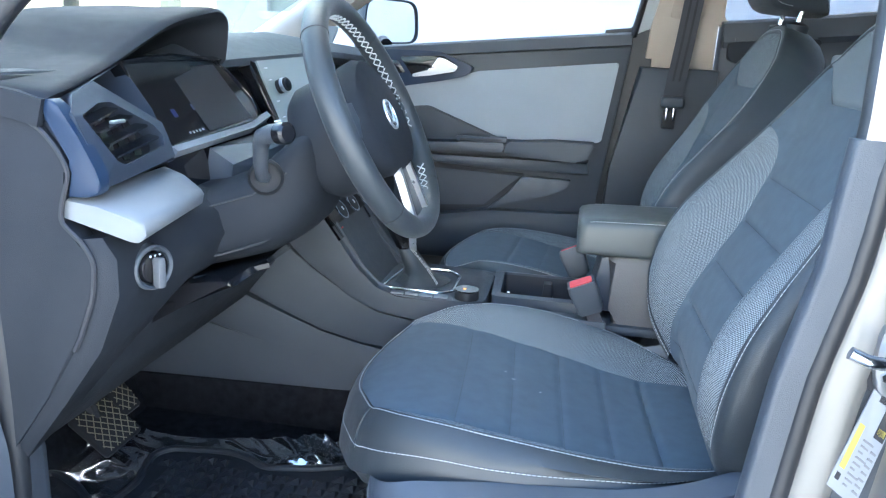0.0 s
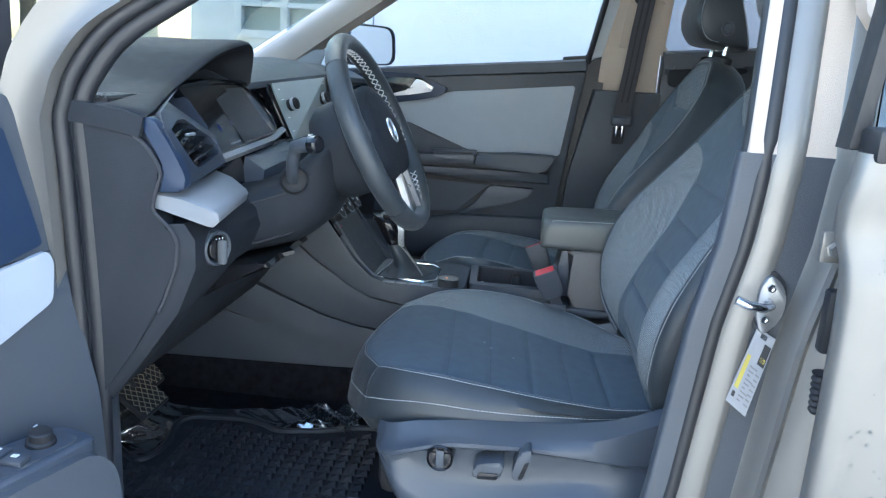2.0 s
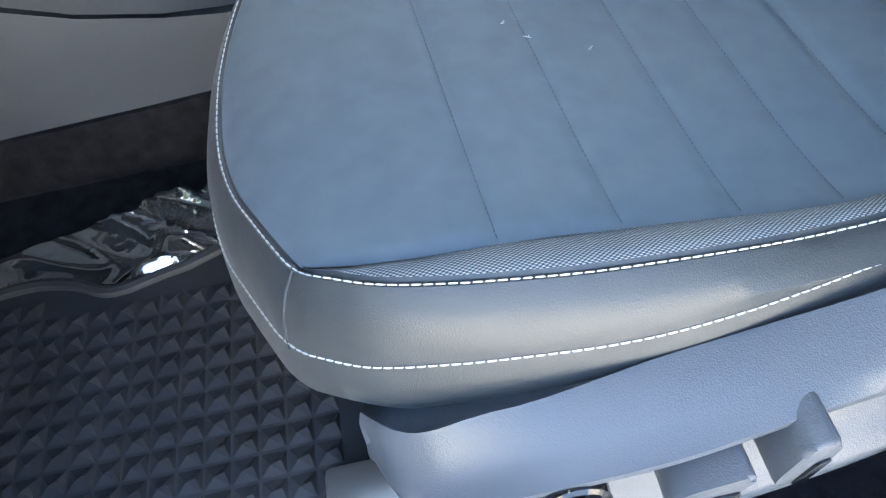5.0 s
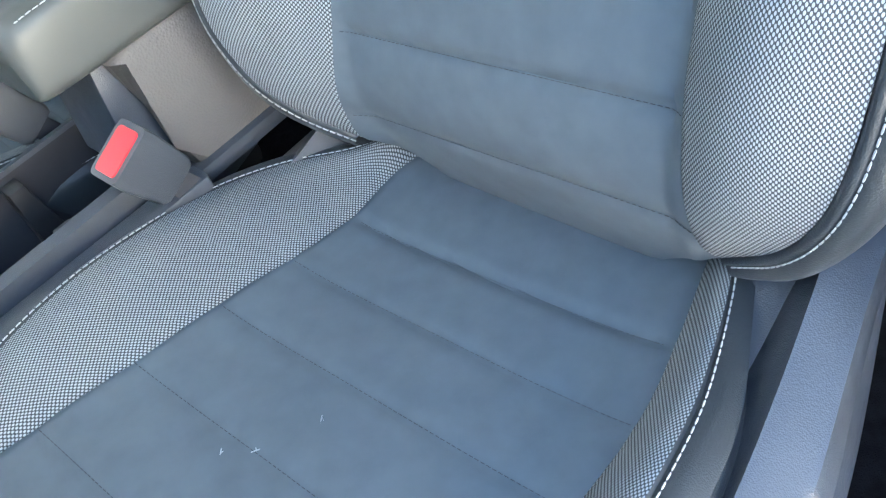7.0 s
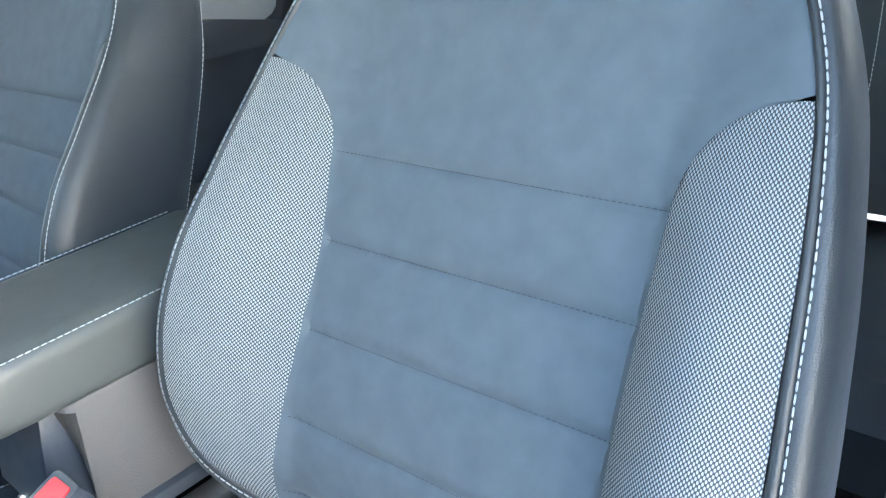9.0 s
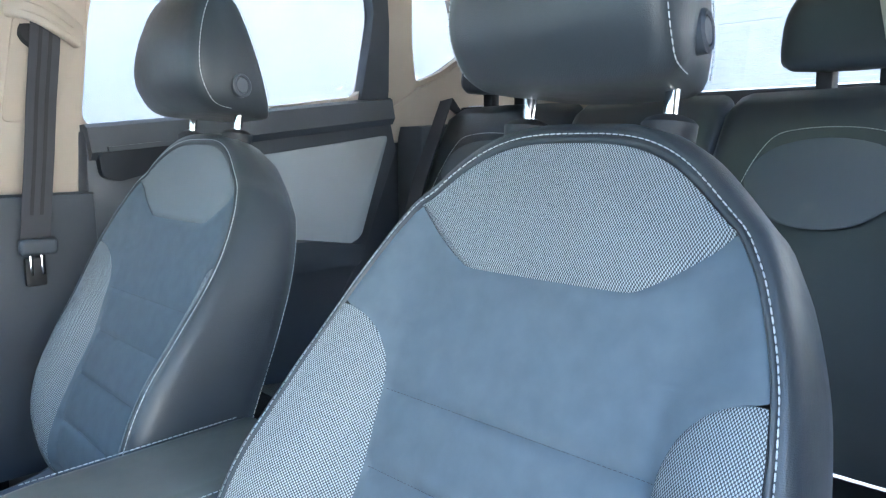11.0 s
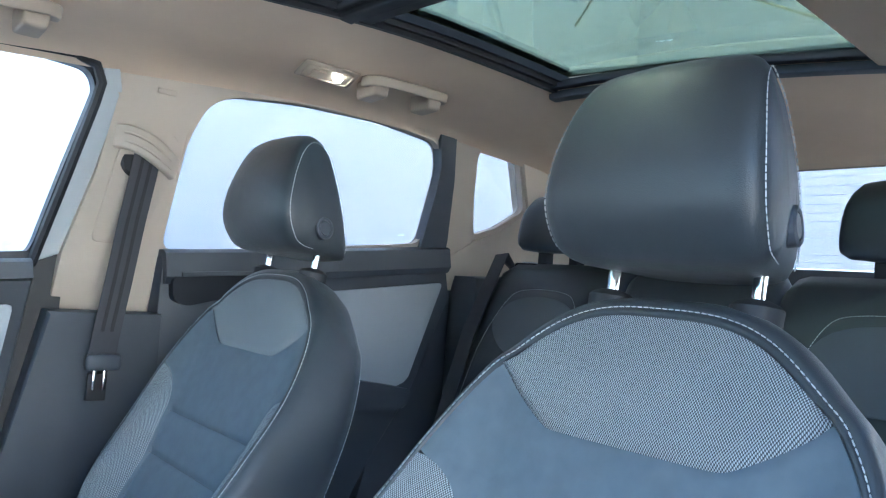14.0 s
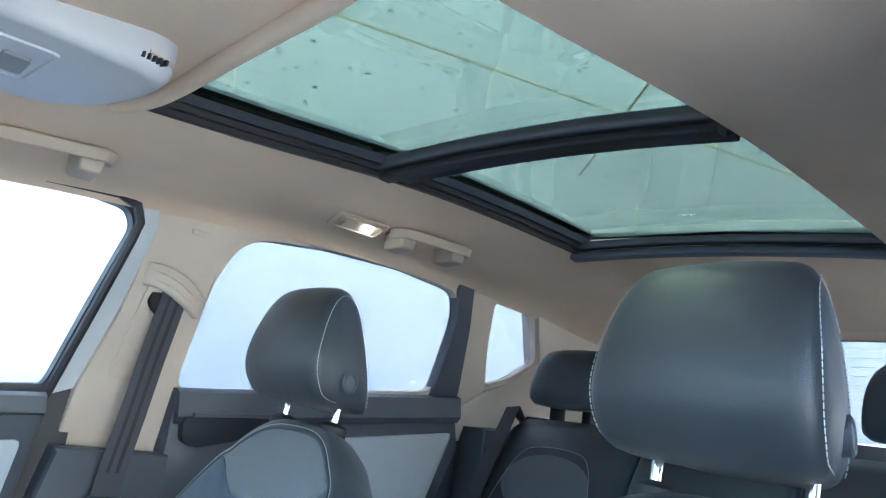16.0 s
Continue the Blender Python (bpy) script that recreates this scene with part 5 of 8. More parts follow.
# defroster grilles on the pad
for y0, x0, lab in ((-0.325, -0.788, "black side defroster grille"), (0.62, -0.90, "black speaker grille")):
    g = part("defroster_grille", rbox((x0, y0, 1.1055 if y0 < 0 else 1.136), (0.05, 0.11, 0.008), 0.003), M_rubber, dash, lab)
    for k in range(7):
        part("grille_slat", rbox((x0 - 0.019 + k * 0.0063, y0, 1.1105 if y0 < 0 else 1.141), (0.003, 0.10, 0.004), 0), M_plastic, g)
# passenger side face
part("passenger_face", along_y([(y, [(-0.735, 1.09), (-0.70, 1.04), (-0.69, 0.98), (-0.72, 0.90), (-0.78, 0.80), (-0.95, 0.72), (-1.0, 1.05)]) for y in (0.52, 1.10)]), M_plastic, dash, "charcoal glovebox face")

# ---- steering column and wheel ----
col = thing("steering_column", "charcoal steering column shroud with stalks", "steering column")
cs = []
for x, z0, z1, w in ((-0.76, 0.835, 0.955, 0.215), (-0.70, 0.842, 0.960, 0.208), (-0.665, 0.846, 0.967, 0.190), (-0.635, 0.850, 0.978, 0.155), (-0.605, 0.858, 0.998, 0.134), (-0.58, 0.872, 1.022, 0.122), (-0.555, 0.895, 1.045, 0.105), (-0.535, 0.93, 1.06, 0.085)):
    zc, hh = (z0 + z1) / 2, (z1 - z0) / 2
    cs.append([(x, math.copysign(abs(math.cos(a)) ** 0.6, math.cos(a)) * w, zc + math.copysign(abs(math.sin(a)) ** 0.6, math.sin(a)) * hh) for a in (2 * math.pi * k / 32 for k in range(32))])
part("shroud", loft(cs), M_dash, col, "charcoal column shroud", sharp=60)
part("shroud_seam", tube([(-0.69, -0.205, 0.93), (-0.64, -0.163, 0.945), (-0.605, -0.1345, 0.955), (-0.565, -0.114, 0.985)], 0.0012, 6), M_ink, col)
part("shroud_crease", tube([(-0.69, -0.204, 0.868), (-0.64, -0.158, 0.875), (-0.60, -0.12, 0.885), (-0.56, -0.09, 0.91)], 0.002, 6), M_ink, col)
WN = V((0.9, 0, 0.44)).normalized()
WT = V((-0.44, 0, 0.9)).normalized()
WC = V((-0.470, 0.0, 1.052))
part("switch_housing", lathe(((0.0, -0.105), (0.075, -0.105), (0.086, -0.09), (0.088, -0.05), (0.080, -0.03), (0.0, -0.03)), WC, WN, 40), M_dash, col, "round switch housing")
part("lever_boot", lathe(((0, 0.006), (0.016, 0.006), (0.020, 0.009), (0.024, 0.004), (0.024, -0.01), (0, -0.01)), (-0.590, -0.124, 0.978), (0.35, -1, 0.15), 28), M_rubber, col, "round rubber lever boot")
stk = part("wiper_stalk", sweep([(-0.592, -0.118, 0.976), (-0.588, -0.142, 0.982), (-0.583, -0.158, 1.002), (-0.578, -0.168, 1.024), (-0.570, -0.180, 1.040), (-0.552, -0.196, 1.046), (-0.528, -0.212, 1.050)], circle(0.0085, 12), scale=lambda t: 0.95 + 0.55 * t), M_plastic, col, "black column stalk")
part("stalk_end", lathe(((0, 0.004), (0.010, 0.004), (0.0135, 0.001), (0.014, -0.012), (0, -0.012)), (-0.526, -0.213, 1.050), (0.85, -0.5, 0.1), 20), M_gloss, stk, "glossy stalk end")
for k in range(3):
    part("stalk_print", rbox((-0.540, -0.198 - k * 0.006, 1.063), (0.003, 0.003, 0.0015), 0), M_white, stk)

whl = thing("steering_wheel", "black leather steering wheel with white cross stitching and silver lower spoke", "steering wheel")


def wheel_pt(a, r, lift=0.0):
    return WC + WT * (r * math.cos(a)) + V((0, 1, 0)) * (r * math.sin(a)) + WN * lift


R_W = 0.171
rimp = [wheel_pt(2 * math.pi * k / 72, R_W * (1 - 0.03 * max(0, -math.cos(2 * math.pi * k / 72)) ** 6)) for k in range(72)]
ring = []
for k, p in enumerate(rimp):
    a = 2 * math.pi * k / 72
    rad = (WT * math.cos(a) + V((0, 1, 0)) * math.sin(a))
    ring.append([p + rad * (0.0155 * math.cos(b)) + WN * (0.0185 * math.sin(b)) for b in (2 * math.pi * j / 18 for j in range(18))])
ring.append(ring[0])
rim = part("rim", weld(loft(ring, True, False)), M_leather, whl, "black leather wheel rim")
bm = BM()
for k in range(-34, 35):
    if 20 < abs(k) < 26:
        continue
    a = k * 2 * math.pi / 72 * 0.98
    rad0 = lambda q: (WT * math.cos(q) + V((0, 1, 0)) * math.sin(q))
    for s_ in (1, -1):
        pts = []
        for t in (0, 0.5, 1):
            q = a + (t - 0.5) * 0.075
            b = math.pi + s_ * (t - 0.5) * 0.62 
            pts.append(WC + rad0(q) * (R_W + 0.0162 * math.cos(b)) + WN * (0.0192 * math.sin(b)))
        tube(pts, 0.0011, 5, bm=bm)
part("rim_stitching", bm, M_thread, rim, "white crossed stitching on the inner rim")["kind"] = "stuff"
for a in (0.75, -0.75, 2.35, -2.35):
    part("rim_seam", tube([WC + (WT * math.cos(a) + V((0, 1, 0)) * math.sin(a)) * (R_W + 0.0157 * math.cos(b)) + WN * (0.0187 * math.sin(b)) for b in (2 * math.pi * j / 18 for j in range(18))], 0.0007, 5, closed=True), M_ink, rim)
# hub pad
hub = []
for lift, k in ((-0.045, 0.86), (-0.02, 0.98), (0.0, 1.0), (0.012, 0.93), (0.018, 0.78), (0.020, 0.4)):
    hub.append([wheel_pt(a, 0.098 * k * (1 + 0.12 * math.cos(2 * a + math.pi) + 0.05 * math.cos(3 * a)), lift) for a in (2 * math.pi * j / 40 for j in range(40))])
hp = part("hub_pad", loft(hub), M_dash, whl, "charcoal airbag cover")
em = part("emblem", lathe(((0.0, 0.0), (0.0195, 0.0), (0.020, -0.006), (0, -0.006)), WC + WN * 0.021, WN, 32), M_plastic, hp, "round charcoal emblem plate")
part("emblem_ring", lathe(((0.0190, 0.0), (0.0195, 0.0015), (0.0225, 0.0015), (0.023, 0.0), (0.023, -0.005), (0.019, -0.005)), WC + WN * 0.021, WN, 32), M_satin, em, "satin silver emblem ring")
for s_ in (1, -1):
    part("emblem_bar", tube([WC + WN * 0.0215 + WT * 0.014 + V((0, s_ * 0.012, 0)), WC + WN * 0.0215 - WT * 0.012 + V((0, s_ * 0.003, 0))], 0.0014, 6), M_satin, em)
for s_ in (1, -1):
    sp = [wheel_pt(s_ * 1.45, 0.06, 0.0), wheel_pt(s_ * 1.5, 0.11, -0.004), wheel_pt(s_ * 1.52, 0.158, -0.004)]
    sk = part("spoke", sweep(sp, [(-0.004, -0.022), (0.006, -0.024), (0.010, 0.0), (0.006, 0.024), (-0.004, 0.022)], up=WN), M_plastic, whl, "charcoal wheel spoke")
    bt = s_ > 0 and part("button_pad", sweep([wheel_pt(s_ * 1.43, 0.085, 0.010), wheel_pt(s_ * 1.47, 0.125, 0.006)], [(-0.003, -0.014), (0.003, -0.015), (0.003, 0.015), (-0.003, 0.014)], up=WN), M_gloss, sk, "glossy black wheel buttons")
    for k in range(3 if bt else 0):
        part("button_print", rbox(wheel_pt(s_ * 1.45 + (k - 1) * 0.08, 0.105, 0.012), (0.003, 0.003, 0.003), 0), M_white, bt)
    lo = [wheel_pt(s_ * 2.55 if False else math.pi - s_ * 0.42, 0.07, 0.006), wheel_pt(math.pi - s_ * 0.33, 0.11, 0.004), wheel_pt(math.pi - s_ * 0.27, 0.160, 0.0)]
    part("lower_spoke", sweep(lo, [(-0.005, -0.0055), (0.006, -0.005), (0.007, 0.0), (0.006, 0.005), (-0.005, 0.0055)], up=WN), M_satin, whl, "satin silver lower spoke")
part("lower_insert", sweep([wheel_pt(math.pi, 0.08, 0.0), wheel_pt(math.pi, 0.155, -0.004)], [(-0.004, -0.030), (0.003, -0.034), (0.003, 0.034), (-0.004, 0.030)], up=WN), M_plastic, whl, "glossy black lower insert")

# ---- centre console ----
con = thing("centre_console", "charcoal centre console with shifter, dial and cup holders", "console")
stack = [(-0.76, 0.99), (-0.705, 0.985), (-0.655, 0.868), (-0.565, 0.742), (-0.535, 0.696), (-0.49, 0.695), (-0.335, 0.692), (-0.330, 0.620), (-0.10, 0.620), (-0.10, 0.60), (-0.76, 0.60)]
part("core", prism(stack, "y", 0.285, 0.455, 0.004), M_plastic, con, "charcoal console body")
shelf = [(-0.74, 0.955), (-0.700, 0.945), (-0.657, 0.857), (-0.575, 0.745), (-0.535, 0.708), (-0.49, 0.699), (-0.33, 0.694), (-0.10, 0.690), (-0.10, 0.655), (-0.46, 0.658), (-0.53, 0.662), (-0.585, 0.688), (-0.66, 0.745), (-0.735, 0.805), (-0.80, 0.88)]
mid = [(-0.735, 0.798), (-0.66, 0.738), (-0.585, 0.682), (-0.53, 0.656), (-0.46, 0.652), (-0.10, 0.650), (-0.10, 0.59), (-0.50, 0.592), (-0.56, 0.594), (-0.64, 0.612), (-0.73, 0.650), (-0.825, 0.690)]
low = [(-0.83, 0.685), (-0.73, 0.645), (-0.64, 0.606), (-0.56, 0.588), (-0.50, 0.586), (-0.10, 0.586), (-0.10, 0.55), (-0.55, 0.549), (-0.62, 0.553), (-0.75, 0.575), (-0.94, 0.618), (-0.95, 0.66)]
base = [(-0.95, 0.615), (-0.75, 0.571), (-0.62, 0.549), (-0.55, 0.545), (-0.10, 0.545), (-0.10, 0.47), (-0.60, 0.472), (-0.85, 0.462), (-1.12, 0.447), (-1.12, 0.60)]
for s_ in (-1, 1):
    yc = 0.37
    for nm, poly, a, b, lab in (("upper_side", shelf, 0.090, 0.122, "charcoal upper console side"), ("middle_side", mid, 0.090, 0.117, "charcoal middle console side with ridge"), ("lower_side", low, 0.090, 0.120, "charcoal lower console side"), ("base_side", base, 0.086, 0.108, "charcoal footwell panel")):
        lo, hi = sorted((yc + s_ * a, yc + s_ * b))
        part(nm, prism(poly, "y", lo, hi, 0.006, 2), M_plastic, con, lab, sharp=30)
part("panel_clip", lathe(((0, -0.002), (0.006, -0.002), (0.009, 0.003), (0.012, 0.002), (0.012, -0.01), (0, -0.01)), (-0.945, 0.262, 0.570), (0, -1, 0), 24), M_ink, con, "round panel clip recess")
# climate panel
cp = part("climate_panel", loft([[(-0.672, y, 0.888), (-0.606, y, 0.796), (-0.616, y, 0.788), (-0.684, y, 0.880)] for y in (0.262, 0.478)]), M_gloss, con, "glossy black climate panel")
cn = V((0.81, 0, 0.585)).normalized()
for y in (0.298, 0.372, 0.446):
    k = part("climate_knob", lathe(((0, 0.026), (0.017, 0.026), (0.0195, 0.024), (0.0205, 0.004), (0.024, 0.002), (0.024, -0.004), (0, -0.004)), V((-0.636, y, 0.834)), cn, 28), M_rubber, cp, "black rotary climate knob")
    part("knob_ring", lathe(((0.0200, 0.0), (0.0218, 0.0), (0.0218, 0.003), (0.0200, 0.003)), V((-0.636, y, 0.834)) + cn * 0.022, cn, 28), M_chrome, k, "bright knob ring")
    part("knob_pointer", rbox(V((-0.636, y, 0.834)) + cn * 0.027, (0.0012, 0.0016, 0.008), 0, 1, Matrix.Rotation(radians(-36), 3, "Y")), M_white, k)
part("temperature_mark", rbox((-0.616, 0.298, 0.8105), (0.005, 0.011, 0.004), 0.001), M_red, cp, "red temperature mark")
part("climate_display", rbox((-0.660, 0.37, 0.874), (0.006, 0.17, 0.020), 0.001, 1, Matrix.Rotation(radians(-36), 3, "Y")), M_silver, cp, "grey button row")
# shifter
sp_ = part("shift_plate", prism(round_poly([(-0.555, 0.255), (-0.535, 0.47), (-0.36, 0.47), (-0.325, 0.44), (-0.325, 0.262), (-0.36, 0.247)], 0.012), "z", 0.687, 0.702, 0.005), M_plastic, con, "charcoal shifter plate")
fr_ = [(-0.53, 0.285), (-0.515, 0.43), (-0.415, 0.43), (-0.392, 0.40), (-0.392, 0.298), (-0.42, 0.277)]
part("chrome_frame", sweep([(x, y, 0.7035) for x, y in round_poly(fr_, 0.012)], circle(0.0030, 8), closed=True, up=(0, 0, 1)), M_chrome, sp_, "thin chrome shifter frame")
gb = []
for t, r1, r2 in ((0, 0.054, 0.062), (0.10, 0.045, 0.050), (0.2, 0.033, 0.034), (0.4, 0.025, 0.026), (0.6, 0.022, 0.023), (0.8, 0.019, 0.019), (1.0, 0.017, 0.017)):
    c0 = V((-0.462, 0.355, 0.703)).lerp(V((-0.503, 0.360, 0.772)), t)
    gb.append([c0 + V((r1 * math.cos(a) * (1 + 0.07 * math.sin(4 * a + 9 * t)), r2 * math.sin(a) * (1 + 0.07 * math.cos(3 * a - 7 * t)), 0)) for a in (2 * math.pi * j / 24 for j in range(24))])
boot = part("shift_boot", loft(gb), M_leather, con, "black leather shifter boot")
for dy in (-0.004, 0.004):
    part("boot_stitching", stitches([V((-0.425, 0.340 + dy, 0.7065)).lerp(V((-0.490, 0.346 + dy, 0.772)), t) + V((0.0, -0.017 * (1 - t) ** 1.3 - 0.003, 0.004 * math.sin(math.pi * t))) for t in np.linspace(0.02, 1, 12)], up=(0.5, -1, 0.3)), M_thread, boot, "white boot stitching")
kb = []
for t, r1, r2 in ((0, 0.018, 0.018), (0.12, 0.020, 0.020), (0.3, 0.024, 0.025), (0.55, 0.029, 0.028), (0.8, 0.034, 0.030), (0.93, 0.032, 0.028), (1.0, 0.020, 0.018)):
    c0 = V((-0.503, 0.360, 0.764)).lerp(V((-0.524, 0.360, 0.832)), t)
    kb.append([c0 + V((r1 * math.cos(a), r2 * math.sin(a), -r1 * 0.3 * math.cos(a))) for a in (2 * math.pi * j / 24 for j in range(24))])
knob = part("shift_knob", loft(kb), M_gloss, con, "glossy black shift knob", sharp=60)
part("knob_trim", sweep([(-0.484, 0.352, 0.764), (-0.484, 0.344, 0.785), (-0.484, 0.340, 0.808), (-0.492, 0.342, 0.829), (-0.506, 0.346, 0.835)], [(-0.001, -0.0075), (0.003, -0.0065), (0.003, 0.0065), (-0.001, 0.0075)], up=(0, -1, 0)), M_satin, knob, "satin silver knob trim")
part("knob_cap", sweep([(-0.552, 0.360, 0.826), (-0.526, 0.360, 0.838), (-0.500, 0.360, 0.833)], [(-0.002, -0.012), (0.002, -0.011), (0.002, 0.011), (-0.002, 0.012)], up=(0, 0, 1)), M_satin, knob, "silver knob cap")
for k in range(4):
    part("console_button", rbox((-0.492 + k * 0.028, 0.263, 0.7025), (0.0255, 0.016, 0.006), 0.001), M_silver, sp_, "small console button")
dl = part("drive_dial", lathe(((0, 0.020), (0.020, 0.020), (0.0225, 0.018), (0.0235, 0.0), (0, 0.0)), (-0.361, 0.274, 0.699), (0, 0, 1), 32), M_rubber, con, "black drive mode dial")
part("dial_ring", lathe(((0.0195, 0.0), (0.0225, 0.0), (0.0225, 0.002), (0.0195, 0.002)), (-0.361, 0.274, 0.718), (0, 0, 1), 32), M_chrome, dl, "bright dial ring")
part("dial_face", lathe(((0, 0.0), (0.0195, 0.0), (0.0195, 0.001), (0, 0.001)), (-0.361, 0.274, 0.7185), (0, 0, 1), 32), M_satin, dl)
part("dial_light", rbox((-0.365, 0.272, 0.720), (0.004, 0.003, 0.001), 0), M_amber, dl, "small orange lit symbol")
# cup holders: raised rim round a dark well
rimo = round_poly([(-0.315, 0.285), (-0.325, 0.455), (-0.11, 0.455), (-0.11, 0.285)], 0.012)
rimi = round_poly([(-0.300, 0.298), (-0.305, 0.442), (-0.12, 0.442), (-0.12, 0.298)], 0.012)
part("cup_holder_rim", weld(loft([[(x, y, 0.680) for x, y in rimo], [(x, y, 0.708) for x, y in rimo], [(x, y, 0.711) for x, y in rimi], [(x, y, 0.706) for x, y in rimi]], True, False)), M_plastic, con, "charcoal cup holder rim", sharp=50)
part("cup_holder_wall", loft([[(x, y, 0.7058) for x, y in rimi], [(x, y, 0.626) for x, y in rimi]], True, False), M_ink, con, "black cup holder wall", sharp=50)
part("cup_well", prism([(-0.305, 0.294), (-0.308, 0.446), (-0.116, 0.446), (-0.116, 0.294)], "z", 0.622, 0.628, 0), M_ink, con, "dark cup holder floor")
for y in (0.31, 0.43):
    part("cup_divider", prism([(-0.228, 0.628), (-0.222, 0.700), (-0.205, 0.700), (-0.198, 0.628)], "y", y - 0.013, y + 0.013, 0.003), M_rubber, con, "black cup holder divider")
for x in (-0.290, -0.135):
    part("cup_grip", rbox((x, 0.37, 0.675), (0.009, 0.016, 0.036), 0.003), M_chrome, con, "pale cup holder grip")

# armrest box
arm = thing("console_box", "black padded centre armrest with white stitching", "armrest")
sec = []
for x, k in ((-0.165, 0.55), (-0.160, 0.82), (-0.148, 0.94), (-0.12, 1.0), (0.02, 1.0), (0.12, 1.0), (0.13, 0.9)):
    z0, z1 = 0.800 + 0.006 * (1 - k), 0.874 + 0.03 * (x + 0.16) - 0.02 * (1 - k)
    pr = round_poly([(-0.086 * (0.9 + 0.1 * k), z0 + 0.004), (-0.083 * k ** 0.3, z1 - 0.004), (0.083 * k ** 0.3, z1 - 0.004), (0.086 * (0.9 + 0.1 * k), z0 + 0.004), (0.06, z0), (-0.06, z0)], 0.020, 5)
    sec.append([(x, CY + y, z) for y, z in pr])
part("lid", loft(sec), M_armrest, arm, "black padded armrest lid", sharp=60)
for s_ in (-1, 1):
    pth = [(x, CY + s_ * 0.084, 0.866 + 0.03 * (x + 0.16)) for x in np.linspace(-0.135, 0.12, 12)]
    if s_ < 0:
        pth = [(-0.155, CY - 0.02, 0.858), (-0.1545, CY - 0.05, 0.858), (-0.150, CY - 0.072, 0.861)] + pth
    part("stitching", stitches(pth, up=(0, s_ * 0.6, 1)), M_thread, arm, "white armrest stitching")
part("box", prism([(-0.105, 0.795), (-0.085, 0.70), (-0.09, 0.66), (0.14, 0.66), (0.14, 0.80), (-0.09, 0.805)], "y", 0.298, 0.442, 0.012, 3), M_box, arm, "grained armrest box, its colour lightened for a warm glint")
part("box_front", prism([(-0.118, 0.795), (-0.135, 0.69), (-0.09, 0.69), (-0.09, 0.80)], "y", 0.312, 0.428, 0.006), M_plastic_blue, arm, "dark armrest box front")
part("box_foot", prism([(-0.115, 0.672), (-0.09, 0.652), (0.16, 0.652), (0.16, 0.67)], "y", 0.288, 0.452, 0.008), M_plastic, arm)


def buckle(at, tip, lab):
    b = thing("seat_belt_buckle", lab, "seat belt buckle", "belt buckles")
    a, t = V(at), V(tip)
    ax = (t - a).normalized()
    yv = V((0, 1, 0))
    w = (yv - ax * yv.dot(ax)).normalized()
    d = ax.cross(w)
    L = 0.062
    def sec_(s, wx, dx):
        return [t - ax * s + w * (wx * u) + d * (dx * v) for u, v in round_poly([(-1, -1), (1, -1), (1, 1), (-1, 1)], 0.3, 3)]
    part("buckle_body", loft([sec_(L, 0.013, 0.019), sec_(L * 0.9, 0.0155, 0.023), sec_(0.012, 0.017, 0.026), sec_(0.0, 0.016, 0.025)]), M_plastic, b, "charcoal buckle body")
    part("release_button", loft([sec_(0.001, 0.0120, 0.0205), sec_(-0.0015, 0.0115, 0.020)]), M_red, b, "red release button")
    part("buckle_stalk", sweep([a, t - ax * L * 0.95], [(-0.004, -0.012), (0.004, -0.012), (0.004, 0.012), (-0.004, 0.012)], up=(0, 1, 0)), M_belt, b, "webbing buckle stalk")
    return b


buckle((-0.105, 0.262, 0.655), (-0.153, 0.240, 0.765), "driver's seat belt buckle with red release button")
buckle((-0.125, 0.478, 0.655), (-0.175, 0.500, 0.760), "passenger seat belt buckle with red release button")

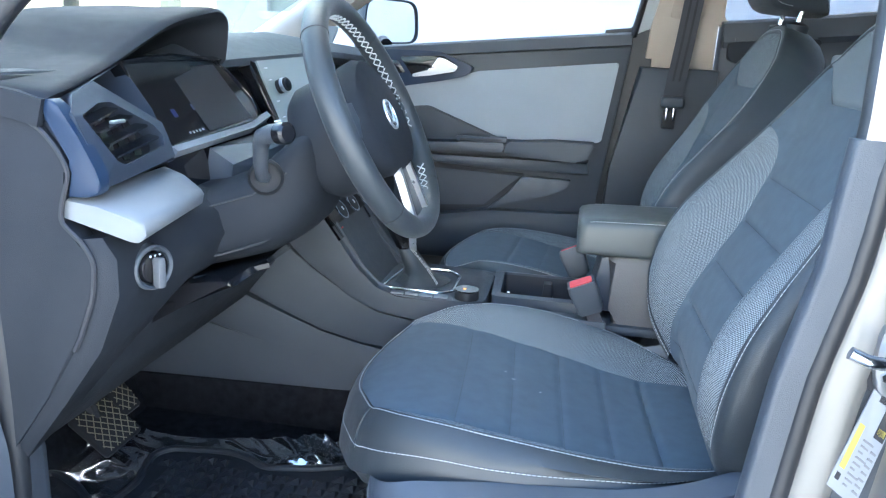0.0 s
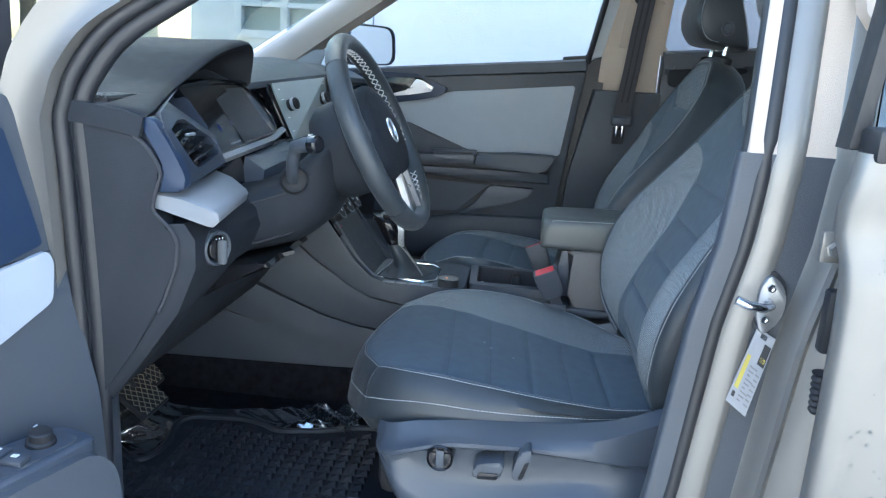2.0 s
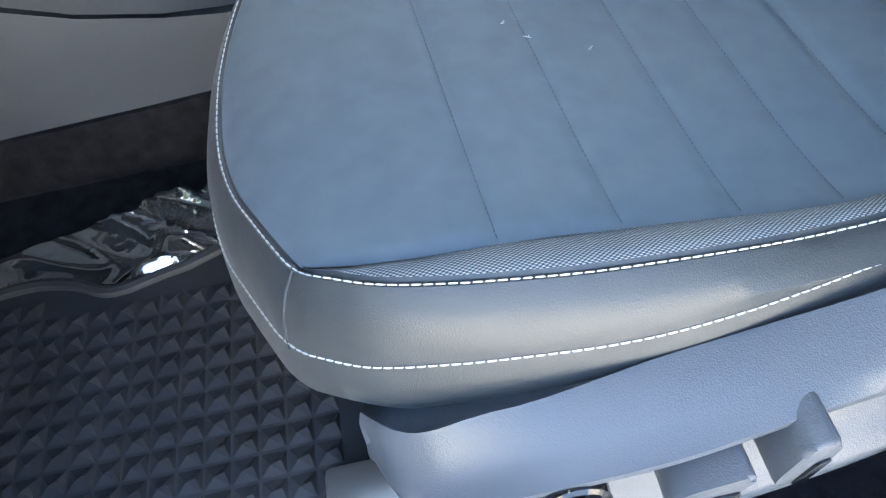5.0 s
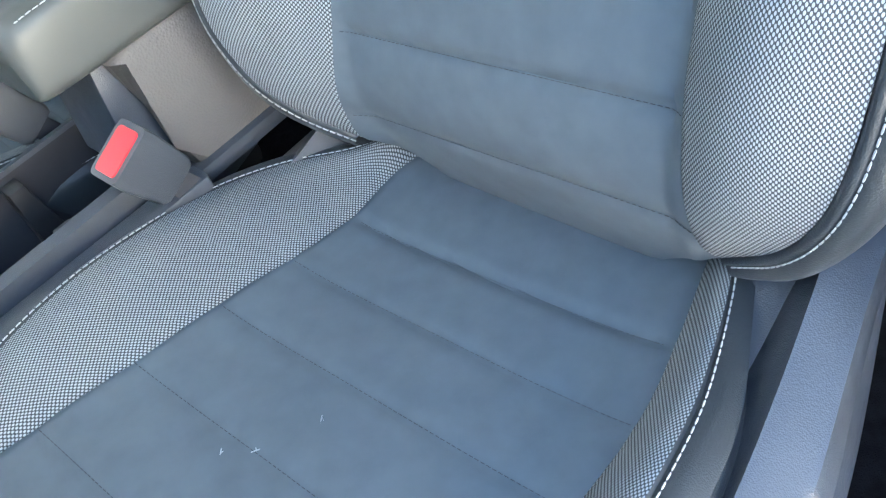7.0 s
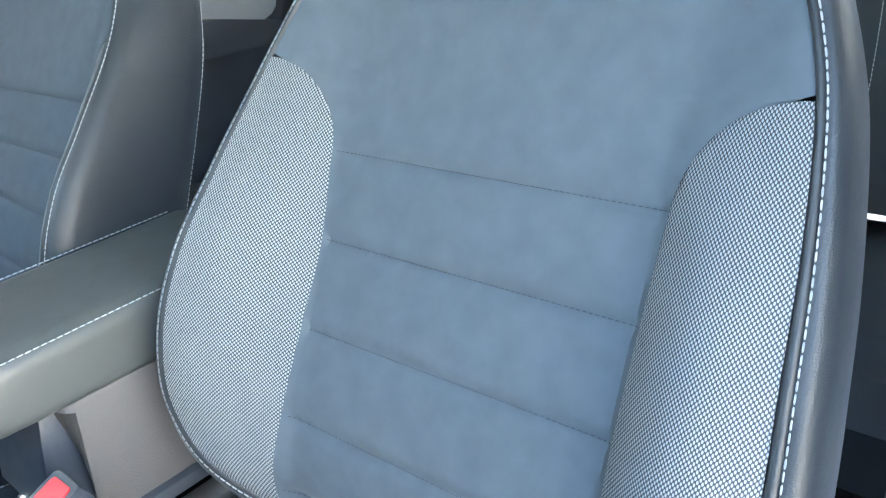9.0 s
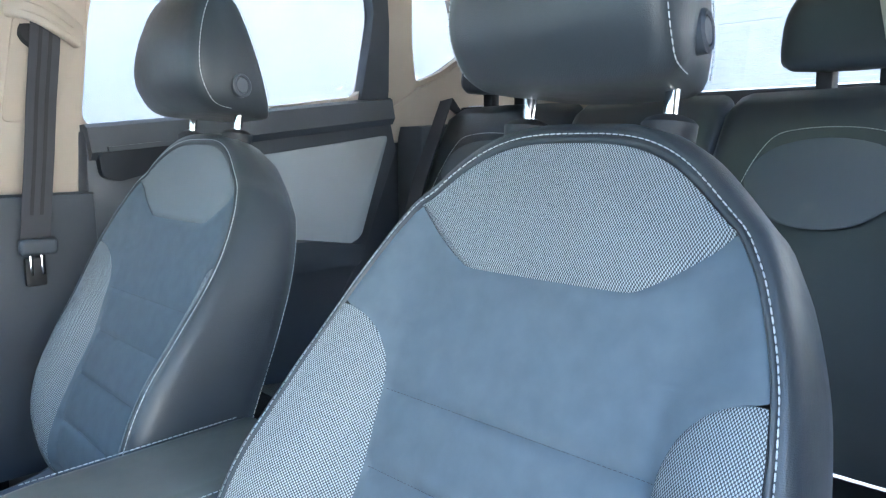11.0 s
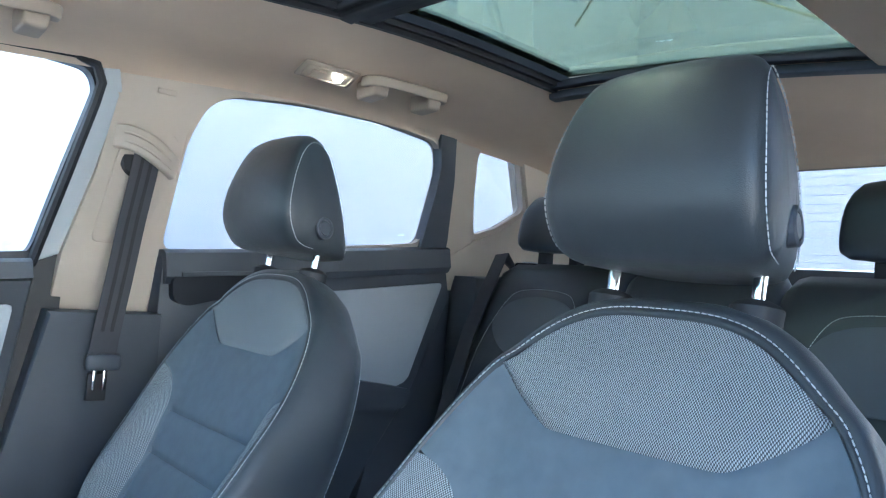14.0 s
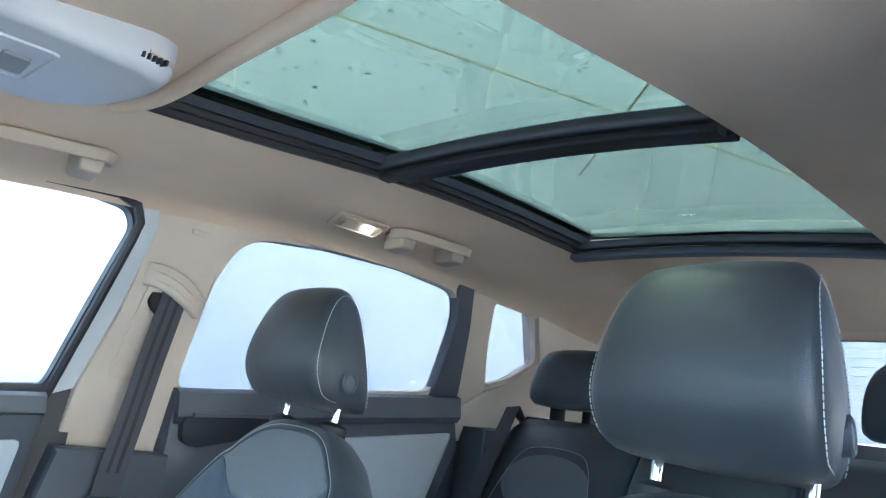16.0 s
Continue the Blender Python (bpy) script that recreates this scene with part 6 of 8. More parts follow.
# ---- right front door ----
def door_trim_front():
    d = thing("front_door", "closed charcoal front door trim with light grey panel and navy handle", "car door", "car doors")
    y = lambda z: 1.085 + 0.03 * sstep(1.0, 1.22, z)
    full = [(-1.0, 1.10), (-0.69, 1.150), (-0.06, 1.212), (-0.056, 1.19), (-0.118, 0.72), (-0.14, 0.55), (-0.95, 0.55)]
    part("door_body", prism(full, "y", 1.078, 1.16, 0.008), M_plastic, d, "charcoal door trim")
    part("belt_roll", sweep([(-1.0, 1.085, 1.115), (-0.69, 1.085, 1.145), (-0.35, 1.082, 1.178), (-0.062, 1.080, 1.205)], [(0.014, -0.03), (0.016, 0.0), (0.010, 0.014), (-0.018, 0.018), (-0.024, 0.0), (-0.024, -0.03)], up=(0, 0, 1)), M_plastic, d, "charcoal padded window ledge")
    part("grey_panel", prism(round_poly([(-0.80, 1.03), (-0.711, 1.041), (-0.56, 1.068), (-0.469, 1.098), (-0.086, 1.140), (-0.115, 0.922), (-0.388, 0.916), (-0.601, 0.997), (-0.678, 0.990), (-0.80, 0.985)], 0.010), "y", 1.066, 1.082, 0.004), M_panel, d, "light grey cloth door panel")
    part("dark_wedge", prism(round_poly([(-0.80, 0.984), (-0.680, 0.986), (-0.604, 0.992), (-0.390, 0.911), (-0.13, 0.916), (-0.14, 0.895), (-0.80, 0.89)], 0.006), "y", 1.070, 1.082, 0.003), M_plastic, d, "charcoal wedge over the armrest")
    nv = part("handle_surround", prism(round_poly([(-0.84, 1.07), (-0.80, 1.125), (-0.72, 1.146), (-0.575, 1.147), (-0.53, 1.128), (-0.475, 1.108), (-0.500, 1.083), (-0.56, 1.068), (-0.708, 1.041), (-0.80, 1.03)], 0.014), "y", 1.052, 1.080, 0.008, 3), M_navy, d, "navy blue handle surround")
    part("handle_recess", prism(round_poly([(-0.690, 1.128), (-0.566, 1.135), (-0.535, 1.118), (-0.52, 1.105), (-0.535, 1.090), (-0.65, 1.076)], 0.006), "y", 1.0495, 1.056, 0.002), M_gloss, nv, "black handle recess")
    part("handle_lever", prism(round_poly([(-0.650, 1.082), (-0.600, 1.096), (-0.578, 1.130), (-0.560, 1.127), (-0.521, 1.108), (-0.530, 1.094), (-0.60, 1.080), (-0.648, 1.074)], 0.005), "y", 1.040, 1.054, 0.004, 2), M_satin, nv, "satin silver door handle")
    lk = part("lock_button", prism(round_poly([(-0.726, 1.118), (-0.694, 1.118), (-0.670, 1.084), (-0.700, 1.082)], 0.004), "y", 1.048, 1.056, 0.002), M_gloss, nv, "small lock button")
    part("button_split", rbox((-0.698, 1.0475, 1.101), (0.040, 0.001, 0.0012), 0), M_plastic, lk)
    part("armrest", prism(round_poly([(-0.372, 0.914), (-0.25, 0.924), (-0.128, 0.924), (-0.150, 0.885), (-0.180, 0.870), (-0.374, 0.880)], 0.010), "y", 1.000, 1.08, 0.012, 3), M_plastic, d, "charcoal padded door armrest")
    part("pull_bar", prism(round_poly([(-0.80, 0.893), (-0.626, 0.899), (-0.376, 0.913), (-0.376, 0.886), (-0.615, 0.878), (-0.80, 0.872)], 0.006), "y", 1.004, 1.08, 0.008, 3), M_plastic_blue, d, "slate grey pull bar")
    sl = part("pull_cup", prism(round_poly([(-0.512, 0.922), (-0.372, 0.926), (-0.372, 0.912), (-0.508, 0.906)], 0.003), "y", 1.012, 1.03, 0.002), M_plastic_blue, d, "slate rim of the pull cup")
    part("cup_slot", prism([(-0.500, 0.917), (-0.384, 0.920), (-0.384, 0.915), (-0.500, 0.910)], "y", 1.010, 1.014, 0.0), M_ink, sl)
    part("lower_step", prism([(-0.80, 0.862), (-0.62, 0.862), (-0.18, 0.860), (-0.145, 0.872), (-0.14, 0.835), (-0.30, 0.836), (-0.80, 0.846)], "y", 1.035, 1.08, 0.006), M_plastic_blue, d, "slate lower step of the door")
    # no recess is cut; a flat dark plate paints the pocket's shade
    part("pocket_opening", prism(round_poly([(-0.78, 0.842), (-0.573, 0.834), (-0.315, 0.820), (-0.352, 0.765), (-0.421, 0.718), (-0.525, 0.697), (-0.78, 0.68)], 0.012), "y", 1.074, 1.0795, 0.001), M_ink, d, "flat dark plate painting the shade inside the door pocket")
    part("pocket_liner", loft([[(-0.70, 1.072, 0.825), (-0.33, 1.072, 0.812), (-0.43, 1.072, 0.722), (-0.70, 1.072, 0.70)], [(-0.68, 1.0735, 0.80), (-0.36, 1.0735, 0.79), (-0.45, 1.0735, 0.74), (-0.68, 1.0735, 0.72)]]), M_plastic, d, "charcoal pocket liner")
    part("pocket_wing", prism(round_poly([(-0.322, 0.815), (-0.185, 0.812), (-0.20, 0.788), (-0.261, 0.761), (-0.42, 0.712), (-0.362, 0.762)], 0.008), "y", 1.052, 1.080, 0.010, 3), M_plastic_blue, d, "slate pocket wing")
    part("map_pocket", prism(round_poly([(-0.80, 0.660), (-0.574, 0.685), (-0.42, 0.712), (-0.130, 0.722), (-0.145, 0.58), (-0.80, 0.58)], 0.02), "y", 1.040, 1.08, 0.010, 3), M_plastic, d, "charcoal map pocket")
    return d


door_trim_front()


def door_trim_rear():
    d = thing("rear_door", "closed charcoal rear door trim with light grey panel", "car door", "car doors")
    full = [(0.17, 1.245), (0.40, 1.27), (0.90, 1.325), (0.93, 1.20), (0.82, 0.95), (0.70, 0.80), (0.62, 0.62), (0.20, 0.62), (0.165, 0.8)]
    part("door_body", prism(full, "y", 1.092, 1.16, 0.008), M_plastic, d, "charcoal rear door trim")
    part("belt_roll", sweep([(0.17, 1.090, 1.245), (0.45, 1.088, 1.272), (0.90, 1.085, 1.320)], [(0.012, -0.03), (0.013, 0.0), (0.006, 0.014), (-0.040, 0.018), (-0.055, 0.006), (-0.055, -0.03)], up=(0, 0, 1)), M_plastic, d, "charcoal padded window ledge")
    part("grey_panel", prism(round_poly([(0.45, 1.185), (0.60, 1.202), (0.892, 1.238), (0.80, 0.99), (0.75, 0.97), (0.45, 0.985)], 0.010), "y", 1.080, 1.096, 0.004), M_panel, d, "light grey cloth rear door panel")
    part("handle_bezel", prism(round_poly([(0.185, 1.205), (0.40, 1.225), (0.42, 1.212), (0.30, 1.17), (0.22, 1.15), (0.19, 1.16)], 0.01), "y", 1.070, 1.094, 0.004), M_dash, d, "dark rear handle bezel")
    part("handle_lever", sweep([(0.20, 1.062, 1.212), (0.30, 1.058, 1.222), (0.40, 1.064, 1.226)], [(-0.004, -0.004), (0.004, -0.004), (0.004, 0.004), (-0.004, 0.004)], up=(0, 0, 1)), M_plastic, d)
    part("armrest", prism(round_poly([(0.25, 1.0), (0.62, 1.0), (0.78, 0.975), (0.76, 0.93), (0.25, 0.93)], 0.012), "y", 1.03, 1.095, 0.010, 3), M_plastic, d, "charcoal rear armrest")
    part("sail_panel", side_slab([(0.807, 1.322), (0.893, 1.326), (0.888, 1.345), (0.850, 1.494), (0.812, 1.61), (0.752, 1.61), (0.770, 1.582), (0.801, 1.518), (0.804, 1.45)], -0.012, 0.02), M_plastic, d, "charcoal rear corner of the window")
    return d


door_trim_rear()

# ---- pillars, right side ----
bp = thing("wall_pillar_right", "beige upper and charcoal lower B-pillar trim", "pillar", kind="structure")
up = [(-0.020, 1.13), (0.165, 1.13), (0.158, 1.25), (0.162, 1.46), (0.172, 1.53), (0.196, 1.565), (0.235, 1.592), (0.29, 1.615), (0.29, 1.72), (-0.06, 1.72), (-0.04, 1.60), (0.020, 1.57), (0.036, 1.52), (0.016, 1.38), (-0.012, 1.24)]
part("upper_trim", side_slab(up, lambda z: -0.030 + 0.036 * float(sstep(1.44, 1.62, z)), 0.08), M_trim, bp, "pale beige pillar trim")
part("lower_trim", prism([(-0.03, 1.132), (0.175, 1.132), (0.185, 0.62), (-0.10, 0.62), (-0.085, 0.85)], "y", 1.075, 1.16, 0.008), M_plastic, bp, "charcoal lower pillar trim")
# black filler, added so that the door gap reads as deep shade
part("gap_seal", prism([(-0.13, 1.225), (0.0, 1.24), (0.0, 0.55), (-0.19, 0.55)], "y", 1.120, 1.168, 0.0), M_seal, bp, "black filler added for the shade in the door gap")
# door-frame, its pale sky reflection put into the colour, and seal between trim and window
part("frame_paint", side_slab([(-0.05, 1.215), (-0.006, 1.235), (0.020, 1.38), (0.040, 1.52), (0.026, 1.565), (-0.003, 1.56), (0.008, 1.53), (-0.018, 1.38), (-0.044, 1.23)], -0.012, 0.03, bev=0.003), M_frame, bp, "painted door frame edge with the sky's reflection in its colour")
part("frame_seal", sweep([(x, yside(z) - 0.014, z) for x, z in ((-0.055, 1.21), (-0.028, 1.36), (-0.004, 1.50), (0.0, 1.535), (-0.014, 1.562), (-0.05, 1.572), (-0.3, 1.556))], circle(0.009, 8)), M_seal, bp, "black door seal")
part("adjuster_plate", side_slab(round_poly([(0.030, 1.26), (0.115, 1.26), (0.150, 1.40), (0.146, 1.468), (0.058, 1.468), (0.045, 1.42)], 0.014), -0.034, -0.028, bev=0.002), M_trim, bp, "raised belt adjuster field")
part("airbag_mark", rbox((0.115, yside(1.545) - 0.010, 1.545), (0.036, 0.003, 0.010), 0.001), M_trim, bp, "small embossed tag")
cp_ = thing("wall_pillar_rear", "pale beige C-pillar trim round the quarter window", "pillar", kind="structure")
part("front_post", side_slab([(0.880, 1.255), (0.985, 1.255), (0.975, 1.372), (0.932, 1.47), (0.902, 1.56), (0.915, 1.60), (0.93, 1.70), (0.77, 1.70), (0.800, 1.602), (0.848, 1.496), (0.886, 1.345)], -0.008, 0.05), M_trim, cp_, "pale beige pillar trim")
part("rear_field", side_slab([(1.05, 1.592), (1.15, 1.452), (1.065, 1.388), (0.985, 1.358), (0.90, 1.30), (0.90, 1.22), (1.60, 1.22), (1.55, 1.66), (1.02, 1.66)], -0.012, 0.05), M_trim, cp_, "pale beige rear quarter trim")

whole("door_gap_panel", prism([(0.66, 0.5), (1.2, 0.5), (1.2, 1.27), (0.86, 1.27)], "y", 1.128, 1.166, 0.0), M_plastic, "charcoal panel behind the rear door edge", "trim", kind="structure")
# A-pillar on the right
apr = thing("wall_pillar_front", "pale grey A-pillar trim with speaker grille", "pillar", kind="structure")
part("trim", sweep([(-1.16, 1.14, 1.09), (-1.0, 1.11, 1.19), (-0.85, 1.075, 1.29), (-0.66, 1.03, 1.41), (-0.48, 0.98, 1.52), (-0.36, 0.93, 1.585)], [(-0.030, -0.05), (0.02, -0.055), (0.035, -0.01), (0.028, 0.04), (-0.025, 0.045)], up=(0, -1, 0.2)), M_trim, apr, "pale grey A-pillar trim")
part("speaker_grille", prism(round_poly([(-0.99, 1.145), (-0.90, 1.20), (-0.865, 1.20), (-0.89, 1.14)], 0.01), "y", 1.035, 1.05, 0.003), M_panel, apr, "pale speaker grille")
# windscreen
ws = thing("windscreen", "clear raked windscreen with black border", "windscreen", kind="structure")
rows = []
for t in np.linspace(0, 1, 10):
    x, z = -1.26 + 0.84 * t, 1.10 + 0.52 * t - 0.03 * t * t
    w = 0.735 - 0.17 * t
    row = [(x - 0.05 * (1 - (v / w) ** 2) * 0.6, CY + v, z) for v in np.linspace(-w, w, 16)]
    rows.append(row + [(a - 0.003, b, c + 0.004) for a, b, c in reversed(row)])
part("pane", loft(rows), M_windscreen, ws, "clear windscreen glass")
# side mirror outside the right door
mir = thing("side_mirror", "black exterior door mirror", "door mirror")
MN, MS = V((0.80, -0.60, 0.0)), V((0.60, 0.80, 0.0))


def mirror_ring(k, e):
    """Rounded oblong across the mirror: k its size, e its place along the glass normal."""
    o = round_poly([(-0.112, -0.066), (0.118, -0.058), (0.108, 0.074), (-0.100, 0.076)], 0.045, 5)
    return [V((-0.795, 1.335, 1.222)) + MS * (a * k) + V((0, 0, b * k)) + MN * e for a, b in o]


part("shell", loft([mirror_ring(k, e) for k, e in ((0.35, -0.10), (0.72, -0.085), (0.94, -0.045), (1.0, 0.0), (0.985, 0.014), (0.93, 0.014), (0.91, 0.006))]), M_seal, mir, "black mirror shell", sharp=60)
part("mirror_glass", loft([mirror_ring(k, e) for k, e in ((0.905, 0.004), (0.905, 0.0085), (0.5, 0.009))]), M_chrome, mir, "mirror glass")
part("arm", tube([(-0.79, 1.25, 1.165), (-0.76, 1.17, 1.155)], 0.02, 12), M_seal, mir)

# ---- seat belt on the right pillar ----
sb = thing("seat_belt", "grey passenger seat belt hanging from a pillar guide", "seat belt")
gp = smooth_poly([(0.040, 1.024, 1.450), (0.058, 1.002, 1.447), (0.085, 0.990, 1.436), (0.115, 0.994, 1.420), (0.145, 1.014, 1.405)], 6, False)
part("guide_cover", sweep(gp, round_poly([(-0.021, -0.007), (0.021, -0.009), (0.024, 0.005), (-0.019, 0.008)], 0.005, 3), up=(0, 0, 1)), M_trim, sb, "pale beige belt guide cover", sharp=60)
for dz in (-0.008, 0.008):
    part("cover_rib", tube([(x, y - 0.0085, z + dz) for x, y, z in gp[3:-3]], 0.0022, 8), M_trim, sb, "raised rib of the guide cover")
part("guide_slot", lathe(((0, 0.0), (0.030, 0.0), (0.034, 0.006), (0.030, 0.014), (0, 0.016)), (0.085, 1.036, 1.412), (0, -1, 0.1), 24), M_rubber, sb, "black belt guide")
bw = [(-0.0008, -0.024), (0.0008, -0.024), (0.0008, 0.024), (-0.0008, 0.024)]
part("webbing", sweep([(0.092, 1.006, 1.425), (0.088, 1.010, 1.38), (0.080, 1.020, 1.30), (0.072, 1.030, 1.20), (0.062, 1.038, 1.10), (0.058, 1.040, 1.055)], bw, up=(0, -1, 0)), M_belt, sb, "grey belt webbing")
for o in (-0.008, 0.008):
    part("webbing_rib", sweep([(0.092 + o, 1.0045, 1.42), (0.088 + o, 1.0085, 1.38), (0.080 + o, 1.0185, 1.30), (0.072 + o, 1.0285, 1.20), (0.062 + o, 1.0365, 1.10)], [(-0.0006, -0.003), (0.0006, -0.003), (0.0006, 0.003), (-0.0006, 0.003)], up=(0, -1, 0)), M_rubber, sb)
part("anchor_cover", rbox((0.060, 1.036, 1.045), (0.062, 0.022, 0.030), 0.008, 3), M_plastic, sb, "charcoal anchor cover")
for dx in (-0.010, 0.008):
    part("anchor_prong", rbox((0.057 + dx, 1.036, 1.015), (0.006, 0.005, 0.040), 0.002), M_chrome, sb, "bright anchor prong")
part("anchor_base", rbox((0.055, 1.044, 1.0), (0.034, 0.010, 0.05), 0.003), M_rubber, sb, "black anchor base")

# ---- headliner fittings ----
def grab_handle(x0, x1, y, z, rise=0.0):
    """Folded-up handle: a flat bar between two hinged feet."""
    g = thing("grab_handle", "tan folding grab handle on the headliner", "grab handle", "grab handles")
    h = lambda x: z + rise * (x - x0) / (x1 - x0)
    pts = [(x0, y + 0.014), (x0 + 0.002, y - 0.006), (x0 + 0.012, y - 0.018), (x0 + 0.03, y - 0.022), ((x0 + x1) / 2, y - 0.024), (x1 - 0.03, y - 0.022), (x1 - 0.012, y - 0.018), (x1 - 0.002, y - 0.006), (x1, y + 0.014)]
    bar = smooth_poly([(a, b, h(a) + 0.004) for a, b in pts], 5, False)
    part("bar", sweep(bar, round_poly([(-0.010, -0.008), (0.010, -0.008), (0.010, 0.008), (-0.010, 0.008)], 0.005, 3), up=(0, -0.4, 1)), M_handle, g, "tan handle bar", sharp=60)
    for x in (x0 + 0.026, x1 - 0.026):
        ft = round_poly([(-0.018, -0.024), (0.016, -0.024), (0.020, 0.008), (-0.020, 0.008)], 0.006, 3)
        part("foot", loft([[(x + a * k, y + b, h(x) + c * k) for a, c in ft] for b, k in ((0.045, 1.1), (0.000, 1.0), (-0.009, 0.94), (-0.012, 0.8))]), M_handle, g, "tan handle foot", sharp=60)
    return g


grab_handle(0.432, 0.620, 0.822, 1.612, 0.004)
grab_handle(-0.345, -0.122, 0.825, 1.556, 0.022)
rl = thing("reading_lamp", "beige rear reading lamp with one lit lens", "reading lamp")
rr_ = Matrix.Rotation(radians(-24), 3, "X")
part("lamp_plate", rbox((0.352, 0.842, 1.613), (0.120, 0.050, 0.006), 0.003, 2, rr_), M_handle, rl, "beige lamp plate")
part("lamp_recess", sweep([V((0.352, 0.842, 1.609)) + rr_ @ V((x, y, 0)) for x, y in round_poly([(-0.05, -0.017), (0.05, -0.017), (0.05, 0.017), (-0.05, 0.017)], 0.008)], circle(0.0022, 8), closed=True, up=tuple(rr_ @ V((0, 0, 1)))), M_handle, rl, "raised edge round the lamp")
part("lit_lens", rbox((0.374, 0.838, 1.606), (0.015, 0.014, 0.005), 0.003, 2, rr_), M_lamp, rl, "lit white lamp lens")
part("lamp_switch", rbox((0.330, 0.842, 1.607), (0.030, 0.020, 0.006), 0.003, 2, rr_), M_handle, rl, "beige rocker switch")
oc = thing("overhead_console", "pale grey overhead console with map lamps", "overhead console")
M_console = material("pale_blue_grey_console_plastic", (0.48, 0.49, 0.51), 0.42, bump=GRAIN, vary=0.03)
oco = round_poly([(-0.52, 0.405), (-0.215, 0.410), (-0.186, 0.430), (-0.188, 0.50), (-0.212, 0.585), (-0.26, 0.648), (-0.34, 0.668), (-0.52, 0.672)], 0.03, 4)
occ = np.array(oco).mean(0)
part("shell", loft([[(occ[0] + (x - occ[0]) * k, occ[1] + (y - occ[1]) * k, z) for x, y in oco] for k, z in ((1.0, 1.635), (1.0, 1.592), (0.985, 1.583), (0.95, 1.577), (0.88, 1.574))]), M_console, oc, "pale grey console shell", sharp=50)
part("console_edge", tube([(x, y, 1.596) for x, y in oco[6:34]], 0.0025, 8), M_trim, oc, "raised rim round the console")
lf = part("lamp_field", loft([[(-0.335 + x * k, 0.515 + y * k, z) for x, y in round_poly([(-0.06, -0.055), (0.045, -0.06), (0.035, 0.062), (-0.06, 0.062)], 0.012)] for k, z in ((1.0, 1.577), (0.98, 1.5715), (0.92, 1.5715), (0.90, 1.5735), (0.5, 1.5735))]), M_console, oc, "recessed map lamp field")
part("lamp_switch", loft([[(-0.322 + x * k, 0.525 + y * k, z) for x, y in round_poly([(-0.014, -0.028), (0.014, -0.028), (0.014, 0.028), (-0.014, 0.028)], 0.006)] for k, z in ((1.0, 1.574), (0.95, 1.5695), (0.7, 1.569))]), M_silver, lf, "grey lamp switch")
for k in range(5):
    part("microphone_slot", rbox((-0.206 - k * 0.006, 0.4125, 1.590), (0.0025, 0.010, 0.006), 0, 1, Matrix.Rotation(radians(25), 3, "Z")), M_ink, oc)

# ---- rear bench and luggage area ----
rb = thing("rear_bench", "black leatherette rear bench with woven panels and white stitching", "rear seat")
RL = radians(18)


def rear_pt(y, h, d=0.0):
    return V((0.86 + math.sin(RL) * h - math.cos(RL) * d, y, 0.72 + math.cos(RL) * h + math.sin(RL) * d))


prof_h = [(0.0, 0.06), (0.15, 0.075), (0.35, 0.07), (0.5, 0.055), (0.58, 0.035), (0.615, 0.0), (0.60, -0.05), (0.5, -0.07), (0.0, -0.07)]


def bench_part(y0, y1, name, lab, top=0.615):
    rings = []
    k = top / 0.615
    for t, s_ in ((0, 0.86), (0.02, 0.95), (0.06, 1.0), (0.5, 1.02), (0.94, 1.0), (0.98, 0.95), (1, 0.86)):
        y = y0 + (y1 - y0) * t
        rings.append([rear_pt(y, h * k * (1 - (1 - s_) * 0.22), d * s_) for h, d in prof_h])
    return part(name, loft(rings), M_leather, rb, lab, sharp=60)


for y0, y1 in ((0.60, 0.985), (0.26, 0.595), (-0.245, 0.255)):
    bench_part(y0, y1, "backrest", "black rear backrest section")
for yc in (0.80, 0.055):
    arc = [(yc + s_ * w, h) for s_, w, h in ((1, 0.155, 0.10), (1, 0.15, 0.25), (1, 0.135, 0.40), (1, 0.10, 0.50), (1, 0.05, 0.525), (-1, 0.05, 0.525), (-1, 0.10, 0.50), (-1, 0.135, 0.40), (-1, 0.15, 0.25), (-1, 0.155, 0.10))]
    part("stitching", stitches([rear_pt(y, h, 0.078 - 0.02 * max(0, (h - 0.35) / 0.2)) for y, h in smooth_poly(arc, 5, False)], up=(-1, 0, 0.3)), M_thread, rb, "white stitched arc")
    wov = [(yc - 0.125, 0.43), (yc - 0.09, 0.49), (yc, 0.51), (yc + 0.09, 0.49), (yc + 0.125, 0.43), (yc + 0.07, 0.37), (yc, 0.355), (yc - 0.07, 0.37)]
    part("woven_panel", loft([[rear_pt(y, h, 0.0775 - 0.02 * max(0, (h - 0.35) / 0.2)) for y, h in smooth_poly(wov, 4)], [rear_pt(yc + (y - yc) * 0.97, 0.43 + (h - 0.43) * 0.97, 0.0795 - 0.02 * max(0, (h - 0.35) / 0.2)) for y, h in smooth_poly(wov, 4)]]), M_woven_rear, rb, "dark grey woven panel")
part("cushion", loft([[(x, y, z) for x, z in ((0.40, 0.60), (0.39, 0.68), (0.43, 0.715), (0.60, 0.70), (0.88, 0.70), (0.88, 0.58))] for y in (-0.25, -0.23, 0.97, 0.985)]), M_leather, rb, "black rear seat cushion")


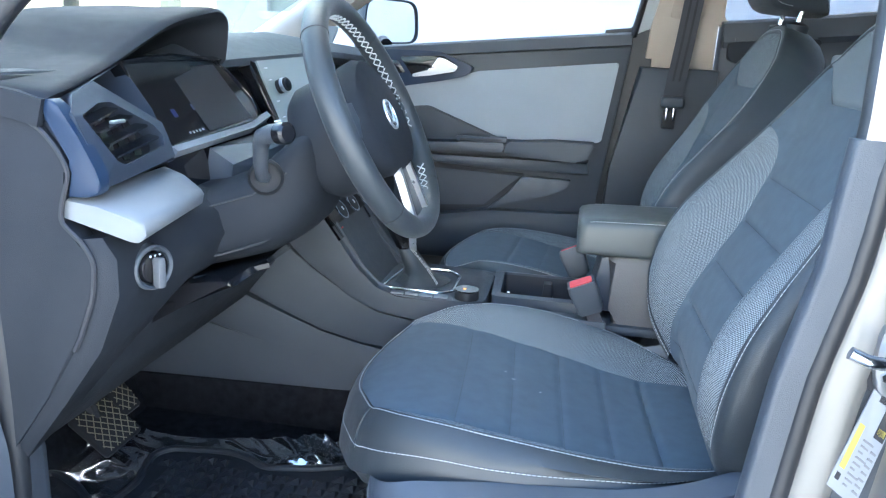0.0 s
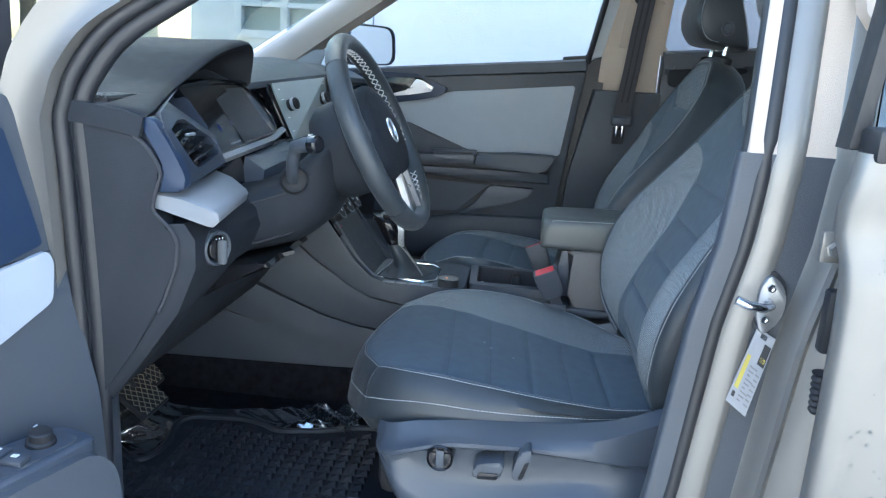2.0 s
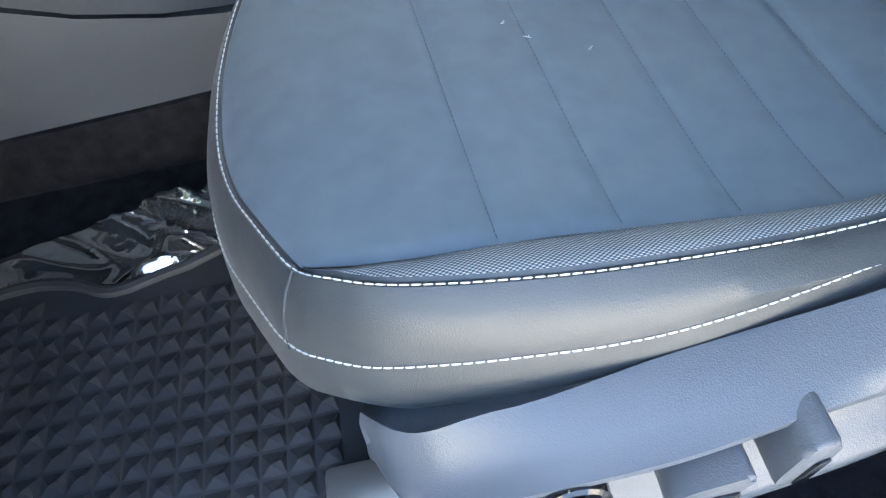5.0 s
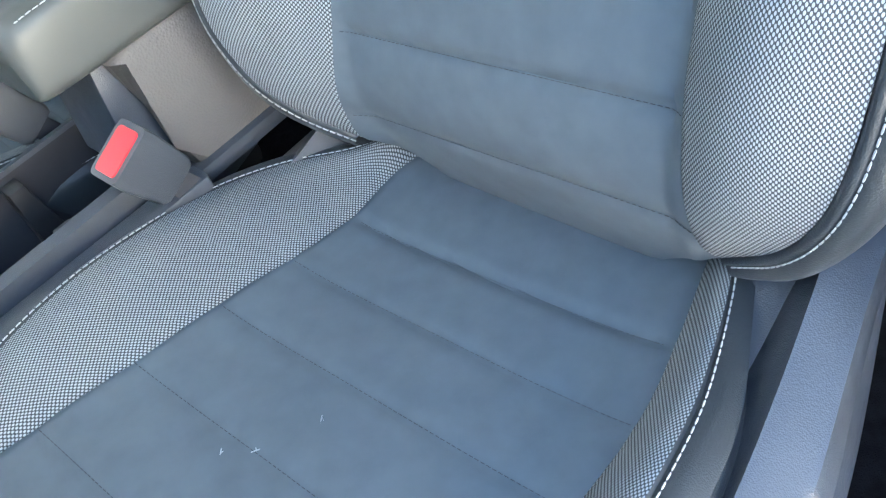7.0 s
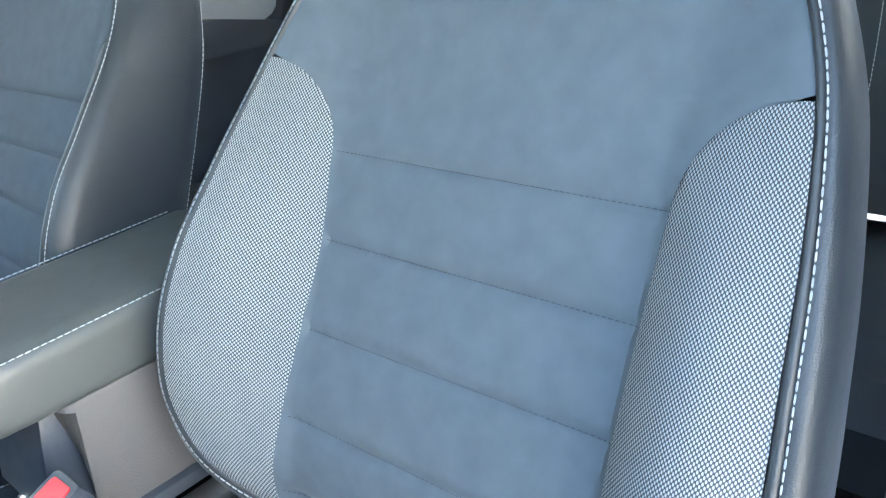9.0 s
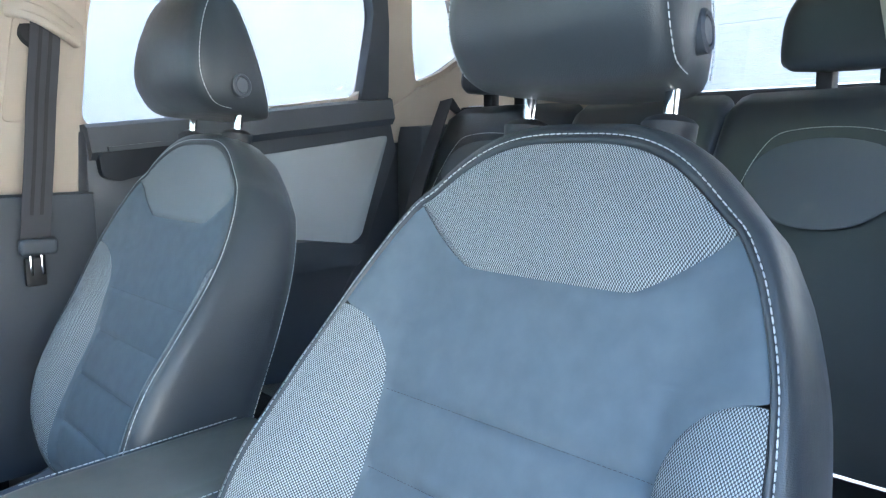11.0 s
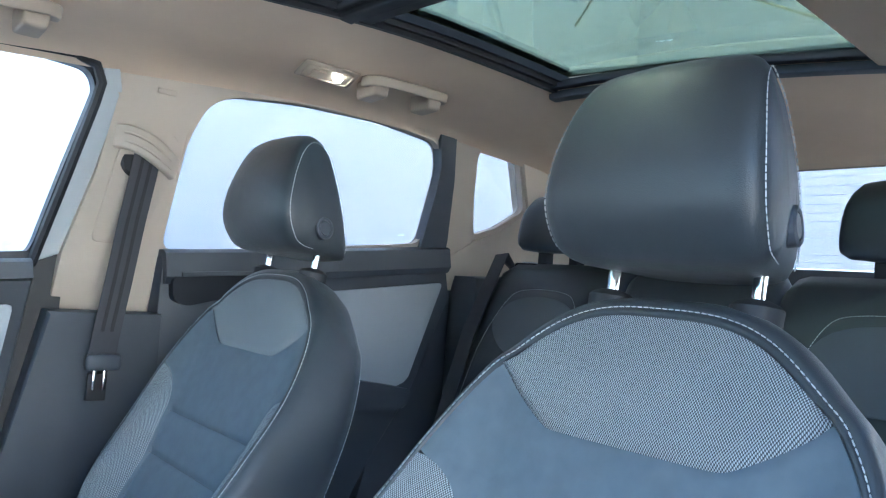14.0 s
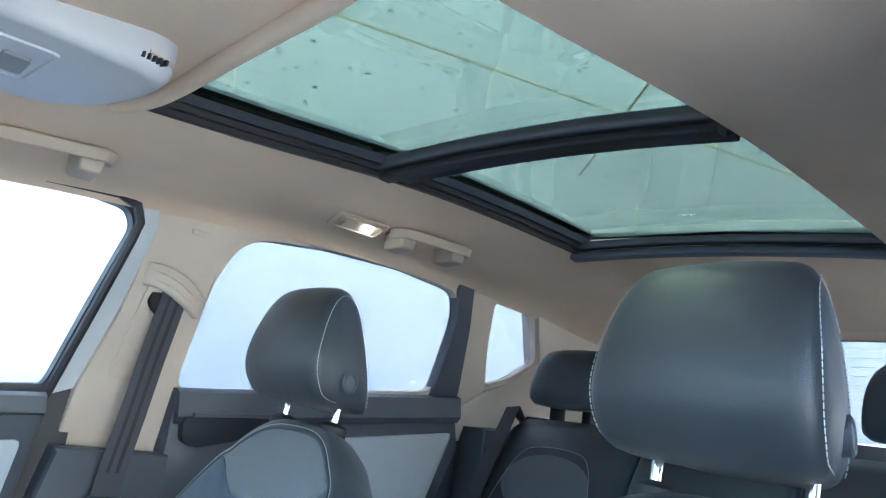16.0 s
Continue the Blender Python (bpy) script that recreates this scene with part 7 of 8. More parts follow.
def rear_headrest(yc):
    h = thing("rear_headrest", "black leatherette rear headrest on the bench", "headrest", "rear headrests")
    rings = []
    for k, s_ in ((-1, 0.55), (-0.96, 0.85), (-0.85, 0.97), (-0.5, 1.02), (0, 1.04), (0.5, 1.02), (0.85, 0.97), (0.96, 0.85), (1, 0.55)):
        rings.append([(1.07 + 0.045 * s_ * math.copysign(abs(math.cos(a)) ** 0.7, math.cos(a)) + 0.3 * 0.065 * math.sin(a), yc + 0.120 * k * (1 - 0.12 * max(0, math.sin(a))), 1.410 + 0.074 * s_ * math.copysign(abs(math.sin(a)) ** 0.7, math.sin(a))) for a in (2 * math.pi * j / 28 for j in range(28))])
    part("pad", loft(rings), M_leather, h, "black headrest pad", sharp=60)
    for dy in (-0.05, 0.05):
        part("post_collar", rbox((1.065, yc + dy, 1.325), (0.03, 0.03, 0.05), 0.006), M_rubber, h)


rear_headrest(0.84)
rear_headrest(0.055)
part("release_latch", rbox(tuple(rear_pt(0.94, 0.617, -0.02)), (0.05, 0.075, 0.012), 0.004), M_rubber, rb, "black seat release latch")
part("latch_ring", rbox(tuple(rear_pt(0.94, 0.625, -0.02)), (0.03, 0.045, 0.004), 0.002), M_satin, rb, "grey latch ring")
part("seat_belt", sweep([rear_pt(1.0, 0.60, -0.03), rear_pt(0.985, 0.62, 0.05), rear_pt(0.98, 0.4, 0.085), rear_pt(0.97, 0.1, 0.09)], [(-0.001, -0.023), (0.001, -0.023), (0.001, 0.023), (-0.001, 0.023)], up=(-1, 0, 0)), M_belt, rb, "dark rear belt webbing")
whole("luggage_cover", rbox((1.30, CY, 1.27), (0.42, 1.24, 0.02), 0.006), M_rubber, "black luggage cover behind the bench", "luggage cover")
rw = thing("rear_window", "rear window with thin heating lines", "rear window", kind="structure")
rp = part("pane", loft([[(1.72, CY + v, 1.36), (1.52, CY + v * 0.92, 1.60), (1.524, CY + v * 0.92, 1.602), (1.724, CY + v, 1.362)] for v in (-0.56, 0.0, 0.56)]), M_privacy, rw, "tinted rear window glass")
rp.visible_shadow = False
for k in range(11):
    t = 0.06 + k * 0.085
    part("heating_line", rbox((1.718 - 0.2 * t, CY, 1.36 + 0.24 * t), (0.0008, 1.06 - 0.08 * t, 0.0008), 0), M_silver, rw)
whole("tailgate_lower", prism([(1.70, 1.355), (1.78, 1.35), (1.82, 0.5), (1.74, 0.5)], "y", -0.30, 1.04, 0.01), M_plastic, "charcoal tailgate trim", "tailgate", kind="structure")
whole("tailgate_upper", prism([(1.40, 1.63), (1.53, 1.595), (1.545, 1.605), (1.50, 1.66), (1.40, 1.67)], "y", -0.25, 0.99, 0.01), M_liner, "beige tailgate header trim", "tailgate", kind="structure")
for s_ in (1, -1):
    whole("tailgate_side", prism([(1.74, 1.345), (1.53, 1.60), (1.45, 1.62), (1.56, 1.25), (1.74, 1.25)], "y", *sorted((CY + s_ * 0.54, CY + s_ * 0.68)), 0.008), M_trim, "beige rear corner trim", "pillar", kind="structure")
whole("luggage_side", prism([(0.95, 1.26), (1.75, 1.30), (1.75, 0.4), (0.95, 0.4)], "y", 1.02, 1.12, 0.01), M_plastic, "charcoal luggage side trim", "trim", kind="structure")
whole("luggage_side", prism([(0.95, 1.26), (1.75, 1.30), (1.75, 0.4), (0.95, 0.4)], "y", -0.38, -0.28, 0.01), M_plastic, "charcoal luggage side trim", "trim", kind="structure")

# ---- left side: body, pillars, rear door, open driver's door ----
def x_seal(z):
    return float(np.interp(z, (0.42, 0.64, 0.88, 0.99, 1.1, 1.3, 1.45, 1.6), (-0.035, 0.002, 0.026, 0.048, 0.056, 0.066, 0.06, 0.04)))


def y_lean(z):
    return 0.0 if z < 1.1 else 0.22 * (z - 1.1)


def pillar_loft(section, z0, z1, n=24):
    """Closed section (dx, y) carried up the left B-pillar."""
    return loft([[(x_seal(z) + dx, y + y_lean(z), z) for dx, y in section] for z in np.linspace(z0, z1, n)])


pl = thing("wall_pillar_left", "beige over charcoal B-pillar trim inside the painted door frame", "pillar", kind="structure")
sec_up = round_poly([(-0.004, -0.392), (-0.002, -0.374), (0.020, -0.345), (0.060, -0.308), (0.12, -0.284), (0.180, -0.277), (0.150, -0.345), (0.150, -0.392)], 0.008, 3)
sec_lo = round_poly([(-0.012, -0.392), (-0.014, -0.372), (0.0, -0.366), (0.16, -0.366), (0.16, -0.392)], 0.006, 3)
part("upper_trim", pillar_loft(sec_up, 1.10, 1.62), M_trim, pl, "pale beige pillar trim")
part("lower_trim", pillar_loft(sec_lo, 0.45, 1.10), M_plastic, pl, "slate lower pillar trim")
for dx, dy, r in ((0.004, -0.378, 0.012), (0.020, -0.386, 0.010)):
    part("door_seal", tube([(x_seal(z) + dx, dy + y_lean(z), z) for z in np.linspace(0.42, 1.58, 26)], r, 10), M_seal, pl, "black rubber door seal")
gd = thing("seat_belt_guide", "pale beige belt guide cover on the driver's pillar", "seat belt guide")
part("cover", loft([[(0.066 + 0.018 * k * math.cos(a), -0.310 + dy, 1.345 + 0.026 * k * math.sin(a)) for a in (2 * math.pi * j / 24 for j in range(24))] for k, dy in ((0.95, -0.02), (1.0, 0.012), (0.92, 0.028), (0.6, 0.036))]), M_trim, gd, "pale beige guide cover", sharp=60)
part("webbing", sweep([(0.130, -0.281, 1.32), (0.140, -0.280, 1.15), (0.150, -0.335, 0.95)], [(-0.001, -0.022), (0.001, -0.022), (0.001, 0.022), (-0.001, 0.022)], up=(0, 1, 0)), M_belt, gd, "grey belt webbing")
body = thing("car", "silver beige metallic body frame round the driver's door opening", "car")
sec_p = [(0.018, -0.372), (0.024, -0.388), (0.032, -0.396), (0.052, -0.400), (0.060, -0.398), (0.066, -0.388), (0.072, -0.385), (0.092, -0.388), (0.099, -0.396), (0.104, -0.412), (0.108, -0.428), (0.114, -0.432), (0.119, -0.426), (0.121, -0.40), (0.17, -0.398), (0.17, -0.38)]
part("b_pillar", pillar_loft(sec_p, 0.40, 1.62, 40), M_paint, body, "silver beige painted pillar", sharp=55)
part("door_gap_panel", pillar_loft([(0.105, -0.410), (0.112, -0.440), (0.118, -0.436), (0.150, -0.470), (0.17, -0.47), (0.17, -0.40)], 0.40, 1.14, 20), M_paint, body, "painted panel in the door gap", sharp=50)
# rocker, A-pillar and roof frame
part("rocker", loft([[(x, y, z) for y, z in ((-0.33, 0.42), (-0.36, 0.44), (-0.40, 0.445), (-0.44, 0.43), (-0.50, 0.40), (-0.53, 0.33), (-0.50, 0.26), (-0.33, 0.26))] for x in (-1.0, 0.15)]), M_paint, body, "painted door sill")
part("sill_trim", prism([(-0.85, 0.425), (0.05, 0.425), (0.05, 0.455), (-0.85, 0.455)], "y", -0.37, -0.315, 0.006), M_plastic, body, "charcoal sill trim")
A_LINE = [(-0.790, -0.395, 0.42), (-0.780, -0.395, 0.75), (-0.788, -0.395, 1.00), (-0.792, -0.394, 1.09), (-0.775, -0.388, 1.14), (-0.735, -0.378, 1.192), (-0.66, -0.362, 1.245), (-0.52, -0.330, 1.345), (-0.36, -0.290, 1.45), (-0.22, -0.255, 1.52), (-0.05, -0.235, 1.555), (0.06, -0.262, 1.55)]
al = smooth_poly(A_LINE, 4, False)
for k, r in ((0.0, 0.013), (0.022, 0.010)):
    part("door_seal", tube([(x - k * (0.9 if z < 1.1 else 0.6), y - k * 0.6, z + (0 if z < 1.1 else k * 0.5)) for x, y, z in al], r, 10), M_seal, body, "black rubber door seal")
part("a_pillar", sweep([(x - 0.058 * (1 if z < 1.1 else 0.8), y - 0.030, z + (0.0 if z < 1.1 else 0.030)) for x, y, z in al], [(0.012, -0.032), (0.004, -0.012), (0.002, 0.008), (0.008, 0.026), (-0.03, 0.03), (-0.04, 0.0), (-0.03, -0.034)], up=(0, -1, 0)), M_paint, body, "silver beige painted A-pillar", sharp=55)
part("a_pillar_trim", sweep([(x - 0.062, y + 0.016, z + 0.020) for x, y, z in al if z > 1.085], [(0.026, -0.012), (0.030, 0.012), (0.0, 0.035), (-0.03, 0.02), (-0.03, -0.02)], up=(0, -1, 0.2)), M_trim, body, "pale grey A-pillar trim")
part("cowl_side", prism([(-1.45, 0.40), (-0.95, 0.40), (-0.93, 1.03), (-1.0, 1.08), (-1.45, 1.04)], "y", -0.46, -0.30, 0.01), M_paint, body, "painted cowl side")
part("hinge_trim", prism([(-0.86, 0.45), (-0.79, 0.45), (-0.795, 0.66), (-0.80, 0.72), (-0.86, 0.72)], "y", -0.385, -0.33, 0.008), M_plastic, body, "charcoal kick panel")
# right-hand outer skin so that the cabin is closed
part("right_skin", prism([(-1.3, 0.30), (1.8, 0.30), (1.8, 1.20), (0.9, 1.18), (-0.06, 1.10), (-1.3, 1.02)], "y", 1.17, 1.22, 0.01), M_paint, body, "painted right flank")
part("rear_quarter", prism([(0.98, 0.40), (1.8, 0.40), (1.78, 1.28), (0.98, 1.20)], "y", -0.50, -0.42, 0.01), M_paint, body, "painted rear quarter")
part("bonnet", rbox((-1.75, CY, 1.00), (0.95, 1.50, 0.05), 0.02, 3, Matrix.Rotation(radians(-5), 3, "Y")), M_paint, body, "silver beige bonnet")
# striker and label
LX = [(0.070, 0.786), (0.097, 0.766), (0.117, 0.874), (0.094, 0.887)]
st_ = part("striker", prism(smooth_poly([(0.090, 0.892), (0.103, 0.882), (0.118, 0.908), (0.117, 0.938), (0.099, 0.955), (0.088, 0.935)], 4), "y", -0.408, -0.398, 0.003), M_steel, body, "steel door striker plate")
part("striker_loop", tube([(0.100, -0.404, 0.922), (0.097, -0.425, 0.922), (0.084, -0.440, 0.923), (0.066, -0.444, 0.926), (0.052, -0.442, 0.931)], 0.0058, 12), M_chrome, st_, "bright striker bar")
part("striker_gasket", prism(smooth_poly([(0.086, 0.890), (0.104, 0.877), (0.122, 0.907), (0.121, 0.940), (0.100, 0.960), (0.084, 0.936)], 4), "y", -0.3985, -0.394, 0.001), M_rubber, st_, "black striker gasket")
for p in ((0.1, 0.940), (0.098, 0.900)):
    part("striker_bolt", lathe(((0, 0.001), (0.003, 0.001), (0.003, 0.003), (0.005, 0.003), (0.006, 0.0), (0, -0.001)), (p[0], -0.408, p[1]), (0, -1, 0), 6), M_chrome, st_, "hexagon striker bolt")
lab = part("tyre_label", loft([[(x, y - 0.1 * max(0, x - 0.09), z) for x, z in LX] for y in (-0.3985, -0.4000)]), M_label, body, "white tyre pressure label with yellow band")


def on_label(u, v):
    """Place on the label: u across, v up."""
    a, b, c, d = (np.array(k) for k in LX)
    p = (a * (1 - u) + b * u) * (1 - v) + (d * (1 - u) + c * u) * v
    return V((p[0], -0.4004 - 0.1 * max(0, p[0] - 0.09), p[1]))


def label_bar(u0, u1, v0, v1, mat):
    q = [on_label(u0, v0), on_label(u1, v0), on_label(u1, v1), on_label(u0, v1)]
    part("label_print", loft([q, [p + V((0, -0.0006, 0)) for p in q]]), mat, lab)


label_bar(0.08, 0.26, 0.22, 0.66, M_yellow)
label_bar(0.62, 0.95, 0.62, 0.88, M_ink)
label_bar(0.66, 0.92, 0.66, 0.72, M_yellow)
label_bar(0.10, 0.24, 0.10, 0.17, M_ink)
for k in range(9):
    label_bar(0.40, 0.55 + 0.1 * (k % 3), 0.10 + 0.055 * k, 0.118 + 0.055 * k, M_print)
for k in range(7):
    label_bar(0.74, 0.92, 0.10 + 0.065 * k, 0.12 + 0.065 * k, M_print)
for k in range(8):
    label_bar(0.30 + 0.04 * k, 0.32 + 0.04 * k, 0.91, 0.97, M_ink)

# rear door, closed, seen from outside
rd = thing("rear_door", "closed silver beige rear door with rain drops", "car door", "car doors")
def rear_skin(x, z):
    return -0.545 - 0.02 * math.sin(math.pi * min(1, max(0, (z - 0.42) / 0.75)))


rows = []
for z in np.linspace(0.42, 1.12, 26):
    x0 = 0.128 + 0.02 * max(0, (0.7 - z)) - 0.012 * float(near(z, 1.06, 0.05))
    ys = rear_skin(0, z) + 0.016 * float(near(z, 1.045, 0.02))
    rows.append([(x0, ys + 0.035, z), (x0 - 0.004, ys + 0.012, z), (x0 + 0.002, ys + 0.003, z), (x0 + 0.02, ys, z), (0.5, ys - 0.006, z), (0.98, ys, z), (0.98, ys + 0.05, z), (0.15, ys + 0.05, z)])
part("door_skin", loft(rows), M_paint, rd, "silver beige painted door skin", sharp=55)
rng = random.Random(4)
drops = BM()
for k in range(110):
    x, z, r = 0.15 + 0.30 * rng.random() ** 1.5, rng.uniform(0.46, 1.08), rng.choice((0.0010, 0.0013, 0.0018, 0.0024))
    lathe(((0.0, 0.5 * r), (r * 0.6, 0.4 * r), (r, 0.0), (0.0, -0.0004)), (x, rear_skin(0, z) - 0.0004 - 0.006 * (x - 0.148) / 0.35, z), (0, -1, 0), 7, drops)
part("rain_drops", drops, M_glass_drop, rd, "clear rain drops on the paint")["kind"] = "stuff"
part("window_frame", prism([(0.118, 1.12), (0.135, 1.12), (0.17, 1.50), (0.155, 1.52)], "y", -0.51, -0.47, 0.004), M_seal, rd, "black window frame")
part("window_trim", rbox((0.558, -0.528, 1.128), (0.86, 0.050, 0.034), 0.006), M_seal, rd, "black window trim strip")
part("window_pane", loft([[(0.14, -0.515, 1.13), (0.97, -0.515, 1.15), (0.9, -0.42, 1.5), (0.17, -0.42, 1.5)], [(0.14, -0.511, 1.13), (0.97, -0.511, 1.15), (0.9, -0.416, 1.5), (0.17, -0.416, 1.5)]]), M_glass, rd, "rear door glass")
hg = part("door_hinge", rbox((0.140, -0.472, 1.010), (0.036, 0.010, 0.036), 0.003), M_paint, rd, "painted door hinge leaf")
part("hinge_bolt", lathe(((0, 0.008), (0.0075, 0.008), (0.0085, 0.006), (0.0085, 0.003), (0.011, 0.002), (0.011, 0), (0, 0)), (0.137, -0.477, 1.008), (0, -1, 0), 6), M_paint, hg, "hexagonal hinge bolt")
part("cable_boot", lathe([(0.007 + 0.0022 * (k % 2), k * 0.004) for k in range(14)], (0.152, -0.470, 0.812), (-0.1, -0.1, 1), 14), M_rubber, rd, "black ribbed cable boot")
part("door_check", rbox((0.149, -0.474, 0.925), (0.022, 0.02, 0.075), 0.005), M_rubber, rd, "black door check strap box")

# driver's door, open, hinged at the front
dd = thing("driver_door", "open driver's door with charcoal trim, light grey panel and window switches", "car door", "car doors")
DX = V((-0.30, -0.954, 0)).normalized()
DN = V((0.954, -0.30, 0)).normalized()
DO = V((-0.868, -0.435, 0))


def dpt(u, z, n=0.0):
    lean = 0.085 * (1.10 - z) / 0.45
    return DO + DX * u + DN * (n + lean * 0.9) + V((0, -0.06 * (1.10 - z) / 0.45, z))


def dplate(poly, n0, n1):
    return loft([[dpt(u, z, n0) for u, z in poly], [dpt(u, z, n1) for u, z in poly]])


part("door_body", dplate(round_poly([(-0.10, 0.42), (-0.101, 0.617), (-0.099, 0.708), (-0.057, 0.917), (-0.024, 1.097), (0.05, 1.13), (1.1, 1.18), (1.1, 0.42)], 0.015), -0.05, 0.0), M_plastic, dd, "charcoal inner door trim")
part("door_skin", dplate([(-0.04, 0.40), (-0.02, 1.10), (1.1, 1.18), (1.1, 0.40)], -0.13, -0.052), M_paint, dd, "silver beige outer door skin")
part("mirror_sail", dplate(round_poly([(-0.022, 1.09), (-0.03, 1.25), (-0.03, 1.50), (0.16, 1.36), (0.22, 1.14)], 0.01), -0.045, -0.012), M_seal, dd, "black mirror triangle trim")
part("navy_band", dplate(round_poly([(0.010, 1.070), (-0.030, 0.920), (0.031, 0.904), (0.5, 0.82), (0.5, 0.98)], 0.006), 0.0, 0.004), M_navy, dd, "navy blue band")
part("grey_panel", dplate(round_poly([(-0.034, 0.911), (-0.042, 0.896), (-0.035, 0.846), (0.04, 0.814), (0.5, 0.68), (0.5, 0.80), (0.031, 0.900)], 0.010), 0.0, 0.007), M_panel, dd, "light grey cloth door panel")
part("trim_seam", tube([dpt(u, z, 0.0) for u, z in ((-0.058, 0.912), (-0.040, 0.908), (0.031, 0.902))], 0.0015, 6), M_ink, dd)
arm_ = part("switch_armrest", dplate(round_poly([(-0.05, 0.42), (-0.032, 0.66), (0.0, 0.688), (0.16, 0.69), (0.5, 0.68), (0.5, 0.42)], 0.03), -0.01, 0.10), M_plastic, dd, "charcoal switch armrest")
SW = round_poly([(-0.018, 0.020), (-0.022, 0.085), (0.30, 0.090), (0.30, 0.006), (0.06, 0.006)], 0.02, 4)
part("switch_plate", loft([[dpt(u, 0.682, n) for u, n in SW], [dpt(u, 0.694, n) for u, n in SW], [dpt(0.1 + (u - 0.1) * 0.97, 0.697, 0.045 + (n - 0.045) * 0.92) for u, n in SW]]), M_plastic_blue, arm_, "slate switch plate")
part("switch_field", loft([[dpt(0.1 + (u - 0.1) * 0.86, z, 0.045 + (n - 0.045) * 0.74) for u, n in SW] for z in (0.6965, 0.6985)]), M_plastic, arm_, "charcoal switch field")
part("mirror_knob", lathe(((0, 0.019), (0.011, 0.019), (0.0135, 0.017), (0.014, 0.008), (0.017, 0.006), (0.018, 0.0), (0, 0.0)), dpt(0.030, 0.698, 0.045), (0.1, -0.1, 1), 28), M_rubber, arm_, "round mirror adjuster knob")
part("knob_mark", rbox(dpt(0.030, 0.7175, 0.038), (0.002, 0.006, 0.001), 0), M_white, arm_)
for u in (0.065, 0.105):
    for n in (0.030, 0.060):
        sw = part("window_switch", rbox(dpt(u + 0.01, 0.701, n), (0.026, 0.022, 0.010), 0.003), M_plastic, arm_, "window switch")
        part("switch_print", rbox(dpt(u + 0.01, 0.7065, n), (0.008, 0.006, 0.001), 0), M_white, sw)

# ---- building, canopy and trees outside ----
bw_ = thing("building_wall", "white painted building wall with a sash window", "building", kind="structure")
part("wall", prism([(-1.27, 0.08), (9.0, 0.08), (9.0, 6.2), (-1.27, 6.2)], "y", 3.6, 3.8, 0.0), M_wall, bw_, "white painted wall")
part("wall_lower", prism([(-2.5, 0.08), (-1.27, 0.08), (-1.27, 1.28), (-2.5, 1.28)], "y", 3.6, 3.8, 0.0), M_wall, bw_, "white wall below the window")
part("wall_upper", prism([(-2.5, 2.6), (-1.27, 2.6), (-1.27, 6.2), (-2.5, 6.2)], "y", 3.6, 3.8, 0.0), M_wall, bw_, "white wall above the window")
part("wall_edge", prism([(-2.5, 1.28), (-2.2, 1.28), (-2.2, 2.6), (-2.5, 2.6)], "y", 3.6, 3.8, 0.0), M_wall, bw_)
wn_ = part("window_frame", rbox((-1.735, 3.60, 1.30), (0.93, 0.08, 0.05), 0.005), M_wall, bw_, "white window frame")
for x in (-2.17, -1.86, -1.56, -1.30):
    part("mullion", rbox((x, 3.60, 1.94), (0.05, 0.06, 1.3), 0.005), M_wall, wn_)
part("transom", rbox((-1.735, 3.60, 1.49), (0.93, 0.05, 0.035), 0.004), M_wall, wn_)
part("window_pane", rbox((-1.735, 3.63, 1.94), (0.93, 0.01, 1.3), 0), material("grey_green_window_glass", (0.22, 0.27, 0.25), 0.1), wn_, "dull reflecting window pane")
whole("corner_post", rbox((-2.75, 3.5, 2.1), (0.10, 0.10, 4.0), 0.01), M_cream, "cream painted corner post", "post")
# plain stand-in for an unidentified dark shape beside the post
whole("dark_bin", rbox((-3.1, 3.8, 0.62), (0.6, 0.6, 1.15), 0.04), M_rubber, "dark block standing in for an unidentified shape by the building", "bin")
whole("rear_wall", prism([(-4.0, 0.08), (4.2, 0.08), (4.2, 4.2), (-4.0, 4.2)], "x", 5.2, 5.4, 0.0), M_wall, "white painted wall behind the car", "building", kind="structure")
# unseen wall, added to bounce warm sunlight through the open driver's door
whole("wall_opposite", prism([(-10.0, 0.08), (9.0, 0.08), (9.0, 3.6), (-10.0, 3.6)], "y", -7.7, -7.5, 0.0), M_bounce_wall, "unseen cream wall added to bounce sunlight into the cabin", "building", kind="structure")
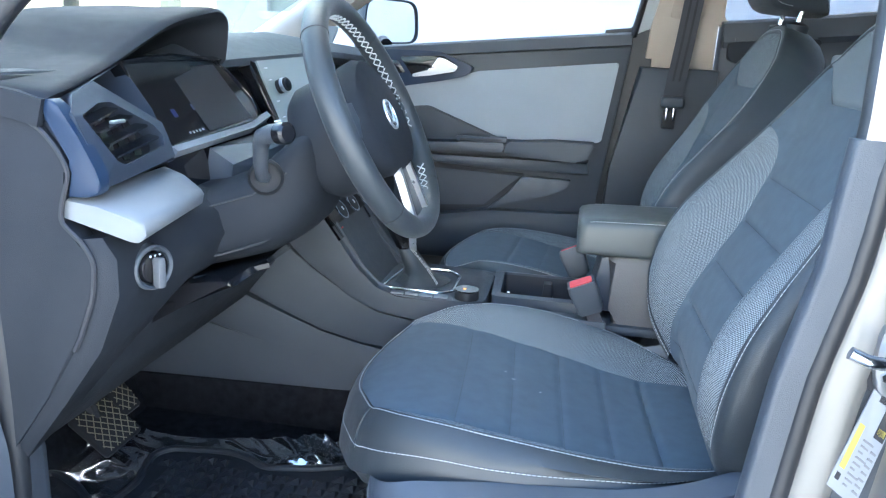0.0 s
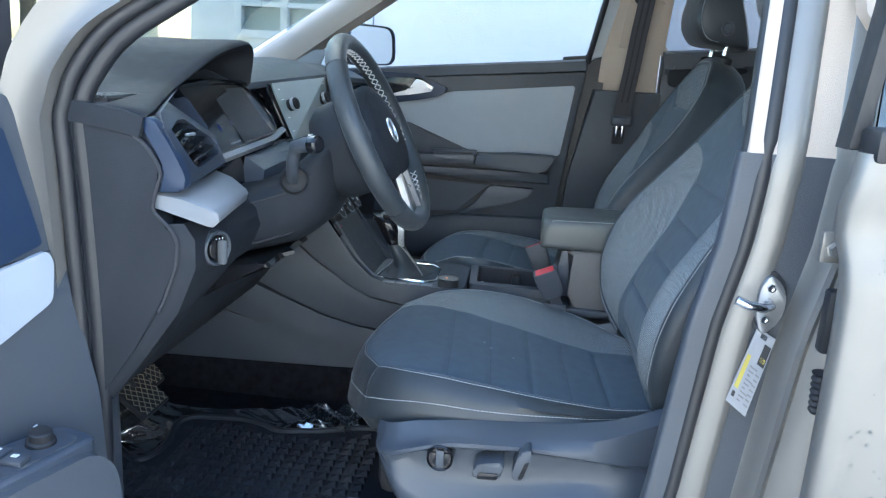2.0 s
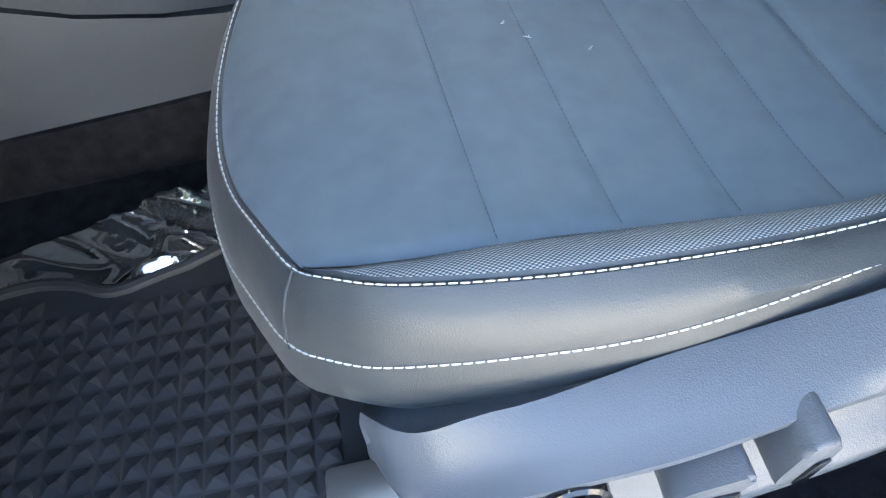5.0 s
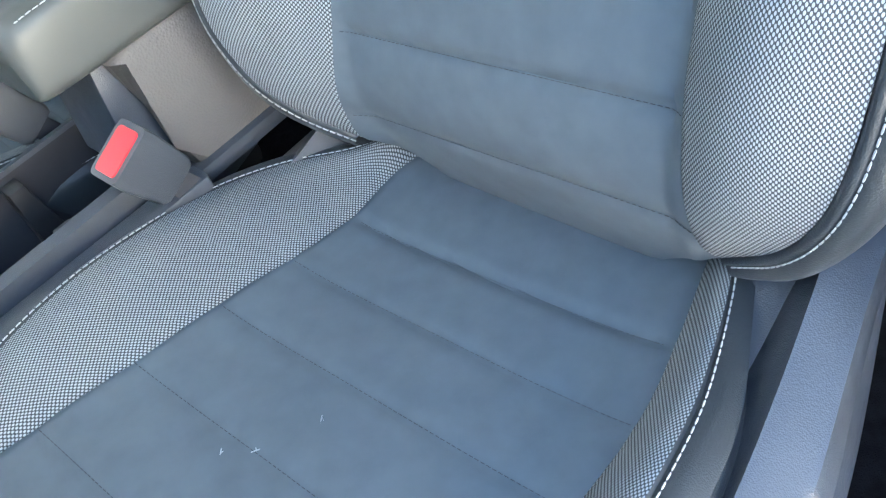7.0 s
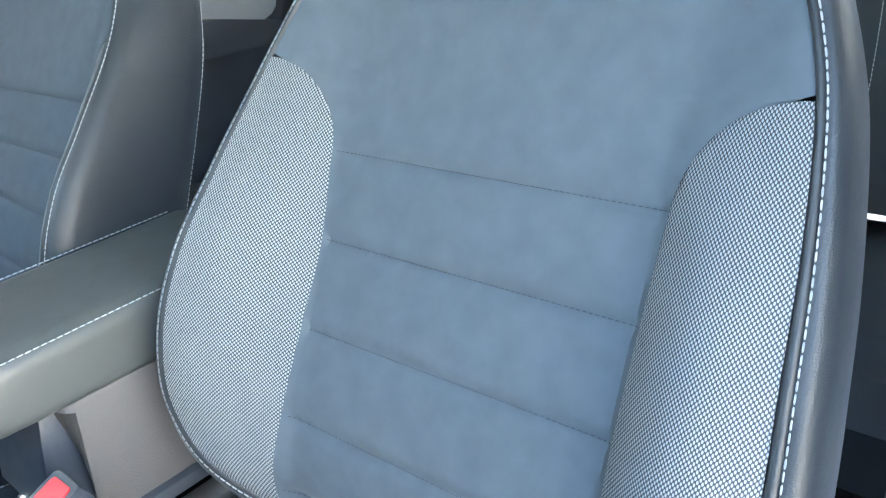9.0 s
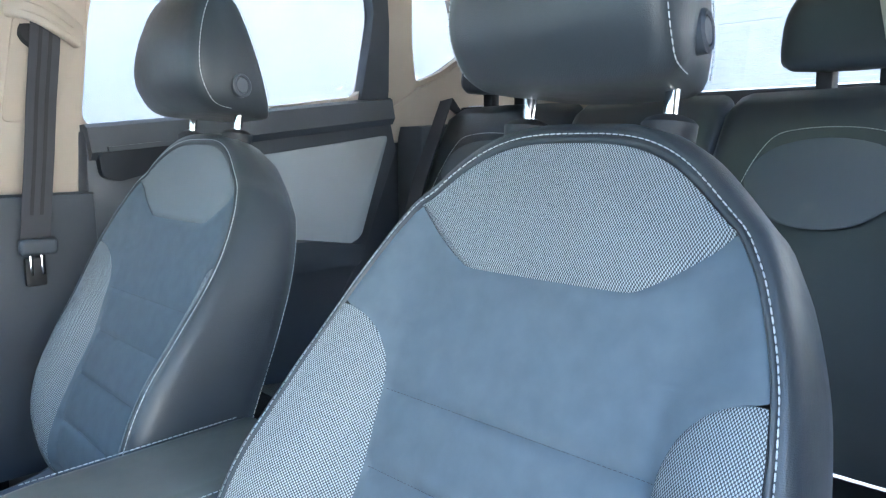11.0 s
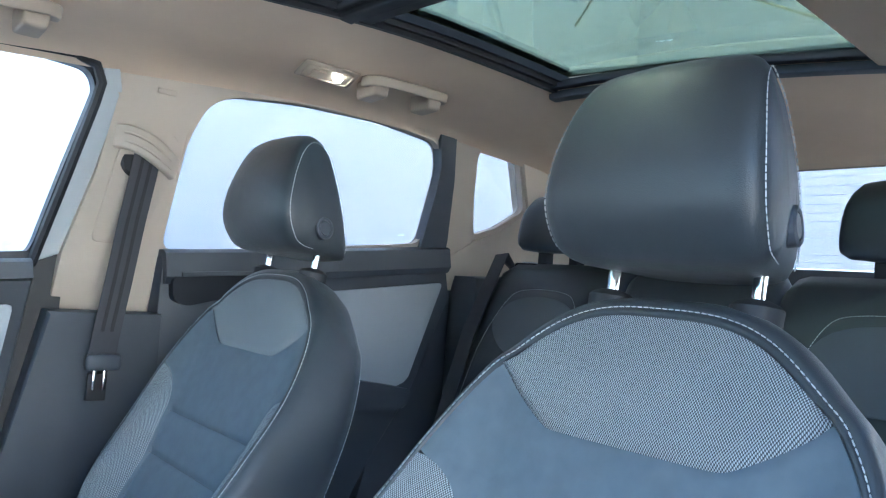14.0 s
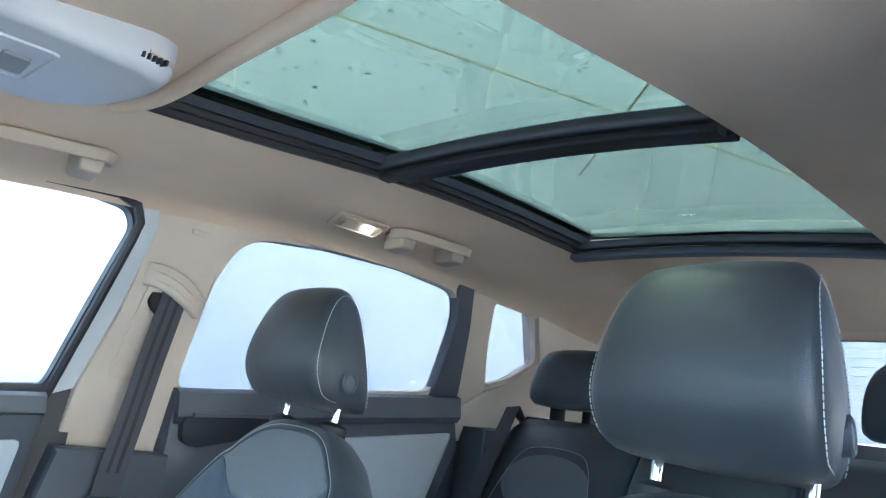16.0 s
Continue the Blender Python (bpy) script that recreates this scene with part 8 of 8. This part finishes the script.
# thin tubes stand in for the panel joints of a soffit left unbuilt
cn_ = thing("overhead_cables", "two thin crossing lines standing in for overhead panel joints", "cable")
for pts in (((-0.2, 3.45, 3.3), (8.0, 0.9, 3.3)), ((2.1, 0.9, 3.4), (4.2, 3.5, 3.4))):
    part("cable", tube([pts[0], pts[1]], 0.010, 8), M_cream, cn_)


def tree(at, h, seed):
    rng = random.Random(seed)
    t = thing("tree", "broad leafy green tree beyond the yard", "tree", "trees")
    x, y, z = at
    part("trunk", tube([(x, y, z), (x + 0.1, y, z + h * 0.3), (x - 0.05, y + 0.1, z + h * 0.6)], 0.16, 10), M_bark, t, "brown trunk")
    for k in range(6):
        a = rng.random() * 6.28
        part("limb", tube([(x, y, z + h * (0.3 + 0.05 * k)), (x + math.cos(a) * h * 0.15, y + math.sin(a) * h * 0.15, z + h * 0.55), (x + math.cos(a) * h * 0.26, y + math.sin(a) * h * 0.26, z + h * (0.62 + 0.05 * k))], 0.05, 7), M_bark, t)
    vs, fs = [], []
    for k in range(5200):
        a, e, r = rng.random() * 6.28, rng.gauss(0, 0.5), (0.55 + 0.45 * rng.random()) * h * 0.38
        lump = 1 + 0.25 * math.sin(3 * a + seed) * math.cos(2.3 * e)
        c = V((x + math.cos(a) * math.cos(e) * r * lump, y + math.sin(a) * math.cos(e) * r * lump, z + h * 0.68 + math.sin(e) * r * 0.9))
        u = V((rng.gauss(0, 1), rng.gauss(0, 1), rng.gauss(0, 1))).normalized()
        w = u.orthogonal().normalized()
        s_ = 0.10 + 0.08 * rng.random()
        i = len(vs)
        vs += [c - u * s_, c + w * s_ * 0.5, c + u * s_, c - w * s_ * 0.5]
        fs.append((i, i + 1, i + 2, i + 3))
    me = bpy.data.meshes.new("crown")
    me.from_pydata([tuple(v) for v in vs], [], fs)
    me.materials.append(M_leaf)
    ob = new("crown", me)
    ob.parent = t
    ob["kind"] = "stuff"


for i, (at, h) in enumerate((((-14.0, 11.0, 0.08), 6.5), ((-18.5, 12.5, 0.08), 7.5), ((-11.0, 14.0, 0.08), 6.0))):
    tree(at, h, i + 3)
